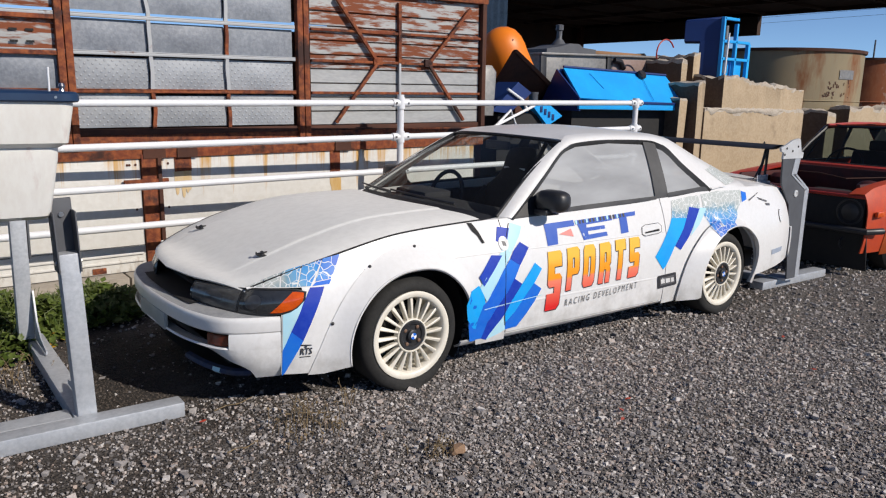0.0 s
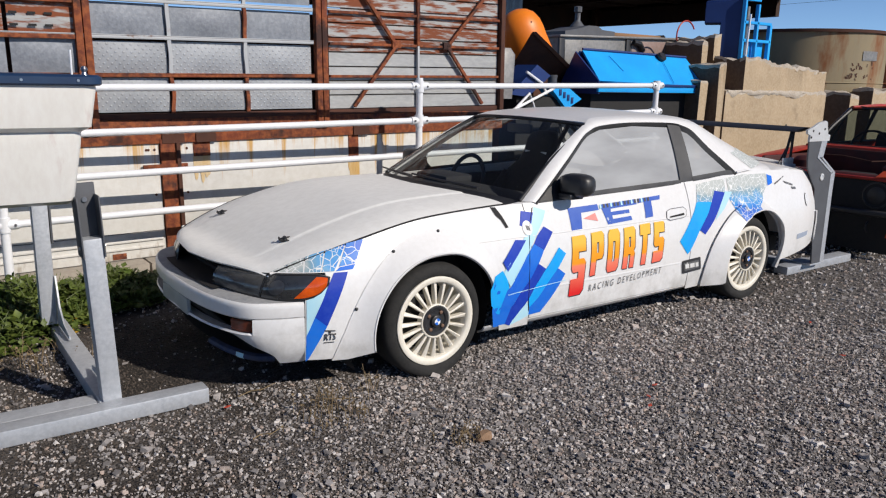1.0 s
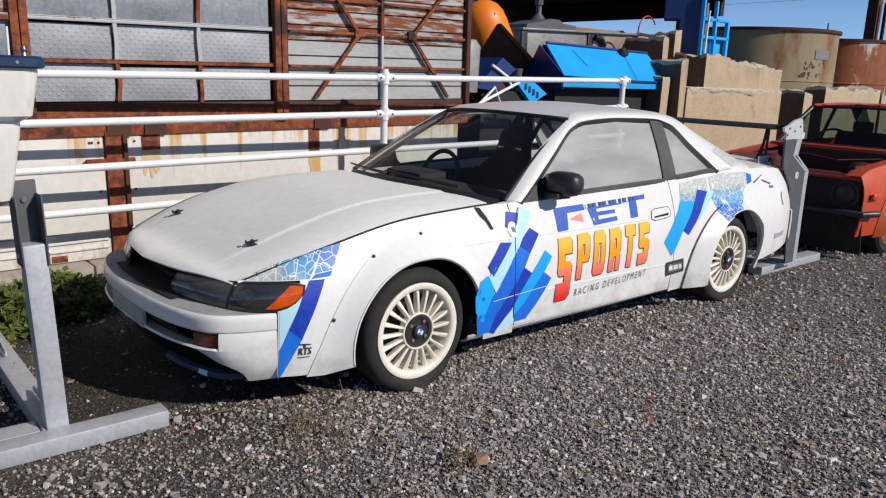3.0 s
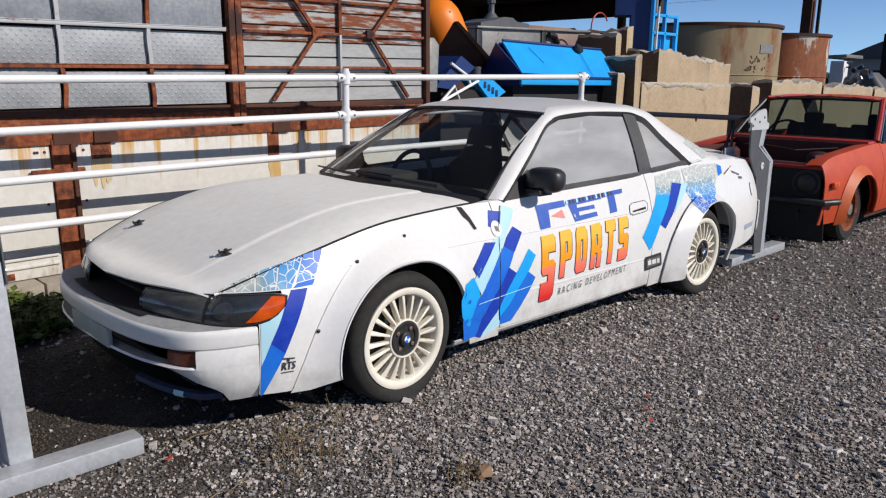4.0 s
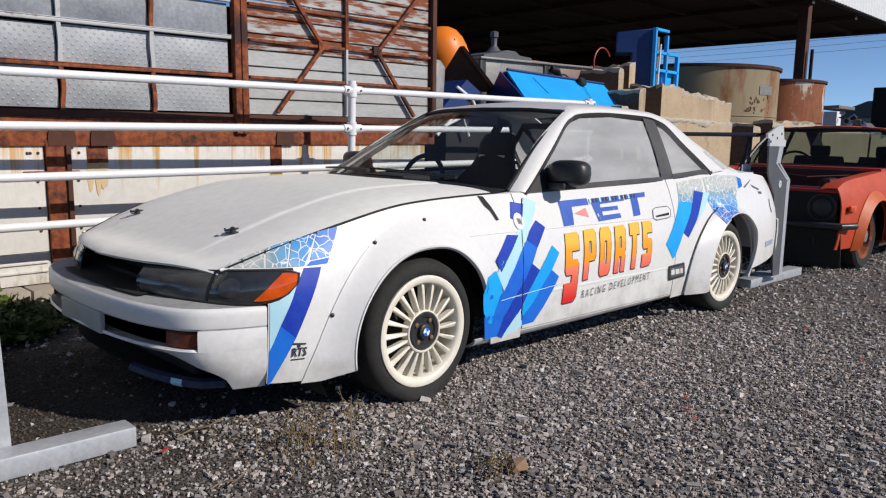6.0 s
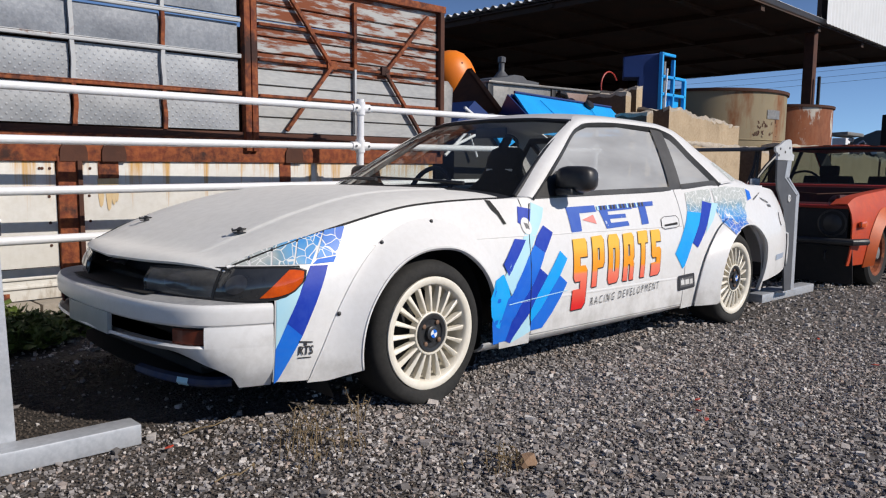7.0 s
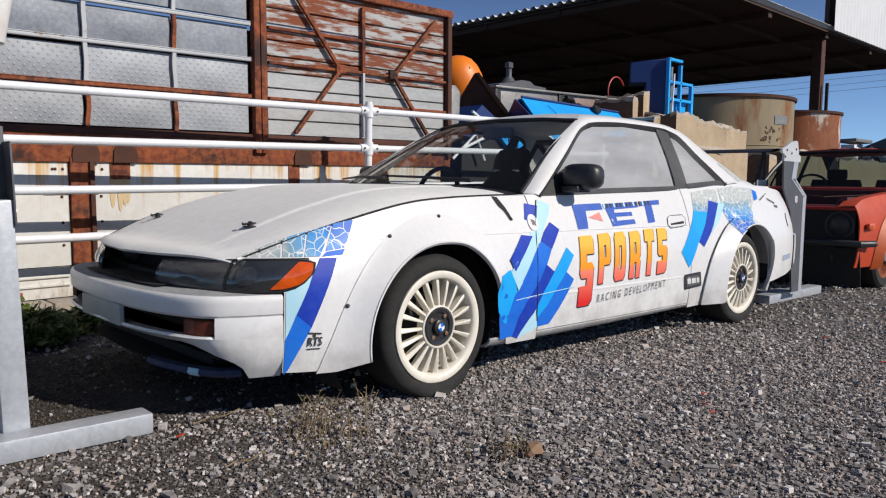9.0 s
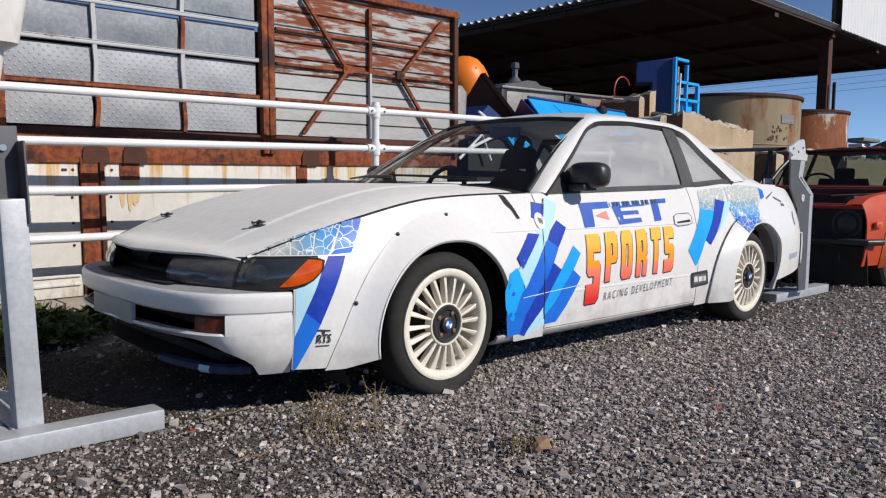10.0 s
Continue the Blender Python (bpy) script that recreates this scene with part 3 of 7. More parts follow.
for y0, y1 in ((.46, -.06), (-.04, -.52)):
    blade = [Vector(screen(y / .62, .012 + .012 * k)) + Vector((.03, 0, .016)) for k, y in enumerate((y0, (y0 + y1) / 2, y1))]
    part("wiper", one_tube([blade[0], blade[0].lerp(blade[1], .6), blade[1], blade[2]], [.009, .008, .006, .005], 8), BLACK, coupe, "black wiper arm and blade")

RING_IN = [curve((0, -.672), (1, -.95), (2, -1.185), (3, -1.295), (4, -1.58), (5, -1.90), (6, -2.03), (7, -2.155), (8, -2.36)), curve((0, .757), (1, .945), (2, 1.092), (3, 1.122), (4, 1.138), (5, 1.132), (6, 1.105), (7, .985), (8, .822))]
RING_OUT = [curve((0, -.613), (1, -.872), (2, -1.205), (3, -1.30), (4, -1.60), (5, -1.98), (6, -2.16), (7, -2.46), (8, -2.82)), curve((0, .662), (1, .575), (2, .497), (3, .455), (4, .45), (5, .45), (6, .465), (7, .515), (8, .588)), curve((0, .764), (1, .958), (2, 1.136), (3, 1.166), (4, 1.178), (5, 1.172), (6, 1.147), (7, 1.018), (8, .858))]


def frame_side(t, v, s):
    xi, zi = RING_IN[0](t), RING_IN[1](t)
    a, b = Vector((xi, glass(xi, zi) + .008, zi)), Vector([f(t) for f in RING_OUT])
    p = a.lerp(b, v)
    p.y = a.y + (b.y - a.y) * v ** 2.2
    p.z += .004 * math.sin(math.pi * v)
    return (p.x, s * p.y, p.z)


for s in (1, -1):
    part("pillar_and_roof_rail", facing(grid(steps(0, 8, 64), steps(0, 1, 5), lambda t, v: frame_side(t, v, s)), INNER), PAINT, coupe, thick=.01)
    part("pillar_foot", facing(grid(steps(0, 1, 10), steps(0, 1, 4), lambda t, v: Vector((-2.36 - .44 * t, s * EDGE_Y(-2.36 - .44 * t), EDGE_Z(-2.36 - .44 * t))).lerp(Vector(frame_side(8, t, s)), v) + Vector((0, 0, .006 * math.sin(v * 3.14)))), INNER), PAINT, coupe, thick=.008)
    bm = bmesh.new()
    corner = [bm.verts.new(p) for p in ((-.488, s * .668, .752), (-.608, s * .656, .760), frame_side(0, .5, s), (-.60, s * EDGE_Y(-.60), EDGE_Z(-.60)), (-.672, s * .70, .757))]
    bm.faces.new((corner[0], corner[1], corner[3]))
    bm.faces.new((corner[1], corner[2], corner[3]))
    bm.faces.new((corner[2], corner[4], corner[3]))
    part("scuttle_corner", facing(bm, INNER), PAINT, coupe, thick=.006)
    for name, outline, mat, gap, label in (
            ("side_window", [(-.70, .772), (-.95, .928), (-1.19, 1.073), (-1.30, 1.102), (-1.58, 1.118), (-1.892, 1.106), (-1.852, .797), (-1.2, .785)], HAZED, -.008, "dusty grey side window"),
            ("quarter_window", [(-1.985, 1.084), (-2.03, 1.068), (-2.15, .965), (-2.315, .838), (-1.955, .814)], HAZED, -.008, "dusty grey quarter window"),
            ("door_pillar", [(-1.878, 1.126), (-1.978, 1.114), (-1.950, .796), (-1.832, .786)], TRIM, .002, "matt black door pillar"),
            ("belt_trim", [(-.69, .770), (-1.2, .792), (-1.84, .808), (-1.84, .780), (-1.2, .766), (-.675, .752)], TRIM, .004, ""),
            ("belt_trim", [(-1.945, .822), (-2.28, .846), (-2.365, .836), (-2.345, .816), (-1.945, .793)], TRIM, .004, "")):
        bm = conform(outline, glass, gap)
        if s < 0:
            for v in bm.verts:
                v.co.y = -v.co.y
            bmesh.ops.reverse_faces(bm, faces=bm.faces)
        ob = part(name, bm, SCREEN if s < 0 and mat == HAZED else mat, coupe, label.replace("dusty grey", "clear") if s < 0 else label)
        if "window" in name:
            ob.visible_shadow = False
    def trim_line(t, w):
        x, z = RING_IN[0](t), RING_IN[1](t)
        return Vector((x, s * (glass(x, z) + .013 - w * .014), z)) + Vector((0, 0, -w * .026)) + Vector((w * (.026 if t > 5.5 else -.022 if t < 2.5 else 0), 0, 0))
    part("window_surround", facing(grid(steps(0, 8, 64), (0, .5, 1), trim_line), INNER), TRIM, coupe, "black window surround", thick=.006)



def roof(t, u):
    tt = 2.15 + (6.0 - 2.15) * t
    e = Vector([f(tt) for f in RING_OUT])
    front, back_x = WS_TOP[0](abs(u)), -2.15 + .05 * (1 - u * u)
    mid = front * (1 - t) + back_x * t
    top = ROOF_TOP(t)
    a = abs(u) ** 2.4
    x = mid * (1 - a) + e.x * a
    return (x, u * e.y, top * (1 - a) + e.z * a)


part("roof", facing(grid(steps(0, 1, 20), steps(-1, 1, 24), roof), INNER), PAINT, coupe, "plain white roof", thick=.012)
rear_low = lambda u: Vector((-2.90 + .09 * abs(u) ** 2, u * .588, .866 - .008 * u * u))


def rear_screen(u, v):
    p = Vector(roof(1, u)).lerp(rear_low(u), v)
    return p + Vector((-.02, 0, .03)) * math.sin(math.pi * v) * (1 - abs(u) ** 2)


pane = part("rear_window", facing(grid(steps(-1, 1, 18), steps(0, 1, 10), rear_screen), INNER), SCREEN, coupe, "sloping rear window")
pane.visible_shadow = False


def boot(u, v):
    a = rear_low(u)
    xe = -2.80 - .62 * v
    b = Vector((xe, u * EDGE_Y(xe), EDGE_Z(xe)))
    k = abs(u) ** 3
    x = (a.x * (1 - v) + (-3.44 - .03 * (1 - u * u)) * v) * (1 - k) + xe * k
    z = (.868 - .055 * v + .02 * max(v - .85, 0) / .15) * (1 - k) + b.z * k
    return (x, u * (.588 * (1 - v) + EDGE_Y(xe) * v if v < .25 else EDGE_Y(xe)) if v > 0 else a.y, z)


part("boot_lid", facing(grid(steps(-1, 1, 24), steps(0, 1, 14), boot), INNER), PAINT, coupe, "white boot lid", thick=.01)
for s in (1, -1):
    part("boot_shoulder", facing(grid(steps(-2.80, -3.05, 6), (0, .5, 1), lambda x, v: (x, s * (EDGE_Y(x) * v + (.588 + (EDGE_Y(-3.05) - .588) * (-2.8 - x) / .25) * (1 - v)), EDGE_Z(x) - .004 + .012 * (1 - v))), INNER), PAINT, coupe, thick=.008)
TAIL_X = curve((0, -3.53), (.5, -3.515), (.8, -3.48), (1, -3.405))


def tail(u, v):
    z = .265 + (EDGE_Z(-3.42) - .265) * v
    proud = .018 if z < .50 else 0
    x = TAIL_X(abs(u)) - proud + .05 * max(v - .7, 0)
    return (x, u * (side(-3.40, z) + proud * .5), z)


part("rear_bumper", facing(grid(steps(-1, 1, 24), (0, .1, .3, .459, .47, .6, .8, 1), tail), INNER), PAINT, coupe, "white rear bumper and tail panel", thick=.01)
for s in (1, -1):
    part("tail_lamp", facing(grid(steps(.45, .985, 8), steps(.58, .80, 3), lambda u, v: (tail(u, v)[0] - .006, s * (tail(u, v)[1] + .004), tail(u, v)[2])), INNER), FOG, coupe, "dark red tail lamp")
FADED_BLUE = material("faded_blue_vinyl", (.30, .36, .46), .5, second=(.42, .46, .52), scale=20)
part("bumper_bar_decal", conform([(-3.05, .372), (-3.22, .378), (-3.21, .345), (-3.05, .335)], side, .003), FADED_BLUE, coupe)
# Plain dark box, added to block light under the car.
part("underbody", one_box((-3.3, -.5, .17), (.78, .5, .30), bevel=.02), DARK, coupe, "dark box blocking light under the car")
part("bulkhead", one_box((-.62, -.6, .3), (-.55, .6, .76), bevel=.01), DARK, coupe)
part("nose_frame", one_box((.70, -.55, .2), (.78, .55, .46), bevel=.01), DARK, coupe)

# wing, mirror, handle
part("wing_plane", facing(grid(steps(-.66, .57, 12), range(13), lambda y, k: (-3.36 + .085 * math.cos(2 * math.pi * k / 12), y, 1.066 + .011 * math.sin(2 * math.pi * k / 12) - .012 * math.cos(2 * math.pi * k / 12))), (-3.36, 0, 1.06)), BLACK, coupe, "black rear wing plane")
for y in (.50, -.50):
    strut = part("wing_strut", one_tube([(-3.25, y, .81), (-3.30, y, .95), (-3.33, y, 1.056)], .010, 8), BLACK, coupe)
    part("strut_brace", one_tube([(-3.345, y, .81), (-3.350, y, .95), (-3.355, y, 1.055)], .010, 8), BLACK, strut)
    part("strut_brace", one_tube([(-3.335, y, 1.0), (-3.20, y, .82)], .006, 8), BLACK, strut)
    part("strut_foot", one_box((-3.38, y - .03, .785), (-3.18, y + .03, .815), bevel=.004), STEEL, strut)
    part("foot_lug", one_box((-3.36, y + .012, .812), (-3.22, y + .020, .862), bevel=.003), STEEL, strut)


def shell(bm, centre, size, m=None, rough=0.0, segs=16):
    made = bmesh.ops.create_uvsphere(bm, u_segments=segs, v_segments=segs // 2 + 2, radius=1)
    for v in made["verts"]:
        p = v.co.copy()
        p = Vector([math.copysign(abs(c) ** .62, c) for c in p])
        v.co = Vector(centre) + (m or Matrix()).to_3x3() @ Vector((p.x * size[0], p.y * size[1], p.z * size[2]))
    return bm


for s in (1, -1):
    mirror = part("door_mirror", shell(bmesh.new(), (-.895, s * .775, .842), (.062, .094, .060), Matrix.Rotation(s * .18, 3, "Z")), BLACK, coupe, "glossy black door mirror")
    part("mirror_stalk", one_box((-.92, .0, -.03), (-.82, .09, .0), Matrix.Translation((0, s * .755 - .045, .80)), .008), BLACK, mirror)
    bm = bmesh.new()
    bm.faces.new([bm.verts.new((x, s * (glass(x, z) + .006), z)) for x, z in ((-.675, .760), (-.79, .825), (-.905, .880), (-.945, .815), (-1.00, .772))])
    part("mirror_sail", facing(bm, INNER), BLACK, mirror, thick=.01)
HANDLE_LINE = [(-1.65, .640), (-1.68, .652), (-1.80, .656), (-1.825, .637), (-1.818, .603), (-1.79, .594), (-1.67, .588), (-1.643, .600)]
handle = part("door_handle", conform([(-1.65, .640), (-1.68, .650), (-1.80, .652), (-1.82, .635), (-1.815, .605), (-1.79, .598), (-1.67, .592), (-1.645, .602)], side, .004), PAINT, coupe, "white recessed door handle")
part("handle_outline", one_tube([(x, side(x, z) + .004, z) for x, z in HANDLE_LINE], .0016, 6, True), GREY_INK, handle)
part("handle_recess", conform([(-1.67, .612), (-1.67, .603), (-1.80, .609), (-1.80, .622), (-1.75, .618)], side, .0065), DARK, handle)

# livery
CRACKLE = bpy.data.materials.new("crackled_blue_vinyl")
CRACKLE.use_nodes = True
nt = CRACKLE.node_tree
bs = nt.nodes["Principled BSDF"]
bs.inputs["Roughness"].default_value = .45
coord = nt.nodes.new("ShaderNodeTexCoord")
vor = node(nt, "ShaderNodeTexVoronoi", Scale=30.0)
vor.feature = "DISTANCE_TO_EDGE"
warp = node(nt, "ShaderNodeTexNoise", Scale=9.0)
add = nt.nodes.new("ShaderNodeMix")
add.data_type = "RGBA"
add.inputs["Factor"].default_value = .06
nt.links.new(coord.outputs["Object"], warp.inputs["Vector"])
nt.links.new(coord.outputs["Object"], add.inputs["A"])
nt.links.new(warp.outputs["Color"], add.inputs["B"])
nt.links.new(add.outputs["Result"], vor.inputs["Vector"])
edge = nt.nodes.new("ShaderNodeMapRange")
edge.inputs["From Min"].default_value, edge.inputs["From Max"].default_value = .022, .048
nt.links.new(vor.outputs["Distance"], edge.inputs["Value"])
# the tint runs from grey at the top to blue at the foot of each decal
apart = nt.nodes.new("ShaderNodeSeparateXYZ")
nt.links.new(coord.outputs["Object"], apart.inputs[0])
rear = nt.nodes.new("ShaderNodeMapRange")
rear.inputs["From Min"].default_value, rear.inputs["From Max"].default_value = .60, .80
fore = nt.nodes.new("ShaderNodeMapRange")
fore.inputs["From Min"].default_value, fore.inputs["From Max"].default_value = .42, .70
fore.inputs["To Min"].default_value, fore.inputs["To Max"].default_value = .0, .80
nt.links.new(apart.outputs["Z"], rear.inputs["Value"])
nt.links.new(apart.outputs["X"], fore.inputs["Value"])
ahead = nt.nodes.new("ShaderNodeMath")
ahead.operation = "GREATER_THAN"
ahead.inputs[1].default_value = -1.0
nt.links.new(apart.outputs["X"], ahead.inputs[0])
height = nt.nodes.new("ShaderNodeMix")
nt.links.new(ahead.outputs[0], height.inputs["Factor"])
nt.links.new(rear.outputs[0], height.inputs["A"])
nt.links.new(fore.outputs[0], height.inputs["B"])
tone = node(nt, "ShaderNodeTexNoise", Scale=11.0, Detail=2.0)
nt.links.new(coord.outputs["Object"], tone.inputs["Vector"])
shift = nt.nodes.new("ShaderNodeMath")
shift.operation = "MULTIPLY_ADD"
shift.inputs[1].default_value = .55
nt.links.new(tone.outputs["Fac"], shift.inputs[0])
nt.links.new(height.outputs["Result"], shift.inputs[2])
ramp = nt.nodes.new("ShaderNodeValToRGB")
ramp.color_ramp.elements[0].position, ramp.color_ramp.elements[0].color = .25, (.02, .12, .56, 1)
ramp.color_ramp.elements[1].position, ramp.color_ramp.elements[1].color = .95, (.46, .49, .47, 1)
for at, c in ((.42, (.03, .26, .66, 1)), (.60, (.14, .36, .60, 1)), (.78, (.22, .34, .40, 1))):
    ramp.color_ramp.elements.new(at).color = c
nt.links.new(shift.outputs[0], ramp.inputs["Fac"])
mix = nt.nodes.new("ShaderNodeMix")
mix.data_type = "RGBA"
mix.inputs["A"].default_value = (.74, .75, .74, 1)
nt.links.new(edge.outputs[0], mix.inputs["Factor"])
nt.links.new(ramp.outputs[0], mix.inputs["B"])
nt.links.new(mix.outputs["Result"], bs.inputs["Base Color"])


def skin(x, z):
    """The flank with the trailing part of the front over-fender."""
    y = side(x, z)
    r = math.hypot(x - ARCH_F[0], z - ARCH_F[1])
    t = math.degrees(math.atan2(z - ARCH_F[1], x - ARCH_F[0])) % 360
    if 60 < t < 180 and r < .52:
        fade = min(max((168 - t) / 75, 0), 1)
        inner = OPEN_F(t) - .003
        k = min(max((r - inner) / (FLARE_OUT(t) - inner), 0), 1)
        y += .003 + (.054 * (1 - k) ** 1.3 + .002) * fade
    rr = math.hypot(x - ARCH_R[0], z - ARCH_R[1])
    tr = math.degrees(math.atan2(z - ARCH_R[1], x - ARCH_R[0])) % 360
    if 70 < tr < 200 and rr < .43:
        y += .007 + .055 * max(1 - (rr - .332) / .09, 0) ** .8
    return y


LIVERY = (
    (PALE, [(.626, .436), (.577, .459), (.52, .52), (.54, .476), (.593, .359), (.626, .275)], 3),
    (NAVY, [(.497, .543), (.436, .543), (.479, .454), (.541, .313), (.592, .359), (.54, .476)], 3),
    (MID, [(.592, .359), (.541, .313), (.615, .17), (.627, .158), (.627, .275)], 3),
    (CRACKLE, [(.731, .549), (.694, .565), (.668, .5765), (.676, .549)], 3),
    (CRACKLE, [(.670, .549), (.662, .579), (.612, .599), (.596, .604), (.618, .549)], 3),
    (CRACKLE, [(.612, .549), (.589, .607), (.560, .617), (.512, .630), (.552, .549)], 3),
    (CRACKLE, [(.546, .549), (.505, .632), (.460, .643), (.421, .653), (.494, .549)], 3),
    (CRACKLE, [(.415, .656), (.337, .670), (.398, .575), (.470, .566)], 3),
    (MID, [(.468, .563), (.398, .572), (.412, .552), (.488, .548)], 3),
    (NAVY, [(-.572, .722), (-.641, .711), (-.602, .632), (-.542, .655)], 3),
    (PALE, [(-.655, .739), (-.723, .714), (-.695, .672), (-.631, .598), (-.555, .502), (-.451, .359), (-.403, .441), (-.496, .534), (-.575, .616), (-.637, .702)], 2),
    (NAVY, [(-.495, .590), (-.563, .583), (-.503, .519), (-.428, .441), (-.400, .492)], 4),
    (NAVY, [(-.689, .640), (-.744, .607), (-.673, .523), (-.610, .560), (-.639, .600)], 5),
    (MID, [(-.610, .560), (-.673, .523), (-.636, .459), (-.592, .396), (-.520, .316), (-.466, .248), (-.441, .165), (-.385, .165), (-.400, .274), (-.430, .345), (-.454, .361), (-.555, .502)], 3),
    (MID, [(-.350, .420), (-.376, .400), (-.398, .330), (-.410, .218), (-.395, .160), (-.362, .160), (-.345, .25), (-.335, .35)], 1),
    (CYAN, [(-.776, .526), (-.824, .489), (-.773, .421), (-.706, .350), (-.648, .279), (-.590, .230), (-.577, .271), (-.622, .344), (-.686, .424)], 5),
    (MID, [(-.769, .418), (-.824, .381), (-.781, .318), (-.726, .251), (-.669, .193), (-.589, .190), (-.590, .230), (-.648, .279), (-.706, .350)], 6),
    (NAVY, [(-.632, .459), (-.686, .424), (-.622, .344), (-.577, .271), (-.525, .217), (-.467, .152), (-.435, .165), (-.466, .248), (-.520, .316), (-.592, .396)], 4),
    (CYAN, [(-.396, .451), (-.430, .396), (-.445, .348), (-.416, .278), (-.410, .218), (-.375, .23), (-.335, .28), (-.320, .36), (-.345, .43), (-.372, .44)], 2),
    (PALE, [(-.531, .226), (-.571, .262), (-.593, .189), (-.551, .174), (-.467, .152), (-.484, .177)], 6),
    (LOGO, [(-.879, .714), (-1.103, .720), (-1.105, .690), (-.969, .685), (-.957, .604), (-.880, .601)], 3),
    (PINK, [(-.977, .655), (-1.071, .677), (-1.083, .634)], 3),
    (LOGO, [(-1.120, .716), (-1.412, .726), (-1.411, .698), (-1.196, .689), (-1.193, .673), (-1.339, .676), (-1.339, .657), (-1.198, .654), (-1.199, .635), (-1.346, .640), (-1.352, .618), (-1.156, .609)], 3),
    (LOGO, [(-1.422, .726), (-1.620, .734), (-1.611, .711), (-1.535, .708), (-1.529, .622), (-1.464, .618), (-1.471, .706), (-1.422, .701)], 3),
    (CYAN, [(-1.934, .675), (-2.084, .664), (-2.032, .605), (-1.936, .499), (-1.860, .386), (-1.838, .369), (-1.805, .404), (-1.755, .456), (-1.813, .520), (-1.900, .623)], 4),
    (NAVY, [(-2.115, .730), (-2.211, .714), (-2.147, .634), (-2.080, .551), (-1.996, .475), (-1.943, .505), (-2.032, .605)], 5),
    (PALE, [(-2.214, .720), (-2.282, .713), (-2.192, .618), (-2.092, .550), (-2.147, .634)], 4),
    (CRACKLE, [(-1.963, .775), (-2.128, .792), (-2.237, .796), (-2.211, .714), (-2.113, .727), (-2.082, .661), (-1.933, .672)], 3),
    (CRACKLE, [(-2.250, .798), (-2.420, .812), (-2.713, .802), (-2.69, .735), (-2.60, .665), (-2.482, .607), (-2.380, .600), (-2.310, .596), (-2.250, .668)], 3),
    (MID, [(-2.713, .797), (-2.771, .782), (-2.757, .738), (-2.692, .725)], 4),
)
for mat, outline, layer in LIVERY:
    part("livery_stripe", conform(outline, skin, .0011 + .0003 * layer, .03), mat, coupe)

for k in range(15):
    x = -1.115 - .028 * k
    part("logo_bar", conform([(x, .716 + .0010 * k), (x - .014, .7165 + .0010 * k), (x - .012, .697 + .0009 * k), (x + .002, .6965 + .0009 * k)], side, .0045), INK if k % 3 else PALE, coupe)
SUNSET = bpy.data.materials.new("sunset_lettering_vinyl")
SUNSET.use_nodes = True
nt = SUNSET.node_tree
bs = nt.nodes["Principled BSDF"]
bs.inputs["Roughness"].default_value = .4
coord, sep = nt.nodes.new("ShaderNodeTexCoord"), nt.nodes.new("ShaderNodeSeparateXYZ")
nt.links.new(coord.outputs["Object"], sep.inputs[0])
span = nt.nodes.new("ShaderNodeMapRange")
span.inputs["From Min"].default_value, span.inputs["From Max"].default_value = .25, .60
ramp = nt.nodes.new("ShaderNodeValToRGB")
ramp.color_ramp.elements[0].position, ramp.color_ramp.elements[0].color = .05, (.72, .02, .02, 1)
ramp.color_ramp.elements[1].position, ramp.color_ramp.elements[1].color = .80, (.92, .50, .05, 1)
for at, c in ((.34, (.85, .16, .10, 1)), (.46, (.86, .23, .14, 1)), (.50, (.92, .32, .01, 1)), (.70, (.92, .38, .02, 1))):
    ramp.color_ramp.elements.new(at).color = c
nt.links.new(sep.outputs["Z"], span.inputs["Value"])
nt.links.new(span.outputs[0], ramp.inputs["Fac"])
nt.links.new(ramp.outputs[0], bs.inputs["Base Color"])

s = 1
part("flare_decal", facing(grid(steps(58, 93, 10), steps(.02, 1, 6), lambda t, k: Vector(rear_flare(t, k)) + Vector((0, .003, .002))), (-2.46, 0, .3)), CRACKLE, coupe, "deep blue decal on the over-fender")
part("pillar_decal", facing(grid(steps(7.375, 8, 5), (.4, .6, .8, 1), lambda t, v: Vector(frame_side(t, v, 1)) + Vector((0, .0012, .0015))), INNER), CRACKLE, coupe, "crackled blue decal on the rear pillar")
# the door's front shut line and the scuffed crease run across the stripes
part("door_shut_line", one_tube([(x, skin(x, z) + .003, z) for x, z in ((-.645, .735), (-.605, .66), (-.582, .57), (-.574, .48), (-.574, .38), (-.580, .28), (-.584, .215))], .0020, 6), DARK, coupe)
for x0, x1 in ((-.435, -.570), (-.578, -.83)):
    part("scuffed_crease", conform([(x0, .3225 - .064 * (x0 + .435)), (x1, .3225 - .064 * (x1 + .435)), (x1, .3190 - .064 * (x1 + .435)), (x0, .3190 - .064 * (x0 + .435))], skin, .0046), PALE, coupe)

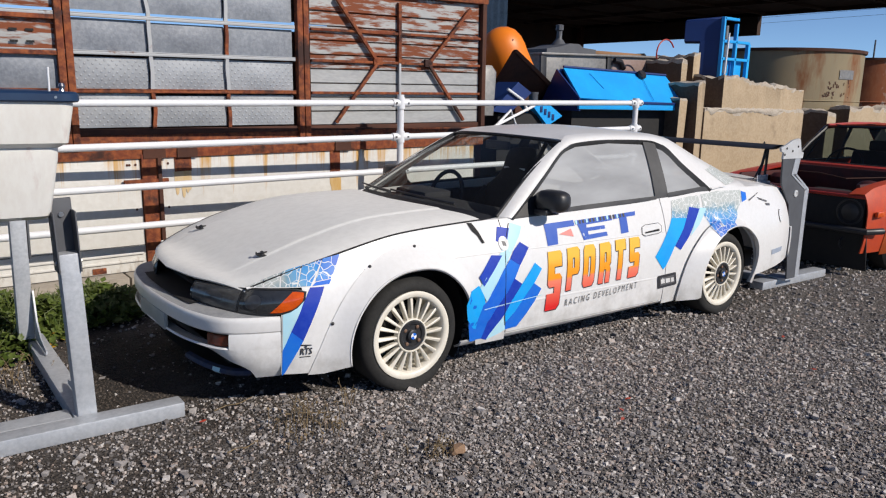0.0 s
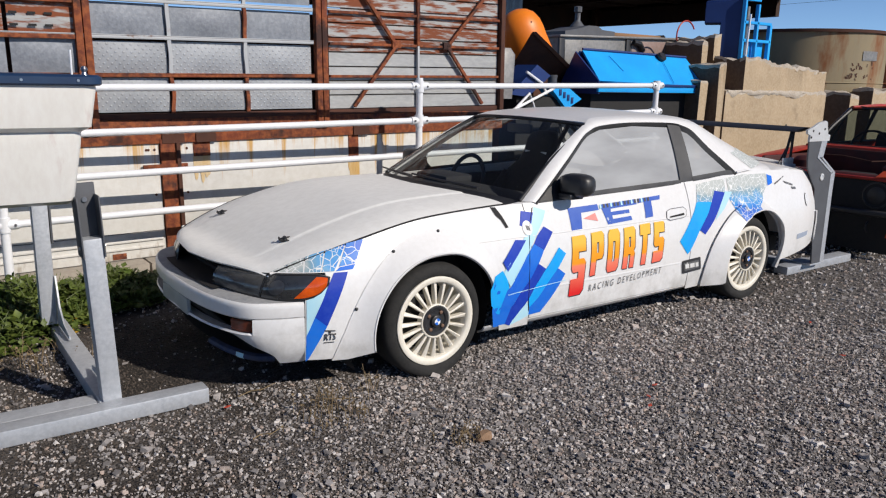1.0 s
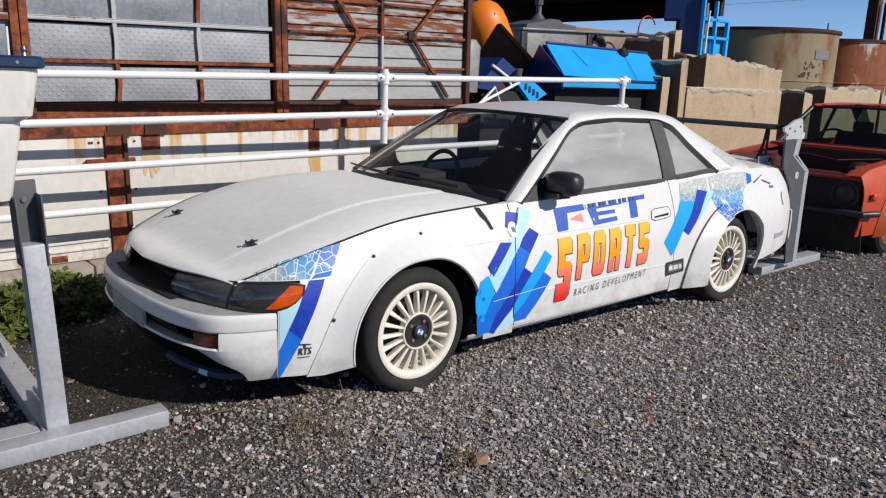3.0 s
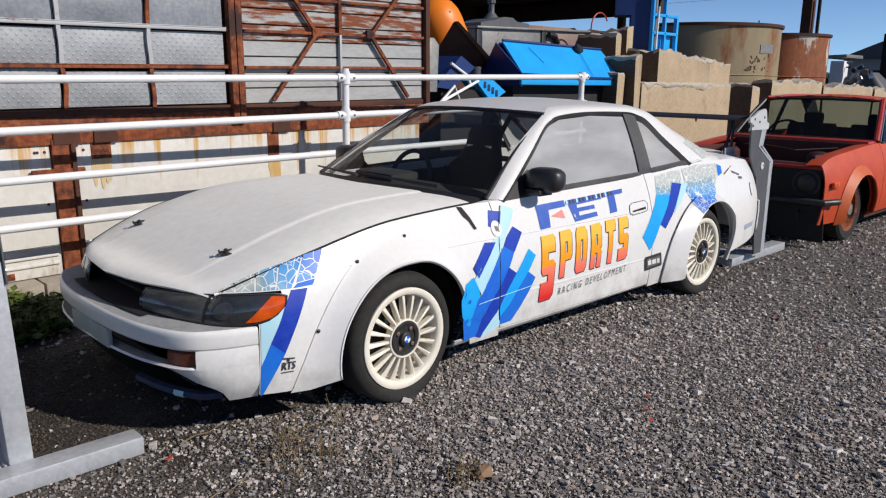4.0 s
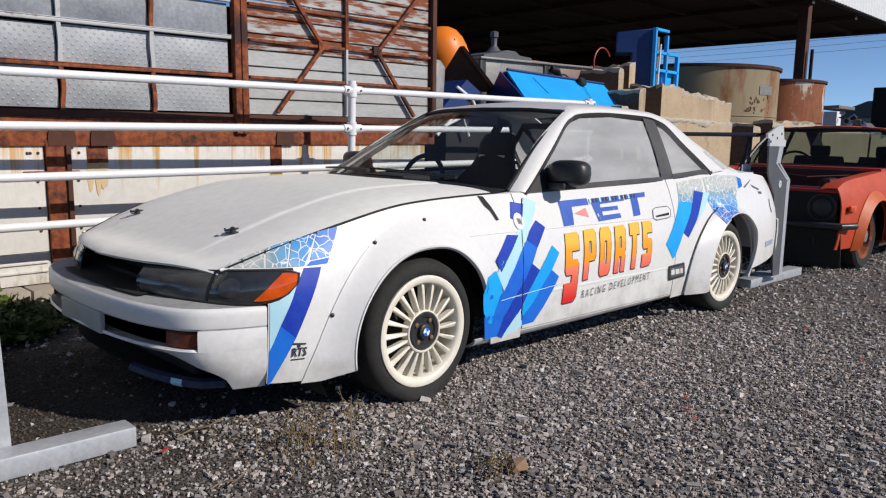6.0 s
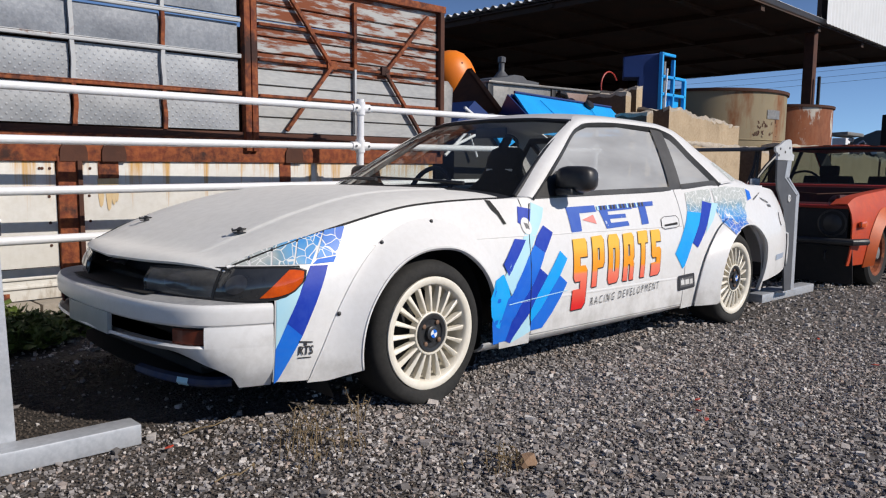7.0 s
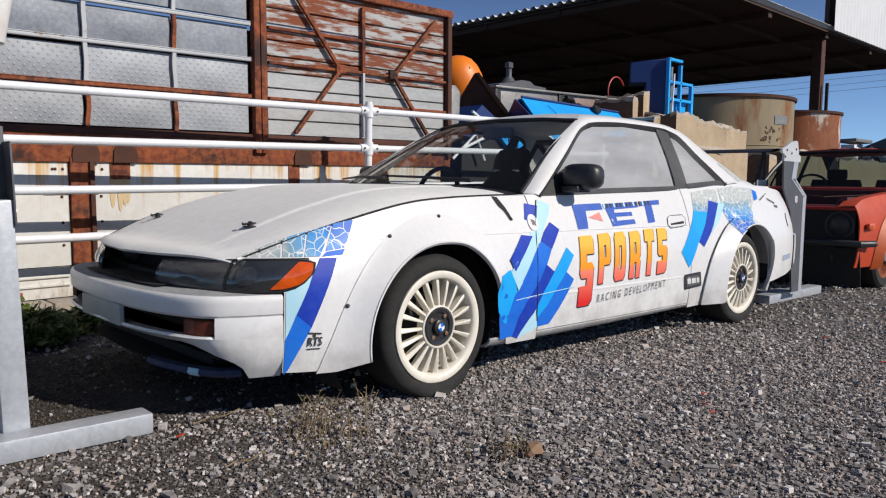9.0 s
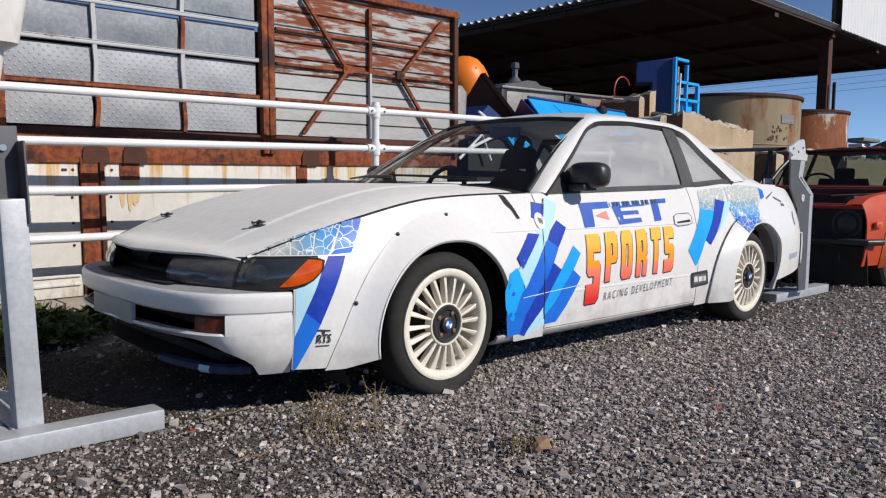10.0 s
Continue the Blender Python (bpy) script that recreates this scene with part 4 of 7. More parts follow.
# block letters on a unit square, in strokes
GLYPHS = {
    "S": ([(0, 1), (.9, 1), (1, .96), (1, .74), (.46, .74), (.46, .62), (.85, .62), (1, .56), (1, .08), (.8, 0), (0, 0), (0, .29), (.52, .29), (.52, .40), (.12, .40), (0, .47)],),
    "P": ([(0, 1), (.85, 1), (1, .93), (1, .46), (.88, .36), (.42, .36), (.42, .52), (.60, .52), (.60, .76), (.42, .76), (.42, 0), (0, 0)],),
    "O": ([(0, .9), (.15, 1), (.85, 1), (1, .9), (1, .1), (.85, 0), (.62, 0), (.62, .72), (.40, .72), (.40, 0), (.15, 0), (0, .1)], [(.40, 0), (.62, 0), (.62, .24), (.40, .24)]),
    "R": ([(0, 1), (.85, 1), (1, .93), (1, .50), (.90, .43), (1, .36), (1, 0), (.62, 0), (.62, .34), (.42, .34), (.42, .52), (.60, .52), (.60, .76), (.42, .76), (.42, 0), (0, 0)],),
    "T": ([(0, 1), (1, 1), (1, .74), (.72, .74), (.72, 0), (.28, 0), (.28, .74), (0, .74)],),
}
for letter, quad in (("S", ((-.872, .572), (-.978, .574), (-.966, .252), (-.860, .249))), ("P", ((-1.016, .578), (-1.122, .583), (-1.108, .352), (-1.004, .343))),
                     ("O", ((-1.145, .582), (-1.248, .584), (-1.232, .353), (-1.130, .346))), ("R", ((-1.273, .581), (-1.376, .586), (-1.361, .353), (-1.258, .351))),
                     ("T", ((-1.405, .588), (-1.502, .591), (-1.485, .358), (-1.388, .356))), ("S", ((-1.526, .590), (-1.626, .591), (-1.609, .362), (-1.509, .356)))):
    for mat, gap, dx, dz in ((INK, .003, -.006, -.006), (SUNSET, .005, 0, 0)):
        bm = bmesh.new()
        for stroke in GLYPHS[letter]:
            pts = []
            for px, pz in stroke:
                px *= .95 if quad[0][0] > -.9 else .88
                top = Vector(quad[0]).lerp(Vector(quad[1]), px)
                low = Vector(quad[3]).lerp(Vector(quad[2]), px)
                p = low.lerp(top, pz)
                pts.append(bm.verts.new((p.x + dx, 0, p.y + dz)))
            bm.faces.new(pts)
        bm.normal_update()
        bmesh.ops.triangulate(bm, faces=bm.faces)
        part("letter", lay(bm, side, gap), mat, coupe)


def lettering(text, x0, z0, x1, z1, height, mat, gap=.004, bold=.0, spread=1.0):
    """A line of words on the flank, from (x0, z0) to (x1, z1)."""
    data = bpy.data.curves.new("words", "FONT")
    data.body, data.size, data.offset, data.space_character = text, 1, bold, spread
    data.resolution_u = 2
    ob = bpy.data.objects.new("words", data)
    scene.collection.objects.link(ob)
    flat = bpy.data.meshes.new_from_object(ob.evaluated_get(bpy.context.evaluated_depsgraph_get()))
    bpy.data.objects.remove(ob)
    bm = bmesh.new()
    bm.from_mesh(flat)
    xs = [v.co.x for v in bm.verts]
    lo, hi = min(xs), max(xs)
    for v in bm.verts:
        k = (v.co.x - lo) / (hi - lo)
        v.co = Vector((x0 + (x1 - x0) * k - v.co.y * height * .12, 0, z0 + (z1 - z0) * k + v.co.y * height / .72))
    return part("lettering", lay(bm, side, gap, .1), mat, coupe)


lettering("RACING DEVELOPMENT", -1.010, .256, -1.602, .284, .040, GREY_INK, spread=1.55)
lettering("RTS", .555, .251, .503, .249, .030, INK, bold=.02)
part("decal_bar", conform([(.553, .298), (.505, .292), (.505, .287), (.553, .292)], side, .003), INK, coupe)
part("decal_bar", conform([(.535, .292), (.525, .291), (.525, .280), (.535, .281)], side, .003), INK, coupe)
part("decal_bar", conform([(.556, .242), (.508, .240), (.508, .236), (.556, .238)], side, .003), TRIM, coupe)
worn = part("worn_sticker", conform([(-.585 + .030 * math.cos(a), .640 + .036 * math.sin(a)) for a in (math.pi * k / 8 for k in range(16))], side, .0035), PAINT, coupe, "worn white oval sticker")
part("sticker_mark", conform([(-.573, .655), (-.595, .650), (-.600, .625), (-.578, .630)], side, .0042), GREY_INK, worn)
badge = part("sponsor_plate", conform([(-1.790, .326), (-1.80, .333), (-1.96, .339), (-1.968, .333), (-1.987, .264), (-1.98, .257), (-1.815, .249), (-1.806, .255)], side, .003), INK, coupe, "black and white sponsor plate")
part("plate_field", conform([(-1.812, .317), (-1.950, .323), (-1.964, .272), (-1.827, .265)], side, .0045), GREY_INK, badge)
for a, w in ((-1.822, .036), (-1.868, .042), (-1.919, .028)):
    part("plate_mark", conform([(a, .308), (a - w, .309), (a - w - .008, .281), (a - .008, .280)], side, .0065), PAINT, badge)

for pts in ([(-2.78, .735), (-2.93, .775), (-2.925, .768), (-2.785, .726)], [(-2.90, .745), (-3.02, .715), (-3.015, .704), (-2.92, .728)], [(-2.99, .700), (-3.05, .695), (-3.05, .680), (-2.995, .684)]):
    part("script_mark", conform(pts, side, .003), GREY_INK, coupe)
part("oval_mark", conform([(-3.18 + .022 * math.cos(a), .60 + .045 * math.sin(a)) for a in (math.pi * k / 7 for k in range(14))], side, .003), GREY_INK, coupe)
part("oval_field", conform([(-3.18 + .017 * math.cos(a), .60 + .039 * math.sin(a)) for a in (math.pi * k / 7 for k in range(14))], side, .0045), PAINT, coupe)

# wheels
HUB_MAT = material("black_hub_cap", (.02, .02, .022), .35, second=(.05, .05, .05), scale=30)
RIVET = material("rusty_bolt", (.20, .12, .08), .7, .3)


def wheel(x, z, s, spin):
    base = new("wheel")
    base.parent = coupe
    base.matrix_basis = Matrix.Translation((x, s * .788, z)) @ Matrix.Rotation(-s * math.pi / 2, 4, "X") @ Matrix.Rotation(spin, 4, "Z")
    R, low = .276, z
    bm = lathe(bmesh.new(), ((.206, -.185), (.225, -.195), (.255, -.195), (.270, -.180), (.276, -.160), (.277, -.10), (.276, -.045), (.270, -.020), (.262, -.009), (.248, -.001), (.232, .003), (.221, .001), (.212, -.006), (.206, -.03)), sides=72, close=True)
    turn = base.matrix_basis.to_3x3()
    for v in bm.verts:
        w = turn @ v.co
        if w.z + low < .075 and w.y * s > -.06:
            w.y += s * .026 * (1 - max(w.z + low, 0) / .075)
            v.co = turn.inverted() @ w
        if w.z + low < .0:
            w.z = -low - .001
            w.y += s * .012 * (1 if w.y * s > -.09 else -1)
            v.co = turn.inverted() @ w
    part("tyre", bm, RUBBER, base, "flat worn black tyre", sharp=50)
    part("rim", lathe(bmesh.new(), ((.200, -.17), (.206, -.012), (.214, -.004), (.214, .004), (.208, .007), (.190, .004), (.184, -.002), (.180, -.014), (.178, -.05), (.176, -.17)), sides=64, close=True), RIM, base)
    part("hub_ring", lathe(bmesh.new(), ((.074, -.03), (.074, .002), (.077, .005), (.082, .003), (.084, -.03)), sides=48, close=True), RIM, base)
    part("brake_disc", lathe(bmesh.new(), ((.02, -.12), (.125, -.12), (.125, -.108), (.06, -.100), (.02, -.100)), sides=40), DARK, base)
    spoke_mesh = None
    for k in range(20):
        a = 2 * math.pi * k / 20
        if spoke_mesh is None:
            bm = bmesh.new()
            rings = []
            for r, w, h, d, tw in ((.070, .0050, -.002, .03, 0), (.09, .0056, .000, .03, .2), (.13, .0074, -.003, .03, .3), (.165, .0098, -.008, .026, .35), (.186, .0118, -.012, .022, .35)):
                c, sn = math.cos(tw), math.sin(tw)
                rings.append([bm.verts.new((r, t * c - q * sn * .3, h + q + t * sn)) for t, q in ((-w, -.003), (-w * .6, 0), (w * .6, 0), (w, -.003), (w * .7, -d), (-w * .7, -d))])
            for p, q in zip(rings, rings[1:]):
                for i in range(6):
                    bm.faces.new((p[i], p[(i + 1) % 6], q[(i + 1) % 6], q[i]))
            bm.faces.new(rings[0][::-1])
            bm.faces.new(rings[-1])
            bmesh.ops.recalc_face_normals(bm, faces=bm.faces)
            spoke_mesh = finish(bm, "spoke", RIM)
        ob = new("spoke", spoke_mesh)
        ob.parent = base
        ob.matrix_basis = Matrix.Rotation(a, 4, "Z")
    part("hub_cap", lathe(bmesh.new(), ((.072, -.03), (.073, .0), (.068, .005), (.056, .003), (.052, -.003), (.030, -.003), (.028, .010), (.022, .013), (.001, .014)), sides=36), HUB_MAT, base)
    for k in range(4):
        a = 2 * math.pi * (k + .4) / 4
        part("wheel_bolt", lathe(bmesh.new(), ((.009, -.006), (.009, .004), (.005, .006), (.001, .006)), Matrix.Translation((.048 * math.cos(a), .048 * math.sin(a), 0)), 8), RIVET, base)
    for k in range(4):
        bm = bmesh.new()
        bm.faces.new([bm.verts.new((.016 * math.cos(t), .016 * math.sin(t), .0155)) for t in [math.pi / 2 * k + math.pi / 2 * i / 6 for i in range(7)]] + [bm.verts.new((0, 0, .0155))])
        part("hub_quarter", bm, (MID, RAIL)[k % 2], base)


WHEELS = ((0, .259, 1, .3), (0, .262, -1, 0), (-2.476, .266, 1, 1.1), (-2.476, .266, -1, 0))
for w in WHEELS:
    wheel(*w)

# cabin
SEAT = material("black_seat_cloth", (.016, .016, .018), .85, second=(.03, .03, .032), scale=30, bump=.2)
part("dashboard", one_box((-.98, -.62, .56), (-.62, .62, .745), bevel=.05), SEAT, coupe, "black dashboard")
part("instrument_hood", one_box((-.96, -.52, .72), (-.74, -.18, .79), bevel=.03), SEAT, coupe)
part("cabin_floor", one_box((-2.4, -.62, .26), (-.6, .62, .33), bevel=.01), DARK, coupe)
part("rear_bench", one_box((-2.75, -.56, .33), (-2.25, .56, .74), bevel=.06), SEAT, coupe)
for s in (1, -1):
    part("door_card", one_box((-1.86, s * .665 - .015, .25), (-.66, s * .665 + .015, .73), bevel=.01), SEAT, coupe)
seat = new("bucket_seat")
seat.parent = coupe
seat.location = (-1.42, -.36, .28)
tagged(seat, "black racing bucket seat")
part("cushion", one_box((-.12, -.22, 0), (.36, .22, .17), bevel=.05), SEAT, seat)
shape = ((-.02, .06, .21), (-.07, .20, .225), (-.13, .38, .235), (-.17, .48, .22), (-.195, .55, .165), (-.215, .61, .135), (-.235, .69, .13), (-.25, .735, .105), (-.26, .75, .06))
bm = bmesh.new()
rings = []
for px_, pz, pw in shape:
    ring = []
    for k in range(16):
        q = 2 * math.pi * k / 16
        ring.append(bm.verts.new((px_ - .045 + .055 * math.copysign(abs(math.cos(q)) ** .6, math.cos(q)) + .05 * abs(math.sin(q)) ** 3 * (1 if pz < .5 else .3), pw * math.copysign(abs(math.sin(q)) ** .7, math.sin(q)), pz)))
    rings.append(ring)
for p, q in zip(rings, rings[1:]):
    for k in range(16):
        bm.faces.new((p[k], p[(k + 1) % 16], q[(k + 1) % 16], q[k]))
bm.faces.new(rings[0][::-1])
bm.faces.new(rings[-1])
bmesh.ops.recalc_face_normals(bm, faces=bm.faces)
part("backrest", bm, SEAT, seat, sharp=60)
for q in (1, -1):
    part("bolster", one_tube([(.25, q * .21, .16), (-.02, q * .22, .20), (-.09, q * .235, .34), (-.15, q * .22, .46)], [.05, .06, .05, .03], 10), SEAT, seat)
# White plates stand for light showing through the harness slots.
for dz, dy in ((.60, .08), (.60, -.08)):
    part("harness_slot", one_box((-.218, dy - .028, dz - .03), (-.206, dy + .028, dz + .015), bevel=.004), RAIL, seat)
col = part("steering_wheel", one_tube([(-1.02 - .045 * math.sin(a), -.34 + .165 * math.cos(a), .735 + .155 * math.sin(a)) for a in (2 * math.pi * k / 32 for k in range(32))], .014, 8, True), SEAT, coupe, "black three-spoke steering wheel")
for a in (math.pi * .5 + 2.1, math.pi * .5 - 2.1, math.pi * 1.5):
    part("wheel_spoke", one_tube([(-1.0, -.34, .735), (-1.02 - .045 * math.sin(a), -.34 + .16 * math.cos(a), .735 + .15 * math.sin(a))], .01, 6), CHROME, col)
part("steering_boss", one_tube([(-.86, -.34, .66), (-1.02, -.34, .735)], .03, 10), SEAT, col)
part("inner_mirror", one_box((-1.17, -.11, 1.055), (-1.15, .11, 1.11), bevel=.01), BLACK, coupe, "black inside mirror")
CAGE = material("cage_tube_paint", (.03, .03, .034), .5)
for pts in ([(-1.98, .56, .3), (-1.98, .52, .9), (-2.0, .42, 1.08), (-2.0, -.42, 1.08), (-1.98, -.52, .9), (-1.98, -.56, .3)], [(-2.0, .40, 1.06), (-2.7, .46, .6)], [(-2.0, -.40, 1.06), (-2.7, -.46, .6)], [(-1.98, .5, .78), (-1.98, -.5, .78)]):
    part("roll_cage_tube", one_tube(pts, .02, 10), CAGE, coupe)
# ---- ground ----
GRAVEL = bpy.data.materials.new("crushed_stone_gravel")
GRAVEL.use_nodes = True
nt = GRAVEL.node_tree
bs = nt.nodes["Principled BSDF"]
bs.inputs["Roughness"].default_value = .9
coord = nt.nodes.new("ShaderNodeTexCoord")
vor = node(nt, "ShaderNodeTexVoronoi", Scale=75.0)
nt.links.new(coord.outputs["Object"], vor.inputs["Vector"])
big = node(nt, "ShaderNodeTexNoise", Scale=1.3, Detail=4.0)
nt.links.new(coord.outputs["Object"], big.inputs["Vector"])
sepc = nt.nodes.new("ShaderNodeSeparateColor")
nt.links.new(vor.outputs["Color"], sepc.inputs[0])
ramp = nt.nodes.new("ShaderNodeValToRGB")
ramp.color_ramp.elements[0].color, ramp.color_ramp.elements[1].color = (.045, .040, .037, 1), (.25, .232, .22, 1)
nt.links.new(sepc.outputs[0], ramp.inputs["Fac"])
mix = nt.nodes.new("ShaderNodeMix")
mix.data_type = "RGBA"
mix.inputs["B"].default_value = (.085, .070, .058, 1)
nt.links.new(big.outputs["Fac"], mix.inputs["Factor"])
nt.links.new(ramp.outputs[0], mix.inputs["A"])
# Bare earth by the kerb and nose, darkened further to carry the nose's shade.
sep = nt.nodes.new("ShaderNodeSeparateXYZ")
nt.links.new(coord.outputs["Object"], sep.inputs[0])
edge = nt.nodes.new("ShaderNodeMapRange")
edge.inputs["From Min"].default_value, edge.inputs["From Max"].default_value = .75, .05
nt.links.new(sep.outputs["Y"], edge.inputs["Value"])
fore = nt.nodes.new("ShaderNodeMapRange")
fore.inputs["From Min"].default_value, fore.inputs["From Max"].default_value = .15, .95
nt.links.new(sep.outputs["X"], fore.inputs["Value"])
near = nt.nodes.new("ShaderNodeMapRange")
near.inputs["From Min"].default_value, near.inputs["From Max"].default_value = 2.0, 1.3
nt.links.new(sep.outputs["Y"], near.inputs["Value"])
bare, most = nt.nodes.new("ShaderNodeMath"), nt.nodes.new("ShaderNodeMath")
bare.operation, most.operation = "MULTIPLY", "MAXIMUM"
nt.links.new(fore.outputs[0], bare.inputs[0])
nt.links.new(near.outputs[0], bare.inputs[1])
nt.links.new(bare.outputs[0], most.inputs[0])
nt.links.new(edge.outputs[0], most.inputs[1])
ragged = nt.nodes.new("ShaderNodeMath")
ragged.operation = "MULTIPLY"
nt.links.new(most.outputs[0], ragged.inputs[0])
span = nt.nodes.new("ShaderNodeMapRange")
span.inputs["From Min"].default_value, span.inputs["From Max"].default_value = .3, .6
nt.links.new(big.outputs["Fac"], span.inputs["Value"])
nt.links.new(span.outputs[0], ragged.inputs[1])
soil_shade = nt.nodes.new("ShaderNodeMix")
soil_shade.data_type = "RGBA"
soil_shade.inputs["B"].default_value = (.024, .0185, .014, 1)
nt.links.new(ragged.outputs[0], soil_shade.inputs["Factor"])
nt.links.new(mix.outputs["Result"], soil_shade.inputs["A"])
nt.links.new(soil_shade.outputs["Result"], bs.inputs["Base Color"])
bp = node(nt, "ShaderNodeBump", Strength=.9, Distance=.012)
bp.invert = True
nt.links.new(vor.outputs["Distance"], bp.inputs["Height"])
nt.links.new(bp.outputs[0], bs.inputs["Normal"])
bm = bmesh.new()
bm.faces.new([bm.verts.new(p) for p in ((-900, -900, -.004), (900, -900, -.004), (900, 900, -.004), (-900, 900, -.004))])
tagged(part("ground", bm, GRAVEL), "grey crushed-stone gravel yard with bare earth along the kerb, darkened as nose shade", "ground", kind="structure")
# ---- the stacked truck bodies and the rail behind the coupe; they climb gently towards the tail ----
SLOPE = math.atan(.0165)
LEAN_BACK = Matrix.Rotation(SLOPE, 4, "Y")


def wall_box(x0, x1, z0, z1, y0, y1, bevel=.003, extra=None):
    return one_box((min(x0, x1), min(y0, y1), z0), (max(x0, x1), max(y0, y1), z1), LEAN_BACK @ (extra or Matrix()), bevel)


def dimpled(name, base, dark, rust, relief, pitch):
    """Galvanised tread plate: rows of small dimples, stains and rust specks."""
    m = material(name, base, .60, .25, second=dark, scale=5, amount=.8, fine=(.42, .44, .46), fine_scale=40, fine_amount=.3, third=rust, third_scale=3.5, third_edge=(.70, .76), per_object=.10)
    nt, b = m.node_tree, m.node_tree.nodes["Principled BSDF"]
    coord, mp = nt.nodes.new("ShaderNodeTexCoord"), nt.nodes.new("ShaderNodeMapping")
    mp.inputs["Rotation"].default_value = (0, radians(45), 0)
    nt.links.new(coord.outputs["Object"], mp.inputs[0])
    vor = node(nt, "ShaderNodeTexVoronoi", Scale=pitch, Randomness=0.0)
    vor.voronoi_dimensions = "2D"
    flat, join = nt.nodes.new("ShaderNodeSeparateXYZ"), nt.nodes.new("ShaderNodeCombineXYZ")
    nt.links.new(mp.outputs[0], flat.inputs[0])
    nt.links.new(flat.outputs["X"], join.inputs["X"])
    nt.links.new(flat.outputs["Z"], join.inputs["Y"])
    nt.links.new(join.outputs[0], vor.inputs["Vector"])
    dot = nt.nodes.new("ShaderNodeMapRange")
    dot.inputs["From Min"].default_value, dot.inputs["From Max"].default_value = .10, .24
    dot.inputs["To Min"].default_value, dot.inputs["To Max"].default_value = 1, 0
    nt.links.new(vor.outputs["Distance"], dot.inputs["Value"])
    bp = node(nt, "ShaderNodeBump", Strength=relief, Distance=.004)
    nt.links.new(dot.outputs[0], bp.inputs["Height"])
    nt.links.new(bp.outputs[0], b.inputs["Normal"])
    return m


TREAD = dimpled("galvanised_tread_plate", (.325, .34, .36), (.245, .26, .28), (.22, .10, .05), .50, 29.0)
SMOOTH_PLATE = dimpled("dull_galvanised_plate", (.215, .235, .265), (.155, .17, .20), (.20, .10, .06), .12, 29.0)
PLANK = material("rusting_grey_plank", (.40, .40, .39), .6, .2, second=(.28, .29, .29), scale=4, amount=.7, fine=(.5, .5, .48), fine_scale=30, fine_amount=.3, third=(.20, .055, .020), third_scale=15, third_edge=(.43, .54), stretch=(.32, 1, 2.0), bump=.15, per_object=.08)
PLANK_GREY = material("grey_plank", (.38, .385, .38), .55, .25, second=(.27, .275, .28), scale=4, amount=.7, fine=(.52, .52, .5), fine_scale=30, fine_amount=.3, third=(.22, .11, .06), third_scale=5, third_edge=(.72, .8), stretch=(.6, 1, 2.2), bump=.15, per_object=.06)
GALV_BAR = material("galvanised_bar", (.40, .41, .42), .6, .25, second=(.36, .37, .38), scale=10, third=(.20, .08, .035), third_scale=4, third_edge=(.60, .66))
WHITE_SHEET = material("stained_white_sheet", (.66, .65, .615), .5, second=(.54, .53, .50), scale=2.5, amount=.6, fine=(.45, .42, .36), fine_scale=22, fine_amount=.25, per_object=.04)


weathered(WHITE_SHEET, (.50, .28, .07), .50, .92, (.60, .74), (9.0, 1.0, .35), .14, -.10)
weathered(WHITE_SHEET, (.30, .25, .19), .40, .12, (.62, .78), (6.0, 3.0, 2.0), .12, -.10)
STAIN = material("rust_water_stain", (.54, .33, .10), .7, second=(.63, .55, .40), scale=6, amount=.8, stretch=(1.5, 1, .4))

body = thing("truck_cargo_body", "rusty steel truck body with galvanised and plank side panels", "truck body", (0, 0, 0))
body.location, body.scale = (-.032, -.08, -.018), (1.016, 1, 1.016)
ROWS_Z = (1.105, 1.352, 1.592, 1.822, 2.065)
Y_POST, Y_BAR, Y_PANEL = -1.715, -1.735, -1.764
rng = random.Random(4)
COLS = (2.30, 1.78, 1.335, .92, .394, -.133, -.655)
for x0, x1 in zip(COLS, COLS[1:]):
    for z0, z1 in zip(ROWS_Z, ROWS_Z[1:]):
        # each plate is bowed a little between its bars
        bow = rng.uniform(.006, .018)
        a, b, c, d = x1 + .012, x0 - .012, z0 + (.012 if z0 < 1.8 else .034), z1 - rng.uniform(.012, .03)
        bm = grid(steps(a, b, 8), steps(c, d, 6), lambda x, z: LEAN_BACK @ Vector((x, Y_PANEL + bow * math.sin(math.pi * (x - a) / (b - a)) * math.sin(math.pi * (z - c) / (d - c)), z)))
        part("tread_plate", facing(bm, (0, -5, 1.5)), TREAD if z0 < 1.5 and x0 < .95 else PLANK if x0 > .95 and 1.5 < z0 < 1.9 else SMOOTH_PLATE, body, thick=.006)
for i, x in enumerate((.394, -.133)):
    for z0, z1 in zip(ROWS_Z, ROWS_Z[1:]):
        rusty = (i + int(z0 * 10)) % 4 == 0 or (z0 < 1.2 and i % 2 == 0)
        kink, lean = rng.uniform(-.012, .012), rng.uniform(-.006, .006)
        bm = bmesh.new()
        rings = []
        for v in steps(0, 1, 8):
            cx = x + kink * math.sin(math.pi * v) ** 2 + lean * math.sin(2 * math.pi * v)
            z = z0 + (z1 - z0) * v
            rings.append([bm.verts.new(LEAN_BACK @ Vector((cx + dx, Y_BAR + dy, z))) for dx, dy in ((-.010, -.03), (.010, -.03), (.012, 0), (-.012, 0))])
        for p, q in zip(rings, rings[1:]):
            for k in range(4):
                bm.faces.new((p[k], p[(k + 1) % 4], q[(k + 1) % 4], q[k]))
        bmesh.ops.recalc_face_normals(bm, faces=bm.faces)
        part("mullion", bm, RUST if rusty else GALV_BAR, body)
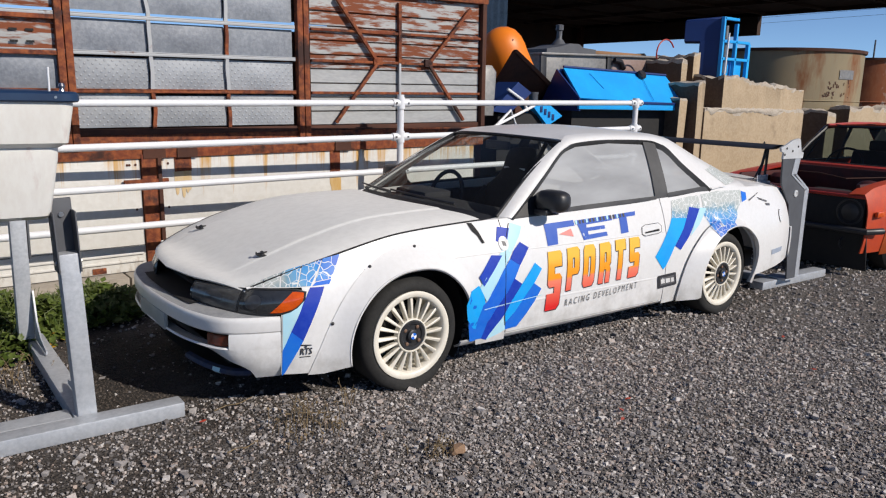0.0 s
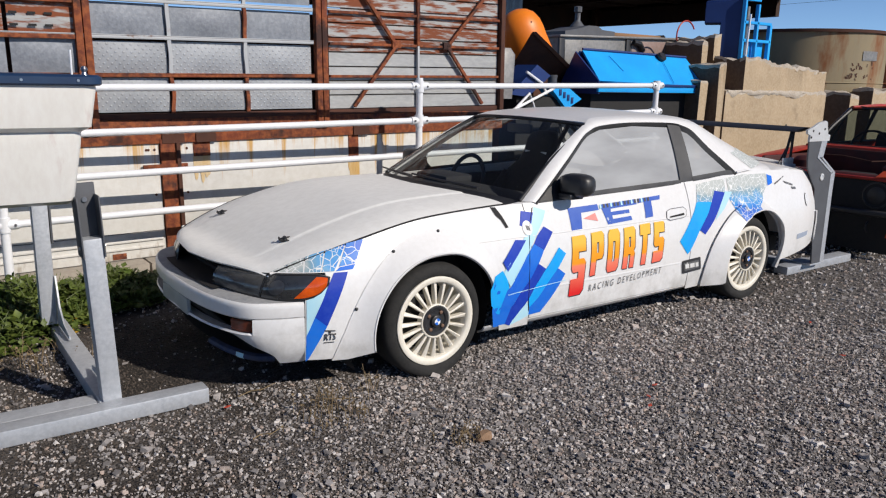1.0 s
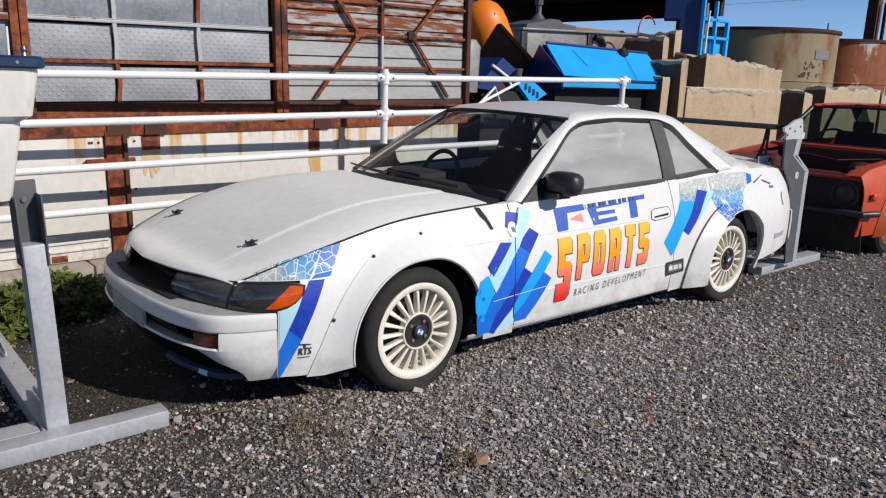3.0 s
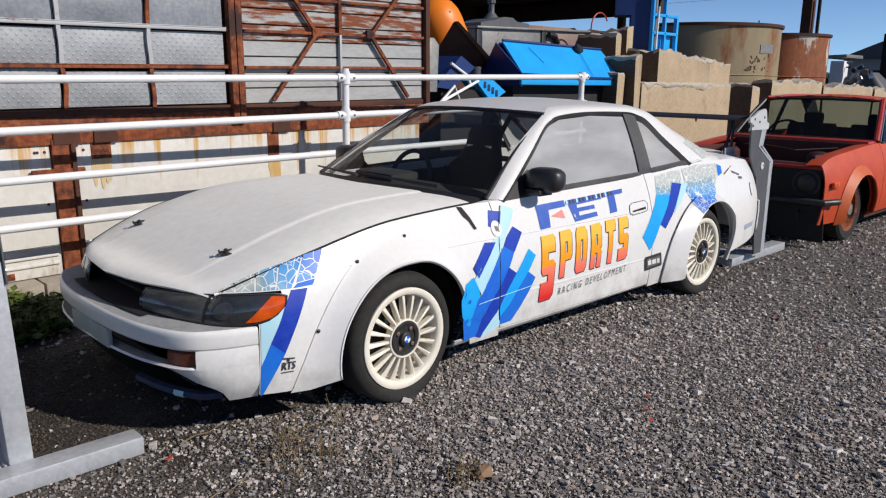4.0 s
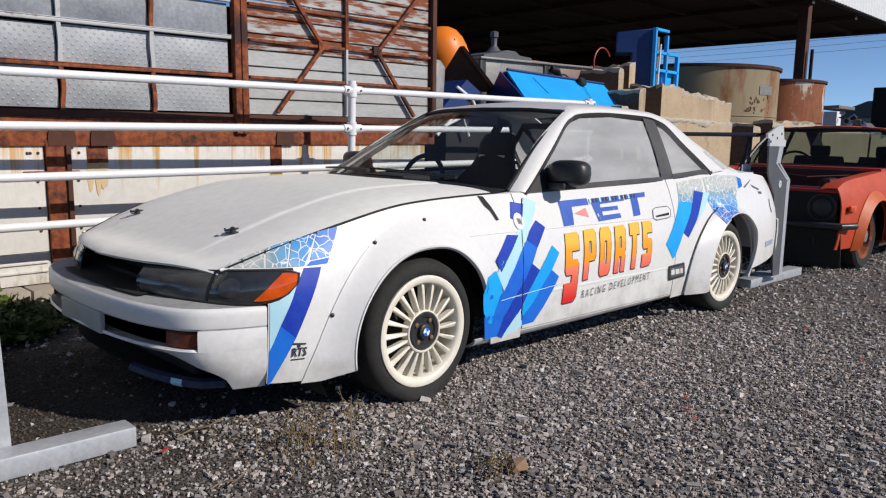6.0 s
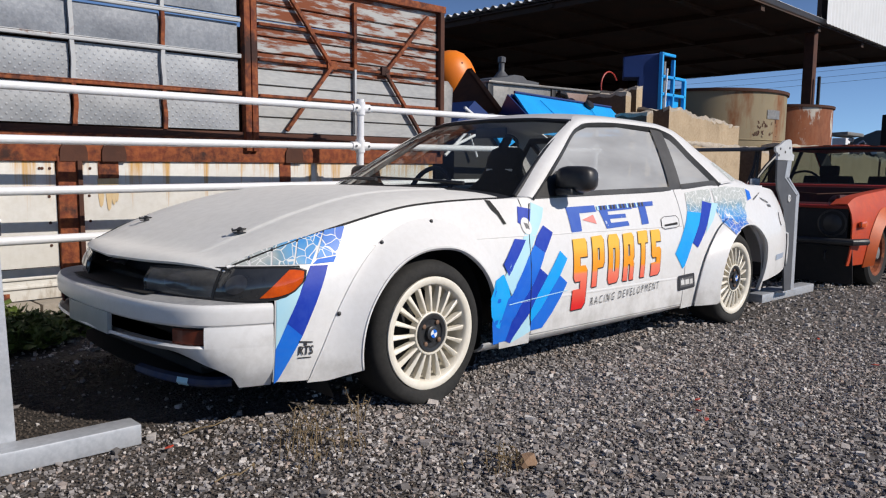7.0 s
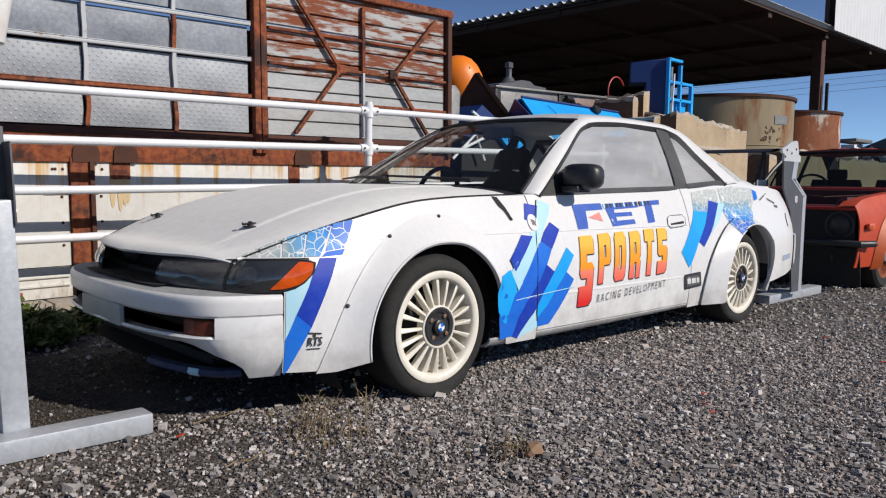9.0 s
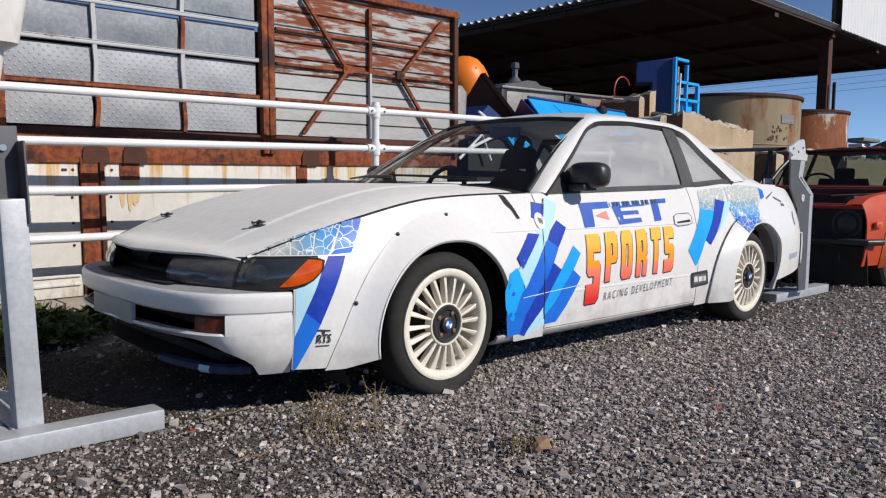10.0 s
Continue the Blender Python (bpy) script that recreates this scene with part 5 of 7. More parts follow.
for k, z in enumerate(ROWS_Z[1:4]):
    part("cross_bar", wall_box(2.3, -.655, z - .010, z + .010, Y_BAR + .004, Y_BAR - .03), RUST if k == 0 else GALV_BAR, body)
    part("cross_flange", wall_box(2.3, -.655, z + .010, z + .016, Y_BAR + .007, Y_BAR - .026), GALV_BAR if k else RUST, body)
for z in (1.585, 1.80):
    part("bay_bar", wall_box(2.3, .965, z - .014, z + .014, Y_BAR + .010, Y_BAR - .02), RUST, body)
for x in (1.08, 1.17, 1.27, 1.39):
    for z in (1.64, 1.71):
        part("slot", wall_box(x, x + .045, z, z + .014, Y_PANEL + .0205, Y_PANEL + .018, 0), DARK, body)
for x in (.892, .941, -.692, -.742, -2.455):
    part("post", wall_box(x - .022, x + .022, .98, 2.16, Y_POST, Y_POST - .06, .006), RUST if x > -2 else DARK_RUST, body)
for k in range(9):
    z0, z1 = 1.108 + .1065 * k, 1.108 + .1065 * (k + 1) - (.006 if k < 8 else -.044)
    for x0, x1 in ((-.79, -2.425),):
        bm = grid(steps(x0, x1, 16), (0, .04, .5, .96, 1), lambda x, v: LEAN_BACK @ Vector((x, Y_PANEL + (.004 if .03 < v < .97 else -.006), z0 + (z1 - z0) * v)))
        part("plank", facing(bm, (-1.5, -5, 1.5)), PLANK if k >= 4 else PLANK_GREY, body, thick=.008)
for z in ROWS_Z[1:4]:
    part("cross_bar", wall_box(-.787, -2.425, z - .010, z + .010, Y_BAR + .004, Y_BAR - .03), RUST, body)
part("top_beam", wall_box(2.3, -2.49, 2.112, 2.165, Y_POST + .003, Y_POST - .09, .005), RUST, body)
part("middle_stay", wall_box(-1.597, -1.569, 1.592, 2.065, Y_BAR + .01, Y_BAR - .02), RUST, body)
part("middle_stay", wall_box(-1.592, -1.572, 1.12, 1.59, Y_BAR + .01, Y_BAR - .02), GALV_BAR, body)
for (xa, za), (xb, zb) in (((-1.0, 2.06), (-1.37, 1.592)), ((-1.37, 1.592), (-.985, 1.125)), ((-2.30, 2.06), (-1.865, 1.592)), ((-1.865, 1.592), (-2.24, 1.125)), ((1.72, 1.58), (1.25, 2.05)), ((1.76, 1.56), (1.36, 1.13))):
    a, b = LEAN_BACK @ Vector((xa, Y_BAR + .008, za)), LEAN_BACK @ Vector((xb, Y_BAR + .008, zb))
    m = Matrix.Translation(a) @ (b - a).to_track_quat("X", "Y").to_matrix().to_4x4()
    part("brace", one_box((0, -.013, -.013), ((b - a).length, .013, .013), m, .003), RUST, body)
for x in (-1.37, -1.865):
    part("gusset", wall_box(x - .04, x + .04, 1.57, 1.63, Y_BAR + .018, Y_BAR - .01), RUST, body)
part("back_sheet", wall_box(2.3, -2.47, 1.07, 1.80, -1.84, -1.87, 0), DARK_RUST, body)
part("back_sheet", wall_box(2.3, -2.47, 1.872, 2.10, -1.84, -1.87, 0), DARK_RUST, body)
part("bottom_channel", wall_box(2.3, -2.49, 1.066, 1.105, Y_PANEL + .02, Y_PANEL - .06), DARK_RUST, body)
for x0, x1 in ((.485, .335), (.255, .115), (-.98, -1.12)):
    part("bracket_head", slab(bmesh.new(), [((x0 + x1) / 2 + (x0 - x1) / 2 * math.cos(a), .955 + .075 * math.sin(a)) for a in steps(0, math.pi, 8)] + [(x1, .905), (x0, .905)], .014, LEAN_BACK @ Matrix.Translation((0, Y_POST - .034, 0))), DARK_RUST, body)
part("sill_beam", wall_box(2.3, -2.49, .905, 1.066, Y_POST - .032, Y_POST - .12, .006), RUST, body)
part("floor_deck", wall_box(2.3, -2.47, 1.0, 1.06, -1.87, -3.2, 0), DARK_RUST, body)
part("end_sheet", wall_box(-2.43, -2.47, 1.06, 2.10, -1.87, -3.2, 0), PLANK, body)

lower = thing("cargo_panel_body", "white sheet-steel body streaked with rust, on a concrete kerb", "truck body", (0, -.03, 0))
part("backing_sheet", wall_box(2.3, -2.47, .12, .905, -1.832, -1.86, 0), DARK_RUST, lower)
for x0, x1, z0, z1 in ((2.3, .475, .30, .905), (.345, -1.04, .30, .905), (-1.045, -2.47, .30, .905)):
    part("white_panel", wall_box(x0 - .004, x1 + .004, z0, z1, -1.815, -1.83, .004), WHITE_SHEET, lower)
    part("lower_panel", wall_box(x0 - .004, x1 + .004, .118, .296, -1.812, -1.83, .004), WHITE_SHEET, lower)
    for z in (.235, .185):
        part("rib", wall_box(x0 - .02, x1 + .02, z, z + .018, -1.798, -1.815, .006), WHITE_SHEET, lower)
part("rust_post", wall_box(.475, .345, .10, .93, -1.790, -1.85, .004), RUST, lower)
part("rust_post_edge", wall_box(.372, .345, .12, .905, -1.772, -1.79, .003), DARK_RUST, lower)
rng = random.Random(12)
for x0, x1, z0, z1 in ((.245, .125, .80, .905), (-.99, -1.08, .70, .905)):
    part("rust_bracket", wall_box(x0, x1, z0, z1, -1.808, -1.815, .002), RUST, lower)
    for k in range(5):
        x, long = x0 - (x0 - x1) * (k + rng.uniform(.2, .8)) / 5, rng.uniform(.08, .22)
        half = rng.uniform(.012, .020)
        part("rust_streak", slab(bmesh.new(), [(x - half, z0), (x + half, z0), (x + half * .9, z0 - long * .6), (x + half * .5, z0 - long * .94), (x, z0 - long), (x - half * .6, z0 - long * .9), (x - half, z0 - long * .6)], .002, LEAN_BACK @ Matrix.Translation((0, -1.8145 + .0007 * k, 0))), STAIN, lower)
part("hinge_bar", wall_box(.60, .30, .735, .760, -1.775, -1.80, .004), RUST, lower)
for x, z in ((.565, .86), (.51, .86), (.29, .86), (.30, .70), (.30, .55), (.30, .42), (.52, .70), (.52, .55), (.52, .42), (.55, .86)):
    part("rivet", lathe(bmesh.new(), ((.009, 0), (.008, .004), (.002, .006)), LEAN_BACK @ Matrix.Translation((x, -1.814, z)) @ Matrix.Rotation(-math.pi / 2, 4, "X"), 8), DARK_RUST, lower)
for x in (.84, .10):
    part("rust_chip", wall_box(x, x - .09, .125, .165, -1.806, -1.812, .002), RUST, lower)
KERB = material("grey_concrete", (.34, .30, .25), .9, second=(.24, .21, .17), scale=4, amount=.7, fine=(.45, .4, .34), fine_scale=30, fine_amount=.4, bump=.5, bump_scale=40)
for x0, x1 in ((2.6, 1.42), (1.41, .64), (.63, -.6), (-.61, -1.9)):
    solo("concrete_kerb", wall_box(x0, x1, -.04, .112, -1.68, -1.95, .012), KERB, "low weathered concrete kerb under the steel body", "kerb", "kerb blocks")

# tubular rail
rail = thing("tube_railing", "white painted tube railing with clamp fittings", "railing")
RAIL_Y = lambda x: -1.530 - .028 * x
RAIL_Z = {1: lambda x: 1.284 - .016 * x, 2: lambda x: 1.014 - .021 * x, 3: lambda x: .747 - .0207 * x, 4: lambda x: .485 - .017 * x}
for k in (1, 2, 3, 4):
    end = -4.14 if k == 1 else -4.14
    part("rail_tube", one_tube([(x, RAIL_Y(x), RAIL_Z[k](x)) for x in (2.6, end)], .0235, 14), RAIL, rail)
for x in (1.49, -1.415, -4.14):
    top = RAIL_Z[1](x) + (.065 if x > -4 else .01)
    post = part("rail_post", one_tube([(x, RAIL_Y(x), 0.0), (x, RAIL_Y(x), top)], .0265, 14), RAIL, rail)
    for k in (1, 2, 3, 4):
        z = RAIL_Z[k](x)
        part("clamp", one_tube([(x, RAIL_Y(x), z - .045), (x, RAIL_Y(x), z + .045)], .034, 14), RAIL, post)
        part("clamp_sleeve", one_tube([(x - .075, RAIL_Y(x - .075), RAIL_Z[k](x - .075)), (x + .075, RAIL_Y(x + .075), RAIL_Z[k](x + .075))], .031, 14), RAIL, post)
        for dx in (-.055, .055):
            part("set_screw", one_tube([(x + dx, RAIL_Y(x) + .028, z), (x + dx, RAIL_Y(x) + .036, z)], .008, 8), DULL, post)
    part("post_foot", one_tube([(x, RAIL_Y(x), 0), (x, RAIL_Y(x), .012)], .06, 16), RAIL, post)

# ---- boat and its stand ----
def rounded(x0, x1, y0, y1, z, r, n=5):
    pts = []
    for cx, cy, a0 in ((x1 - r, y1 - r, 0), (x0 + r, y1 - r, 90), (x0 + r, y0 + r, 180), (x1 - r, y0 + r, 270)):
        for k in range(n + 1):
            a = radians(a0 + 90 * k / n)
            pts.append((cx + r * math.cos(a), cy + r * math.sin(a), z))
    return pts


def stacked(levels):
    bm = bmesh.new()
    rings = [[bm.verts.new(p) for p in rounded(*lv)] for lv in levels]
    for a, b in zip(rings, rings[1:]):
        for i in range(len(a)):
            bm.faces.new((a[i], a[(i + 1) % len(a)], b[(i + 1) % len(a)], b[i]))
    bm.faces.new(rings[0][::-1])
    bm.faces.new(rings[-1])
    bmesh.ops.recalc_face_normals(bm, faces=bm.faces)
    return bm


HULL = material("aged_white_gelcoat", (.76, .75, .71), .38, second=(.66, .64, .58), scale=3, amount=.5, fine=(.5, .42, .38), fine_scale=30, fine_amount=.15, third=(.52, .40, .37), third_scale=5, third_edge=(.60, .74), stretch=(1.4, 1.4, .5), coat=.3)
GUNWALE = material("navy_rub_rail", (.012, .03, .075), .35, second=(.02, .05, .11), scale=12)
boat = thing("small_boat", "aged white fibreglass boat with navy rub rail on a stand", "boat")
part("hull", stacked(((1.445, 3.2, -.72, .40, .868, .03), (1.435, 3.25, -.73, .44, .885, .04), (1.405, 3.3, -.76, .49, 1.10, .05), (1.402, 3.3, -.76, .49, 1.145, .04), (1.372, 3.3, -.79, .525, 1.165, .04), (1.350, 3.32, -.81, .55, 1.305, .05), (1.352, 3.32, -.81, .55, 1.318, .05))), HULL, boat)
rub = part("rub_rail", stacked(((1.338, 3.33, -.822, .562, 1.314, .05), (1.332, 3.34, -.828, .568, 1.320, .05), (1.332, 3.34, -.828, .568, 1.344, .05), (1.342, 3.33, -.818, .558, 1.352, .05))), GUNWALE, boat, "navy rub rail with screws")
for x in (1.42, 1.60, 1.80):
    part("screw", one_tube([(x, .566, 1.332), (x, .572, 1.332)], .005, 8), CHROME, rub)
part("cleat", lathe(bmesh.new(), ((.012, 0), (.008, .012), (.013, .022), (.008, .032), (.001, .034)), Matrix.Translation((1.385, .50, 1.350)), 12), CHROME, boat)
part("rod_socket", one_tube([(1.42, .46, 1.348), (1.42, .46, 1.44)], .004, 8), RAIL, boat)

stand = thing("boat_stand", "galvanised steel box-section stand with bolted head plates", "stand", (0, 0, 0))
part("foot_beam", one_box((1.00, .458, .0), (1.80, .548, .066), Matrix.Translation((0, 0, 0)), .007), STEEL, stand)
part("foot_beam", one_box((1.42, .345, .0), (1.90, .448, .062), bevel=.007), STEEL, stand)
part("cross_beam", one_box((1.325, -.80, .0), (1.415, .448, .064), bevel=.007), STEEL, stand)
tilt = Matrix.Translation((1.365, .42, .06)) @ Matrix.Rotation(.042, 4, "Y") @ Matrix.Translation((-1.365, -.42, -.06))
part("upright", one_box((1.328, .385, .060), (1.402, .460, .735), tilt, .007), STEEL, stand)
head = part("head_plate", one_box((1.324, .375, .715), (1.408, .395, .945), tilt, .003), DULL, stand, "dark steel head channel")
for x in (1.324, 1.402):
    part("channel_cheek", one_box((x, .37, .66), (x + .006, .47, .90), tilt, .002), DULL, head)
part("head_bolt", one_tube([tilt @ Vector((1.366, .395, .882)), tilt @ Vector((1.366, .403, .882))], .010, 8), CHROME, head)
part("cheek_bolt", one_tube([tilt @ Vector((1.318, .44, .70)), tilt @ Vector((1.414, .44, .70))], .008, 8), CHROME, head)
part("gusset", slab(bmesh.new(), [(0, 0), (0, .26), (.012, .26), (.07, .11), (.16, .045), (.30, .02), (.30, 0)], .008, Matrix.Translation((1.36, .385, .075)) @ Matrix.Rotation(-math.pi / 2, 4, "Z")), STEEL, stand)
part("gusset", slab(bmesh.new(), [(0, 0), (0, .26), (-.012, .26), (-.07, .11), (-.16, .045), (-.30, .02), (-.30, 0)], .008, Matrix.Translation((1.37, -.675, .075)) @ Matrix.Rotation(-math.pi / 2, 4, "Z")), STEEL, stand)
part("rear_upright", one_box((1.378, -.745, .075), (1.452, -.675, .872), bevel=.006), STEEL, stand)
part("rear_cheek", one_box((1.366, -.75, .50), (1.376, -.67, .865), bevel=.002), DULL, stand)

# stand behind the coupe
ZINC = material("pale_zinc", (.62, .63, .63), .5, .2, second=(.5, .5, .5), scale=20, amount=.6)
hind = thing("wheel_stand", "galvanised steel stand with a cranked upright behind the coupe", "stand")
part("foot_beam", one_box((-4.22, .50, .0), (-3.30, .61, .062), Matrix.Translation((0, 0, 0)), .007), STEEL, hind)
part("foot_beam", one_box((-3.62, .05, .0), (-3.53, .49, .055), bevel=.006), STEEL, hind)
part("base_plate", one_box((-3.70, .50, .062), (-3.50, .668, .074), bevel=.002), STEEL, hind)
web = [(-3.52, .074), (-3.632, .074), (-3.632, .66), (-3.622, .752), (-3.415, .868), (-3.448, .99), (-3.285, .99), (-3.295, .86), (-3.31, .80), (-3.43, .65), (-3.46, .455)]
part("upright_web", slab(bmesh.new(), web, .012, Matrix.Translation((0, .654, 0))), DULL, hind, "dark grey cranked web plate")
part("edge_flange", slab(bmesh.new(), [(-3.634, .074), (-3.686, .074), (-3.684, .65), (-3.69, .752), (-3.674, .764), (-3.632, .74)], .014, Matrix.Translation((0, .652, 0))), STEEL, hind)
part("edge_flange", slab(bmesh.new(), [(-3.674, .764), (-3.492, .874), (-3.480, .866), (-3.655, .755)], .075, Matrix.Translation((0, .592, 0))), STEEL, hind)
part("edge_flange", slab(bmesh.new(), [(-3.632, .750), (-3.418, .872), (-3.430, .878), (-3.644, .762)], .014, Matrix.Translation((0, .654, 0))), STEEL, hind)
part("edge_flange", slab(bmesh.new(), [(-3.42, .872), (-3.492, .874), (-3.525, 1.0), (-3.452, 1.0)], .014, Matrix.Translation((0, .653, 0))), STEEL, hind)
part("channel_web", slab(bmesh.new(), [(-3.632, .74), (-3.42, .862), (-3.48, .866), (-3.67, .76)], .010, Matrix.Translation((0, .595, 0))), DULL, hind)
head = part("head_block", slab(bmesh.new(), [(-3.275, .99), (-3.54, .99), (-3.545, 1.03), (-3.512, 1.04), (-3.485, 1.125), (-3.462, 1.134), (-3.38, 1.122), (-3.31, 1.092), (-3.238, 1.072), (-3.245, 1.045), (-3.28, 1.035)], .016, Matrix.Translation((0, .655, 0))), ZINC, hind, "pale drilled head bracket")
for x, z in ((-3.31, 1.065), (-3.39, 1.045), (-3.46, 1.075), (-3.29, 1.02)):
    part("drilled_hole", lathe(bmesh.new(), ((.009, 0), (.008, .002), (.001, .002)), Matrix.Translation((x, .6715, z)) @ Matrix.Rotation(-math.pi / 2, 4, "X"), 12), DARK, head)
part("pivot", lathe(bmesh.new(), ((.026, 0), (.026, .006), (.014, .008), (.012, .004), (.001, .004)), Matrix.Translation((-3.505, .666, .729)) @ Matrix.Rotation(-math.pi / 2, 4, "X"), 20), ZINC, hind)
# ---- the stripped red saloon behind the coupe ----
OLD_GLASS = clear("old_tinted_glass", (.48, .54, .53), .01)
saloon = thing("red_saloon", "stripped faded red old saloon without a bonnet", "car", (-4.40, .10, 0))
R_IN = (-2.2, 0, .5)
R_ARCHES = ((-.64, .27, .31), (-3.15, .27, .31))
R_WIDE = curve((-4.05, .66), (-3.7, .74), (-2.5, .765), (-1.0, .76), (-.4, .74), (-.1, .715), (0, .70))
R_EDGE = curve((-4.05, .60), (-3.5, .66), (-2.5, .70), (-1.2, .685), (-.3, .665), (0, .655))
R_TOP = curve((-4.05, .74), (-3.3, .80), (-1.2, .805), (-.5, .765), (-.12, .725), (0, .68))


def r_side(x, z):
    w, e, top = R_WIDE(x), R_EDGE(x), R_TOP(x)
    u = min(max((z - .50) / (top - .50), 0), 1)
    return w - (w - e) * u ** 2.2 - .05 * max((.42 - z) / .3, 0) ** 2


def r_flank(a, b, s, low=.20, rows=12):
    xs = set(steps(a, b, 18))
    for cx, cz, cr in R_ARCHES:
        xs |= {x for x in (cx + cr * math.cos(math.pi * k / 24) * .9999 for k in range(25)) if min(a, b) < x < max(a, b)}

    def place(x, v):
        lo = low
        for cx, cz, cr in R_ARCHES:
            if abs(x - cx) < cr:
                lo = max(lo, cz + math.sqrt(cr * cr - (x - cx) ** 2))
        z = lo + (R_TOP(x) - lo) * v
        return (x, s * r_side(x, z), z)
    return facing(grid(sorted(xs), steps(0, 1, rows), place), R_IN)


for s in (1, -1):
    part("front_wing", r_flank(-1.20, 0, s), RED_ORANGE if s > 0 else RED, saloon, "orange-red front wing, paint dulled", thick=.01)
    part("wing_top", facing(grid(steps(-1.2, 0, 10), (0, .5, 1), lambda x, v: (x, s * (R_EDGE(x) - .13 * v), R_TOP(x) + .012 * math.sin(v * 2.2) - .02 * v)), R_IN), RED_ORANGE if s > 0 else RED, saloon, thick=.01)
    part("front_door", r_flank(-2.20, -1.208, s), RED_ORANGE if s > 0 else RED, saloon, "faded red door with scuffs", thick=.01)
    part("rear_door", r_flank(-2.98, -2.208, s), RED, saloon, thick=.01)
    part("rear_wing", r_flank(-4.05, -2.988, s), RED, saloon, thick=.01)
    part("sill", one_box((-2.85, s * .66 - .04, .15), (-1.02, s * .66 + .04, .21), bevel=.01), DARK_RUST, saloon)
    bm = grid(steps(-15, 190, 30), (0, .3, .7, 1), lambda t, k: (-.64 + (.305 + .075 * k) * math.cos(radians(t)), s * (r_side(-.64 + (.305 + .075 * k) * math.cos(radians(t)), min(.27 + (.305 + .075 * k) * math.sin(radians(t)), .72)) + .05 * (1 - k) + .006), max(.27 + (.305 + .075 * k) * math.sin(radians(t)), .17)))
    part("arch_flare", facing(bm, (-.64, 0, .3)), ORANGE, saloon, "bolted orange arch flare", thick=.012)
    for cx, cz, cr in R_ARCHES:
        w = new("wheel")
        w.parent = saloon
        w.matrix_basis = Matrix.Translation((cx, s * .70, .268)) @ Matrix.Rotation(-s * math.pi / 2, 4, "X")
        part("tyre", lathe(bmesh.new(), ((.19, -.15), (.25, -.16), (.272, -.13), (.275, -.07), (.272, -.02), (.25, .0), (.19, -.005)), sides=48, close=True), RUBBER, w)
        part("rim", lathe(bmesh.new(), ((.02, -.03), (.07, -.025), (.09, -.05), (.16, -.06), (.17, -.02), (.19, -.005), (.19, -.03), (.15, -.14), (.02, -.14)), sides=36), RUST, w)
        part("hub_cap", lathe(bmesh.new(), ((.06, -.03), (.05, .0), (.001, .01)), sides=20), GREY_SHEET, w)
    part("wheel_well", facing(grid(steps(-20, 200, 20), (0, 1), lambda t, v: (-.64 + .33 * math.cos(radians(t)), s * (.66 - .25 * v), .27 + .33 * math.sin(radians(t)))), (-.64, s * .5, 3)), DARK, saloon)
    # lamps
    lamp = part("headlight", lathe(bmesh.new(), ((.10, -.06), (.102, .0), (.096, .012), (.085, .004), (.05, .018), (.001, .024)), Matrix.Translation((-.03, s * .545, .525)) @ Matrix.Rotation(math.pi / 2, 4, "Y"), 32), BLACK, saloon, "round clouded headlight")
    part("lamp_ring", lathe(bmesh.new(), ((.098, .0), (.108, .0), (.110, .016), (.098, .018)), Matrix.Translation((-.03, s * .545, .525)) @ Matrix.Rotation(math.pi / 2, 4, "Y"), 32, True), BLACK, lamp)
    bm = one_box((-.19, s * .735 - .012, .50), (-.07, s * .735 + .012, .545), bevel=.006)
    part("side_marker", bm, LENS, saloon, "amber side marker lamp")
part("nose_panel", one_box((-.06, -.66, .40), (-.02, .66, .66), bevel=.01), DARK, saloon, "black grille panel")
part("slam_panel", facing(grid(steps(-.66, .66, 10), (0, .3, .7, 1), lambda y, v: (-.02 - .10 * v, y, .655 + .025 * math.sin(v * 3.1) + .012 * v)), R_IN), SHADED_RED, saloon, thick=.01)
part("front_edge", one_tube([(-.012, y, .655) for y in (-.66, 0, .66)], .014, 8), RED, saloon)
bump = part("front_bumper", one_tube([(-.14, -.765, .388), (.03, -.72, .388), (.07, -.35, .388), (.08, 0, .388), (.07, .35, .388), (.03, .72, .388), (-.14, .765, .388)], .027, 10), BLACK, saloon, "matt black bumper bar")
# Valance is coloured dark and run to the ground to stand for shade.
part("valance", facing(grid(steps(-.70, .70, 10), (0, .5, 1), lambda y, v: (-.02 - .06 * v, y, .35 - .30 * v)), R_IN), DARK, saloon, "front valance, dark and deepened to stand for shade", thick=.01)
part("tow_eye", one_tube([(.0, .52, .22), (.03, .52, .25), (.03, .52, .29), (.0, .52, .31)], .009, 6), BLACK, saloon)
# engine bay, open
bay = part("engine_bay", facing(grid((-.95, -.12), (0, 1), lambda x, v: (x, -.53 + 1.06 * v, .36)), (0, 0, 0)), DARK, saloon, "open dark engine bay")
for s in (1, -1):
    part("inner_wing", one_box((-1.0, s * .54 - .015, .36), (-.12, s * .54 + .015, .745), bevel=.01), SHADED_RED, bay)
part("bulkhead", one_box((-1.06, -.62, .36), (-1.00, .62, .80), bevel=.01), SHADED_RED, bay)
part("cowl", one_box((-1.30, -.66, .775), (-1.02, .66, .825), bevel=.02), RED, saloon, "dull red cowl with jagged edge")
part("engine_block", one_box((-.85, -.18, .36), (-.35, .18, .62), bevel=.04), DARK, bay)
part("radiator", one_box((-.22, -.30, .36), (-.15, .30, .63), bevel=.01), BLACK, bay)
part("bent_wire", one_tube([(-.9, -.4, .74), (-.7, -.1, .76), (-.6, .2, .74), (-.9, .45, .76)], .006, 6), DARK_RUST, bay)
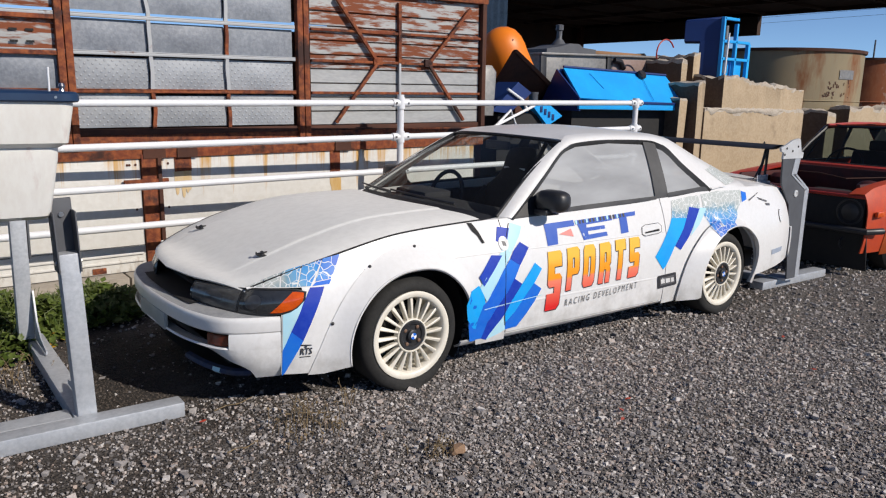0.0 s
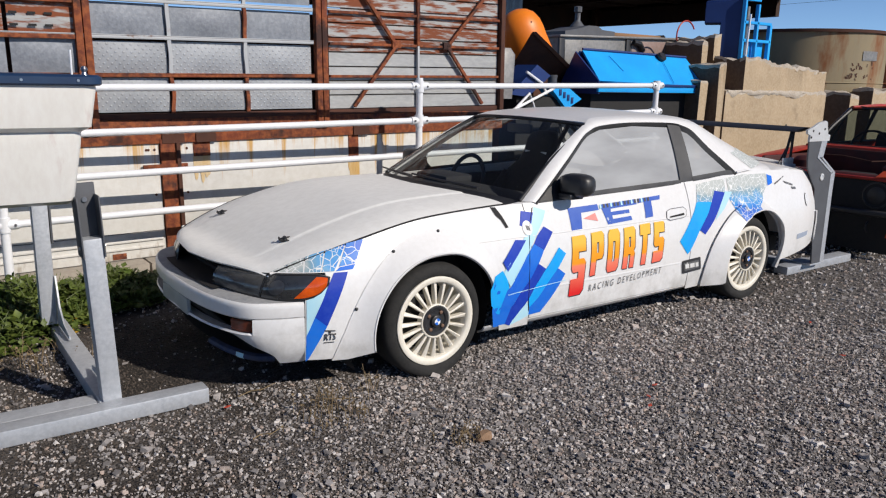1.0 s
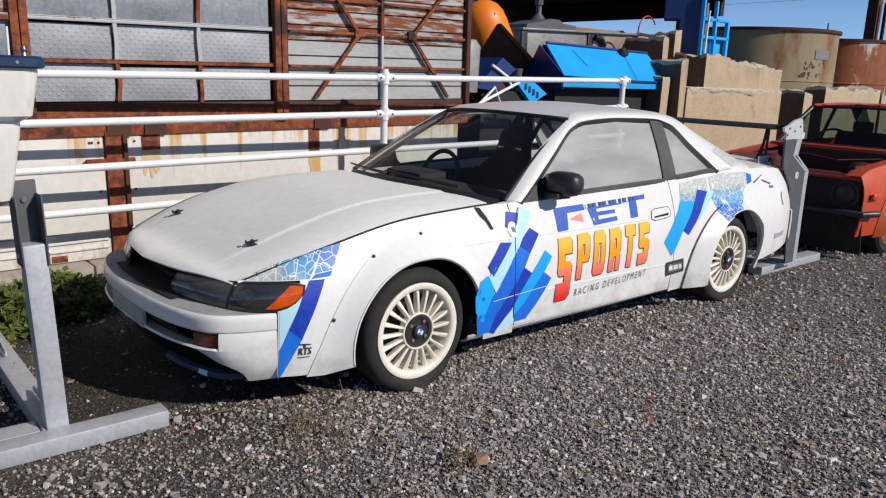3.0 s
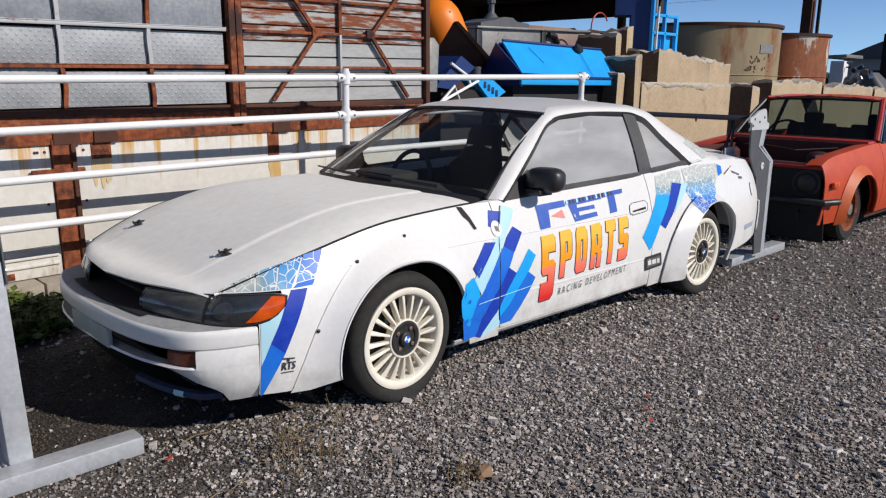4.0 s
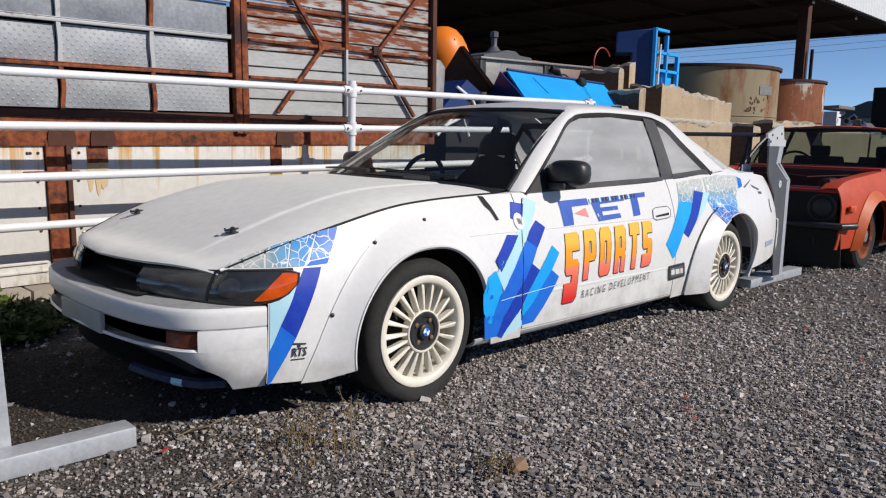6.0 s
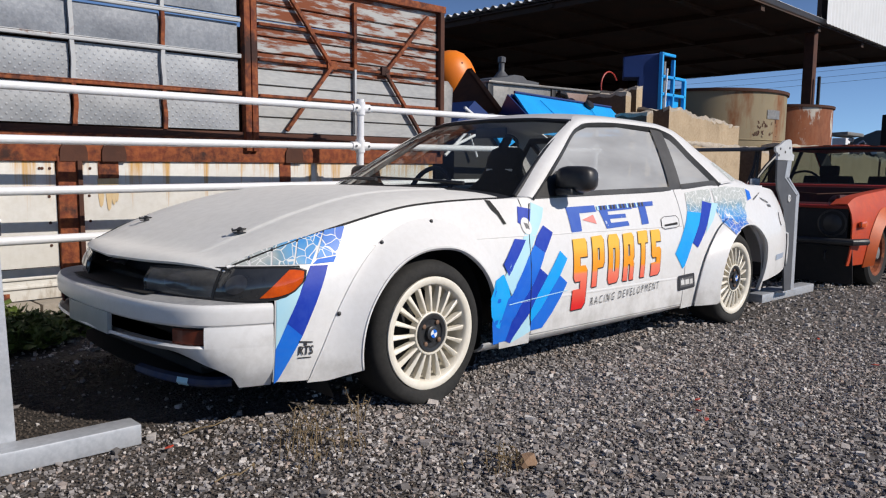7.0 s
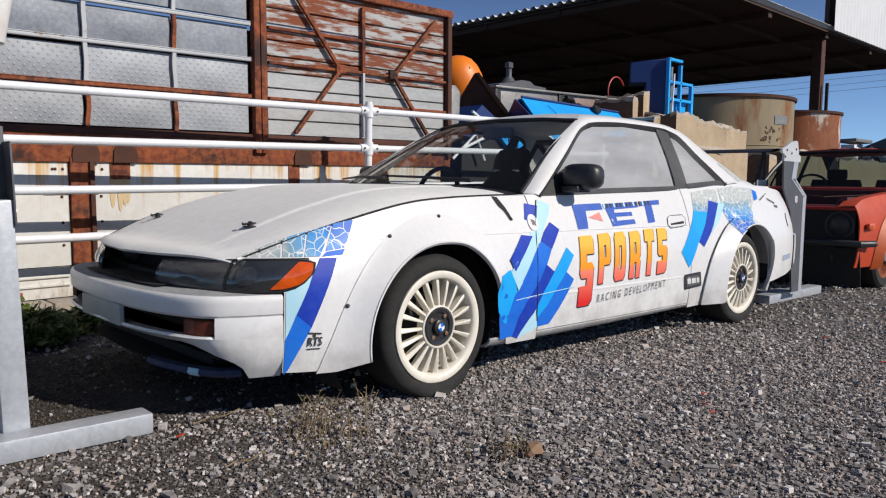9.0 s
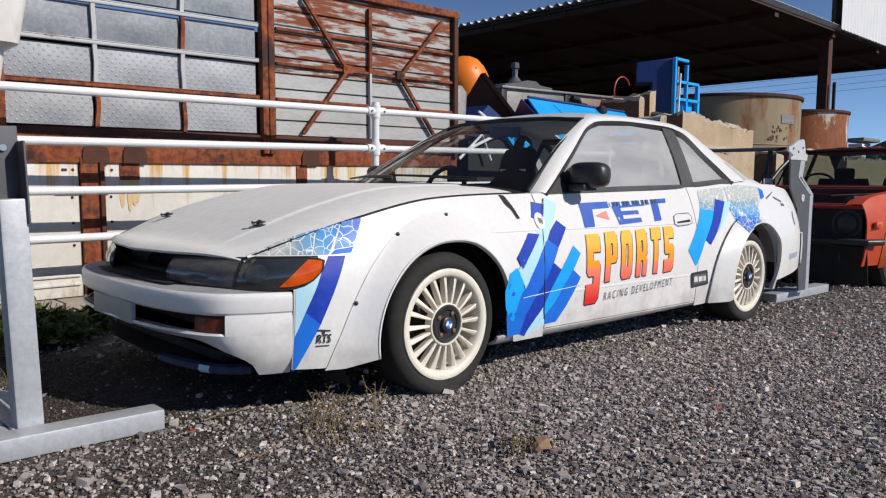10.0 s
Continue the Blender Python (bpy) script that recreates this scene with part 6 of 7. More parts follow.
for y in (-.42, .40):
    part("strut_tower", lathe(bmesh.new(), ((.11, .36), (.10, .70), (.07, .73), (.02, .74)), Matrix.Translation((-.62, y, 0)), 20), SHADED_RED, bay)
# greenhouse
RG = [(-1.22, .655, .815), (-1.62, .545, 1.165), (-2.75, .545, 1.18), (-3.25, .60, .825)]
for s in (1, -1):
    pts = [Vector((x, s * y, z)) for x, y, z in RG]
    part("windscreen_pillar", one_tube([pts[0], pts[0].lerp(pts[1], .5) + Vector((.012, s * .006, .006)), pts[1]], .026 if s > 0 else .018, 8), RED if s > 0 else BLACK, saloon)
    part("pillar_trim", one_tube([pts[0] + Vector((-.015, s * .028, 0)), pts[1] + Vector((-.01, s * .028, 0))], .010, 6), CHROME, saloon)
    part("roof_rail", one_tube([pts[1], pts[1].lerp(pts[2], .5) + Vector((0, 0, .012)), pts[2]], .026, 8), RED, saloon)
    part("rear_pillar", facing(grid((0, 1), (0, 1), lambda u, v: pts[2].lerp(pts[3], u) + Vector((.30 * v * (1 - .2 * u), 0, 0))), R_IN), RED, saloon, thick=.02)
    part("pillar_lining", facing(grid((0, 1), (0, 1), lambda u, v: pts[2].lerp(pts[3], u) + Vector((-.02 + .36 * v * (1 - .2 * u), -s * .03, 0))), R_IN), SEAT, saloon, thick=.006)
    part("door_pillar", one_tube([(-2.18, s * .695, .80), (-2.16, s * .555, 1.17)], .020, 8), BLACK, saloon)
    part("vent_bar", one_tube([(-1.52, s * .69, .81), (-1.60, s * .565, 1.14)], .010, 6), BLACK, saloon)
    for a, b in ((-1.30, -2.15), (-2.2, -2.95)):
        pane = part("side_window", facing(grid((0, 1), (0, 1), lambda u, v: Vector((a + (b - a) * u, s * .69, .81)).lerp(Vector((min(a - .36, a + (b - a) * u) if a > -2 and u == 0 else (a + (b - a) * u), s * .56, 1.16)), v)), R_IN), OLD_GLASS, saloon)
    part("belt_line", one_tube([(-1.25, s * .692, .808), (-3.2, s * .692, .812)], .010, 6), BLACK, saloon)
    part("door_handle", one_box((-2.08, s * .752 - .012, .68), (-1.94, s * .752 + .012, .705), bevel=.005), CHROME, saloon)
part("roof", facing(grid(steps(0, 1, 14), steps(-1, 1, 14), lambda t, u: (-1.60 - 1.18 * t - .04 * (1 - u * u) * (1 - 2 * t), u * .55, 1.172 + .045 * (1 - u * u) * (.4 + .6 * math.sin(math.pi * min(t + .15, 1))) + .006 * noise.noise((t * 9, u * 9, 3)))), R_IN), RED_ORANGE, saloon, "faded red roof with flaking front edge", thick=.015)
for k, y in enumerate((-.43, -.12, .05, .31, .44)):
    part("torn_flake", one_box((-.02, -.03, 0), (.02, .03 + .01 * (k % 2), .006), Matrix.Translation((-1.63 - .012 * (k % 3), y, 1.20 - .03 * (y / .55) ** 2)) @ Matrix.Rotation(.1 * (k % 3 - 1), 4, "X"), .002), DARK_RUST, saloon)
pane = part("windscreen", facing(grid(steps(-1, 1, 10), steps(0, 1, 6), lambda u, v: (-1.19 - .41 * v - .03 * u * u + .015 * math.sin(v * 3.14), u * (.65 - .11 * v), .82 + .345 * v)), R_IN), OLD_GLASS, saloon, "dusty saloon windscreen")
part("screen_seal", one_tube([(-1.22, -.65, .82), (-1.19, 0, .822), (-1.22, .65, .82), (-1.63, .54, 1.165), (-1.60, 0, 1.175), (-1.63, -.54, 1.165)], .014, 6, True), BLACK, saloon)
pane = part("rear_window", facing(grid((-1, 1), (0, 1), lambda u, v: (-3.22 + .42 * v, u * (.58 - .06 * v), .83 + .33 * v)), R_IN), OLD_GLASS, saloon)
part("boot", facing(grid(steps(-4.05, -3.2, 6), steps(-1, 1, 6), lambda x, u: (x, u * R_EDGE(x), R_TOP(x) + .02 * (1 - u * u))), R_IN), RED, saloon, thick=.01)
part("tail_panel", one_box((-4.08, -.62, .22), (-4.04, .62, .74), bevel=.01), RED, saloon)
part("floor_pan", one_box((-4.0, -.6, .18), (-.1, .6, .26), bevel=.01), DARK, saloon)
part("dashboard", one_box((-1.55, -.60, .60), (-1.28, .60, .80), bevel=.03), SEAT, saloon)
for y in (.32, -.32):
    part("front_seat", slab(bmesh.new(), [(-1.9, .30), (-1.75, .42), (-2.12, .44), (-2.23, .87), (-2.26, .91), (-2.33, .91), (-2.38, .86), (-2.38, .30)], .46, Matrix.Translation((0, y - .23, 0))), SEAT, saloon, "dark bucket seat")
    part("headrest", one_box((-2.36, y - .10, .905), (-2.29, y + .10, 1.02), bevel=.03), SEAT, saloon)
part("rear_bench", slab(bmesh.new(), [(-2.6, .30), (-2.6, .46), (-2.98, .46), (-3.10, .84), (-3.25, .82), (-3.25, .30)], 1.12, Matrix.Translation((0, -.56, 0))), SEAT, saloon)
part("steering_wheel", one_tube([(-1.62 - .06 * math.sin(a), -.33 + .18 * math.cos(a), .80 + .15 * math.sin(a)) for a in (2 * math.pi * k / 28 for k in range(28))], .012, 8, True), BLACK, saloon)
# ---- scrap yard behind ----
# Browner, darker copy of the concrete; the shade of +x faces is in it.
BROWN_SHADE = material("brown_shade_concrete", (.13, .085, .055), .9, second=(.085, .055, .036), scale=3.0, amount=.8, fine=(.19, .13, .09), fine_scale=30, fine_amount=.4, bump=.5, bump_scale=46)


def broken_block(name, x0, x1, y0, y1, z0, z1, label, seed, rough=.05, mat=None, fall=0.0):
    """A concrete block with a broken, ragged top edge."""
    r = random.Random(seed)
    nx, ny = max(int(abs(x1 - x0) / .055), 3), max(int(abs(y1 - y0) / .08), 3)
    bm = bmesh.new()
    xs, ys = steps(x0, x1, nx), steps(y0, y1, ny)

    def top(x, y):
        n = noise.noise((x * 3.1 + seed, y * 3.1, seed)) + .7 * noise.noise((x * 9 + seed, y * 9, 2.0))
        return z1 - fall * (x - x0) / (x1 - x0) + rough * n + r.uniform(-.012, .012)
    up = [[bm.verts.new((x + (r.uniform(-.01, .01) if 0 < i < nx else 0), y, top(x, y))) for y in ys] for i, x in enumerate(xs)]
    for i in range(nx):
        for j in range(ny):
            bm.faces.new((up[i][j], up[i + 1][j], up[i + 1][j + 1], up[i][j + 1]))
    ring = [(i, 0) for i in range(nx)] + [(nx, j) for j in range(ny)] + [(i, ny) for i in range(nx, 0, -1)] + [(0, j) for j in range(ny, 0, -1)]
    rows = [[up[i][j] for i, j in ring]]
    edge = [up[i][j].co.z - .02 - .07 * abs(noise.noise((xs[i] * 4 + seed, ys[j] * 4, 5.0))) for i, j in ring]
    rows.append([bm.verts.new((xs[i] + r.uniform(-.012, .012), ys[j] + r.uniform(-.012, .012), z)) for (i, j), z in zip(ring, edge)])
    for drop in (.35, 1.0):
        rows.append([bm.verts.new((xs[i] + r.uniform(-.004, .004), ys[j] + r.uniform(-.004, .004), z0 + (z1 - z0) * (1 - drop))) for i, j in ring])
    for a, b in zip(rows, rows[1:]):
        for k in range(len(ring)):
            bm.faces.new((a[k], b[k], b[(k + 1) % len(ring)], a[(k + 1) % len(ring)]))
    bm.faces.new(rows[-1])
    bm.faces.index_update()
    for f in list(bm.faces)[:nx * ny + len(ring)]:
        f.material_index = 1
    bmesh.ops.recalc_face_normals(bm, faces=bm.faces)
    bm.normal_update()
    # Faces turned to +x take the brown shade colour.
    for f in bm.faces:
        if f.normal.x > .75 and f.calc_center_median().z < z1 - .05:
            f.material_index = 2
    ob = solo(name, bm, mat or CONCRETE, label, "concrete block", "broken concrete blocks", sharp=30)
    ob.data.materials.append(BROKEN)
    ob.data.materials.append(BROWN_SHADE)
    return ob


broken_block("concrete_block", -5.95, -8.15, -1.88, -2.35, 0, 1.30, "broad tan concrete block with a broken top edge", 1)
broken_block("concrete_block", -6.30, -8.12, -1.90, -2.33, 1.30, 1.70, "tan concrete block stacked on a broader block", 2, fall=.14)
broken_block("concrete_block", -5.80, -5.91, -1.885, -2.65, 0, 1.60, "upright concrete slab in shade beside the blue hopper", 3, .03)
broken_block("concrete_block", -6.10, -6.18, -2.36, -3.0, 0, 1.88, "tall upright concrete slab with a broken top", 4)
broken_block("concrete_block", -6.32, -6.44, -2.36, -3.0, 0, 1.95, "second tall upright concrete slab beside another", 14)
broken_block("concrete_block", -5.62, -5.74, -2.00, -2.40, 0, 1.42, "narrow upright concrete slab behind the hopper", 5, .02)
broken_block("concrete_block", -8.62, -8.85, -1.80, -2.45, 0, 1.30, "upright concrete slab in shade behind the red car", 6)
broken_block("concrete_block", -9.05, -10.9, -1.72, -2.0, 0, 1.36, "tan concrete wall block with a ragged top", 7, .06)
broken_block("concrete_block", -10.95, -13.2, -1.70, -2.0, 0, 1.30, "tan concrete wall block behind the red car", 8, .08)
broken_block("concrete_block", -13.3, -16.5, -1.70, -2.0, 0, 1.24, "far tan concrete wall block with a ragged top", 9, .08)

joint = bpy.data.objects["concrete_block"]
part("broken_patch", facing(grid(steps(-5.97, -7.60, 46), steps(0, 1, 4), lambda x, v: (x, -1.876 + .010 * math.sin(v * 3.1) + .006 * noise.noise((x * 20, v * 5, 1)), 1.315 + .02 * noise.noise((x * 9, 0, 3)) - v * max(.05 + .05 * noise.noise((x * 6, 2, 7)) + .07 * max(-x - 6.9, 0) * (1 if x > -7.5 else .2), .012))), (-7, -3, 1.2)), BROKEN, joint)
part("lifting_hole", lathe(bmesh.new(), ((.03, 0), (.028, .004), (.001, .004)), Matrix.Translation((-7.271, -1.880, .865)) @ Matrix.Rotation(-math.pi / 2, 4, "X") @ Matrix.Diagonal((.8, 1.3, 1, 1)), 14), DARK, joint)

TANK = material("stained_tan_tank_paint", (.31, .24, .135), .7, second=(.19, .165, .10), scale=1.8, amount=.8, fine=(.26, .21, .13), fine_scale=14, fine_amount=.5, third=(.20, .075, .025), third_scale=2.6, third_edge=(.50, .64), stretch=(1, 1, .3), bump=.1)
TANK_RUST = material("rusted_tank_steel", (.30, .085, .025), .8, second=(.13, .04, .018), scale=2.5, amount=.8, fine=(.32, .13, .06), fine_scale=16, fine_amount=.4, third=(.50, .46, .40), third_scale=3.4, third_edge=(.57, .62), stretch=(1, 1, .45), bump=.2)


def tank(x, y, r, h, mat, label):
    base = thing("steel_tank", label, "tank", (x, y, 0), "old steel tanks")
    part("shell", lathe(bmesh.new(), ((r, 0), (r, h * .33), (r + .012, h * .335), (r, h * .34), (r, h * .66), (r + .012, h * .665), (r, h * .67), (r, h), (r - .03, h), (r - .03, .05), (.01, .05)), sides=72), mat, base)
    part("rim", lathe(bmesh.new(), ((r - .035, h - .03), (r + .03, h - .03), (r + .035, h + .012), (r - .035, h + .012)), sides=72, close=True), DARK_RUST, base)
    return base


t1 = tank(-9.65, -3.17, 1.16, 2.16, TANK, "large open tan steel tank, stained and rusting")
part("maker_plate", grid(steps(1.28, 1.54, 6), (1.75, 1.88), lambda a, z: (1.168 * math.cos(a), 1.168 * math.sin(a), z)), GREY_SHEET, t1)
rng = random.Random(31)
for k in range(26):
    a, z, tall = 1.07 + rng.uniform(0, .40), 1.47 + rng.uniform(0, .22), rng.uniform(.012, .06)
    wide, lean = rng.uniform(.006, .02), rng.uniform(-.02, .02)
    part("worn_mark", grid((a, a + wide), (0, .5, 1), lambda q, w: (1.164 * math.cos(q + lean * w), 1.164 * math.sin(q + lean * w), z + tall * w)), DARK_RUST, t1)
tank(-12.65, -3.28, .90, 2.18, TANK_RUST, "smaller rust-red steel tank with peeling paint")

# blue hopper
hopper = thing("blue_hopper", "bright blue sheet-metal hopper with a sloping lid", "machine")
A, B, C, D = Vector((-4.12, -2.42, 1.70)), Vector((-5.86, -2.42, 1.672)), Vector((-5.86, -2.08, 1.35)), Vector((-4.05, -2.08, 1.385))
bm = grid(steps(0, 1, 8), steps(0, 1, 4), lambda u, v: A.lerp(B, u).lerp(D.lerp(C, u), v))
part("lid", facing(bm, (-5, -3, 0)), BLUE, hopper, "bright blue sloping lid", thick=.02)
part("lid_seam", one_tube([A.lerp(B, .72).lerp(D.lerp(C, .66), v) + Vector((0, .012, .008)) for v in (.02, .98)], .004, 6), BLUE, hopper)
part("lid_dent", one_tube([A.lerp(B, .2) + Vector((0, .06, -.04)), A.lerp(B, .24) + Vector((0, .22, -.20))], .004, 6), BLUE, hopper)
part("lid_hinge", one_tube([A + Vector((0, 0, .012)), B + Vector((0, 0, .012))], .014, 8), DEEP_BLUE, hopper)
part("front_lip", one_box((-5.90, -2.09, 1.27), (-4.02, -2.06, 1.345), bevel=.006), BLUE, hopper)
part("lip_rail", one_box((-5.90, -2.06, 1.335), (-4.02, -2.045, 1.36), bevel=.004), DEEP_BLUE, hopper)
# Body is coloured near-black where the lid's shade falls.
part("body", one_box((-5.80, -2.80, .0), (-4.06, -2.20, 1.30), bevel=.01), DARK, hopper, "hopper body coloured near-black as shade")
# End cheek takes the darker blue to stand for its shaded side.
part("side_cheek", slab(bmesh.new(), [(-.005, 1.25), (.62, 1.25), (.36, 1.685), (0, 1.385)], .02, Matrix.Translation((-4.06, -2.085, 0)) @ Matrix.Rotation(-math.pi / 2, 4, "Z")), DEEP_BLUE, hopper)
part("back_slope", facing(grid((-5.84, -4.08), (0, 1), lambda x, v: (x, -2.43 - .28 * v, 1.69 - .43 * v)), (-5, -2.2, .5)), DEEP_BLUE, hopper, thick=.01)
part("lid_knob", lathe(bmesh.new(), ((.05, -.02), (.06, .03), (.045, .05), (.001, .05)), Matrix.Translation((-5.35, -2.38, 1.655)) @ Matrix.Rotation(-.8, 4, "X"), 18), BLACK, hopper)

TRAY = material("weathered_brown_board", (.30, .15, .07), .85, second=(.15, .085, .045), scale=5, amount=.8, fine=(.30, .19, .11), fine_scale=40, fine_amount=.4, stretch=(.3, 1, 3))
grey = thing("grey_sheet_bin", "long grey sheet-steel bin with a dark rim", "bin")
part("bin_body", stacked(((-6.5, -4.35, -3.9, -2.95, 0, .05), (-6.52, -4.33, -3.92, -2.93, 1.86, .05))), GREY_SHEET, grey)
part("bin_rim", one_box((-6.56, -3.96, 1.86), (-4.29, -2.89, 1.885), bevel=.008), GREY_SHEET, grey)
for x in (-4.34, -5.45, -6.44):
    part("bin_rib", one_box((x - .04, -2.945, .0), (x + .04, -2.91, 1.86), bevel=.006), BLACK, grey)
part("bin_latch", one_tube([(-5.7, -2.9, 1.72), (-5.62, -2.88, 1.80), (-5.50, -2.88, 1.82)], .03, 8), BLACK, grey)
PINK_SHEET = material("dull_pinkish_sheet", (.30, .20, .17), .45, .3, second=(.22, .17, .15), scale=3, amount=.8, fine=(.36, .30, .27), fine_scale=30, fine_amount=.3)
part("bin_window", one_box((-6.38, -2.955, 1.44), (-5.52, -2.925, 1.83), bevel=.006), PINK_SHEET, grey)
part("bin_window", one_box((-5.38, -2.955, 1.44), (-4.40, -2.925, 1.83), bevel=.006), GREY_SHEET, grey)
hinge = Vector((-4.33, -2.93, 0))
grey.matrix_world = Matrix.Translation(hinge) @ Matrix.Rotation(.028, 4, "Y") @ Matrix.Translation(-hinge)
gear = thing("machine_head", "dark grey machine head with a capped stub", "machine", (-5.0, -3.4, 1.90))
part("plinth", slab(bmesh.new(), [(-.40, 0), (.44, 0), (.44, .05), (.20, .09), (.05, .13), (-.10, .13), (-.18, .09), (-.40, .08)], .5, Matrix.Translation((0, -.25, 0))), DULL, gear)
part("stub", lathe(bmesh.new(), ((.10, .12), (.06, .17), (.035, .20), (.034, .29), (.05, .30), (.048, .36), (.02, .37)), sides=9), DULL, gear)
crate = thing("timber_tray", "open brown timber tray lying on the grey bin", "tray")
for lo, hi in (((-6.55, -3.32, 1.93), (-5.25, -3.30, 1.985)), ((-6.55, -3.88, 1.93), (-5.25, -3.86, 2.02)), ((-6.55, -3.86, 1.93), (-6.53, -3.32, 2.0)), ((-5.27, -3.86, 1.92), (-5.25, -3.32, 2.0)), ((-6.53, -3.86, 1.925), (-5.27, -3.32, 1.94))):
    part("tray_board", one_box(lo, hi, bevel=.004), TRAY, crate)

drum = thing("orange_drum", "orange painted domed drum lying tilted", "drum")
m = Matrix.Translation((-3.74, -2.85, 1.62)) @ Matrix.Rotation(radians(25), 4, "Y")
part("drum_body", lathe(bmesh.new(), ((.27, -.06), (.275, -.02), (.250, .18), (.244, .27), (.226, .36), (.185, .44), (.125, .49), (.06, .515), (.005, .52)), m, 40), SAFETY, drum)
part("drum_hole", lathe(bmesh.new(), ((.045, .0), (.03, .01), (.002, .004)), m @ Matrix.Translation((.03, .185, .39)) @ Matrix.Rotation(.6, 4, "Y") @ Matrix.Rotation(-.7, 4, "X"), 14), DARK_RUST, drum)
part("drum_leg", one_box((-4.05, -3.00, 0), (-3.70, -2.70, 1.42), bevel=.02), DARK_RUST, drum)
chute = thing("rusty_chute", "dark brown folded steel chute leaning on the machines", "chute")
lean_out = Matrix(((1, 0, 0, 0), (0, 1, 1.25, -2.20 - 1.25 * 1.82), (0, 0, 1, 0), (0, 0, 0, 1)))
part("chute_plate", slab(bmesh.new(), [(-3.32, 1.10), (-3.255, 1.60), (-3.19, 1.81), (-4.20, 1.455), (-4.42, 1.10)], .02, lean_out), DARK_RUST, chute)
part("chute_fold", slab(bmesh.new(), [(-3.185, 1.812), (-3.19, 1.832), (-4.215, 1.475), (-4.20, 1.450)], .05, lean_out), DARK_RUST, chute)
part("chute_prop", one_box((-3.72, -3.25, 0), (-3.60, -3.13, 1.16), bevel=.01), DARK_RUST, chute)

rig = thing("blue_press", "deep blue steel press with an open frame", "machine")
def prism(plan, z0, z1):
    bm = bmesh.new()
    low, top = [bm.verts.new((x, y, z0)) for x, y in plan], [bm.verts.new((x, y, z1 + .16 * (-6.66 - x))) for x, y in plan]
    for k in range(len(plan)):
        q = (k + 1) % len(plan)
        bm.faces.new((low[k], low[q], top[q], top[k]))
    bm.faces.new(low[::-1])
    bm.faces.new(top)
    bmesh.ops.recalc_face_normals(bm, faces=bm.faces)
    bmesh.ops.bevel(bm, geom=bm.edges[:], offset=.008, segments=1, affect="EDGES")
    return bm


part("press_head", prism([(-6.66, -2.79), (-6.92, -2.42), (-7.22, -2.62), (-6.96, -3.0)], 2.14, 2.40), DEEP_BLUE, rig)
part("press_body", prism([(-6.77, -2.63), (-6.92, -2.42), (-7.22, -2.62), (-7.07, -2.84)], 1.0, 2.14), DEEP_BLUE, rig)
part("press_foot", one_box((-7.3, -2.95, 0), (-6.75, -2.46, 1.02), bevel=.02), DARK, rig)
for x in (-6.91, -7.20):
    part("frame_post", one_box((x - .018, -2.42, .0), (x + .018, -2.37, 2.45 if x > -7 else 2.38), bevel=.006), BLUE, rig)
part("frame_post", one_box((-7.52, -2.42, .0), (-7.47, -2.37, 2.14), bevel=.006), BLUE, rig)
for z in (2.43, 2.15, 1.93):
    part("frame_bar", one_box((-7.22 if z > 2.2 else -7.5, -2.42, z - .018), (-6.9, -2.37, z + .018), bevel=.006), BLUE, rig)
part("panel", one_box((-7.45, -2.50, 1.70), (-6.95, -2.44, 1.92), bevel=.006), BLUE, rig)
part("ladder_rod", one_tube([(-6.97, -2.36, 1.72), (-7.0, -2.36, 2.25)], .012, 8), RAIL, rig)
part("cylinder", lathe(bmesh.new(), ((.05, 0), (.05, .45), (.03, .46), (.03, .6)), Matrix.Translation((-7.06, -2.45, 1.75)), 16), GREY_SHEET, rig)
part("hose", one_tube([(-5.93 + .17 * math.cos(a), -2.5, 1.93 + .18 * math.sin(a)) for a in steps(-.3, 2.6, 14)], .009, 8), RED, rig)

small = thing("blue_walking_tractor", "small blue and white farm machine with bent tubes", "machine")
part("cover", slab(bmesh.new(), [(-2.78, 1.24), (-3.10, 1.52), (-3.28, 1.42), (-3.0, 1.22)], .3, Matrix.Translation((0, -2.3, 0))), DEEP_BLUE, small)
part("panel", slab(bmesh.new(), [(-3.30, 1.30), (-3.50, 1.33), (-3.72, 1.20), (-3.52, 1.10)], .2, Matrix.Translation((0, -2.2, 0))), BLUE, small)
for k in range(4):
    part("panel_slot", one_box((-.015, 0, -.03), (.015, .006, .03), Matrix.Translation((-3.42 - .055 * k, -1.999, 1.265 - .026 * k)), .002), DEEP_BLUE, small)
part("leg_frame", one_box((-3.5, -2.3, 0), (-2.9, -2.05, 1.22), bevel=.02), DARK, small)
for pts in ([(-2.72, -1.98, 1.02), (-3.0, -1.98, 1.25), (-3.12, -1.98, 1.02)], [(-2.8, -1.97, 1.10), (-3.3, -1.97, 1.30)], [(-2.95, -1.98, 1.45), (-3.15, -1.98, 1.35), (-3.22, -1.98, 1.25)]):
    part("bent_tube", one_tube(pts, .014, 8), RAIL, small)
part("fuel_can", stacked(((-2.80, -2.60, -2.12, -1.98, 1.20, .03), (-2.81, -2.59, -2.13, -1.97, 1.60, .03), (-2.78, -2.64, -2.1, -2.0, 1.66, .03))), GREY_SHEET, small)
part("filler", lathe(bmesh.new(), ((.045, 1.20), (.045, 1.40), (.05, 1.41), (.05, 1.43), (.01, 1.43)), Matrix.Translation((-3.40, -2.1, 0)), 18), DULL, small)

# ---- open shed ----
# Near-black brown: the shed's inner shade is put into the colour.
SHED_DARK = material("shaded_brown_steel", (.040, .026, .020), .9, second=(.075, .036, .022), scale=2, amount=.7)
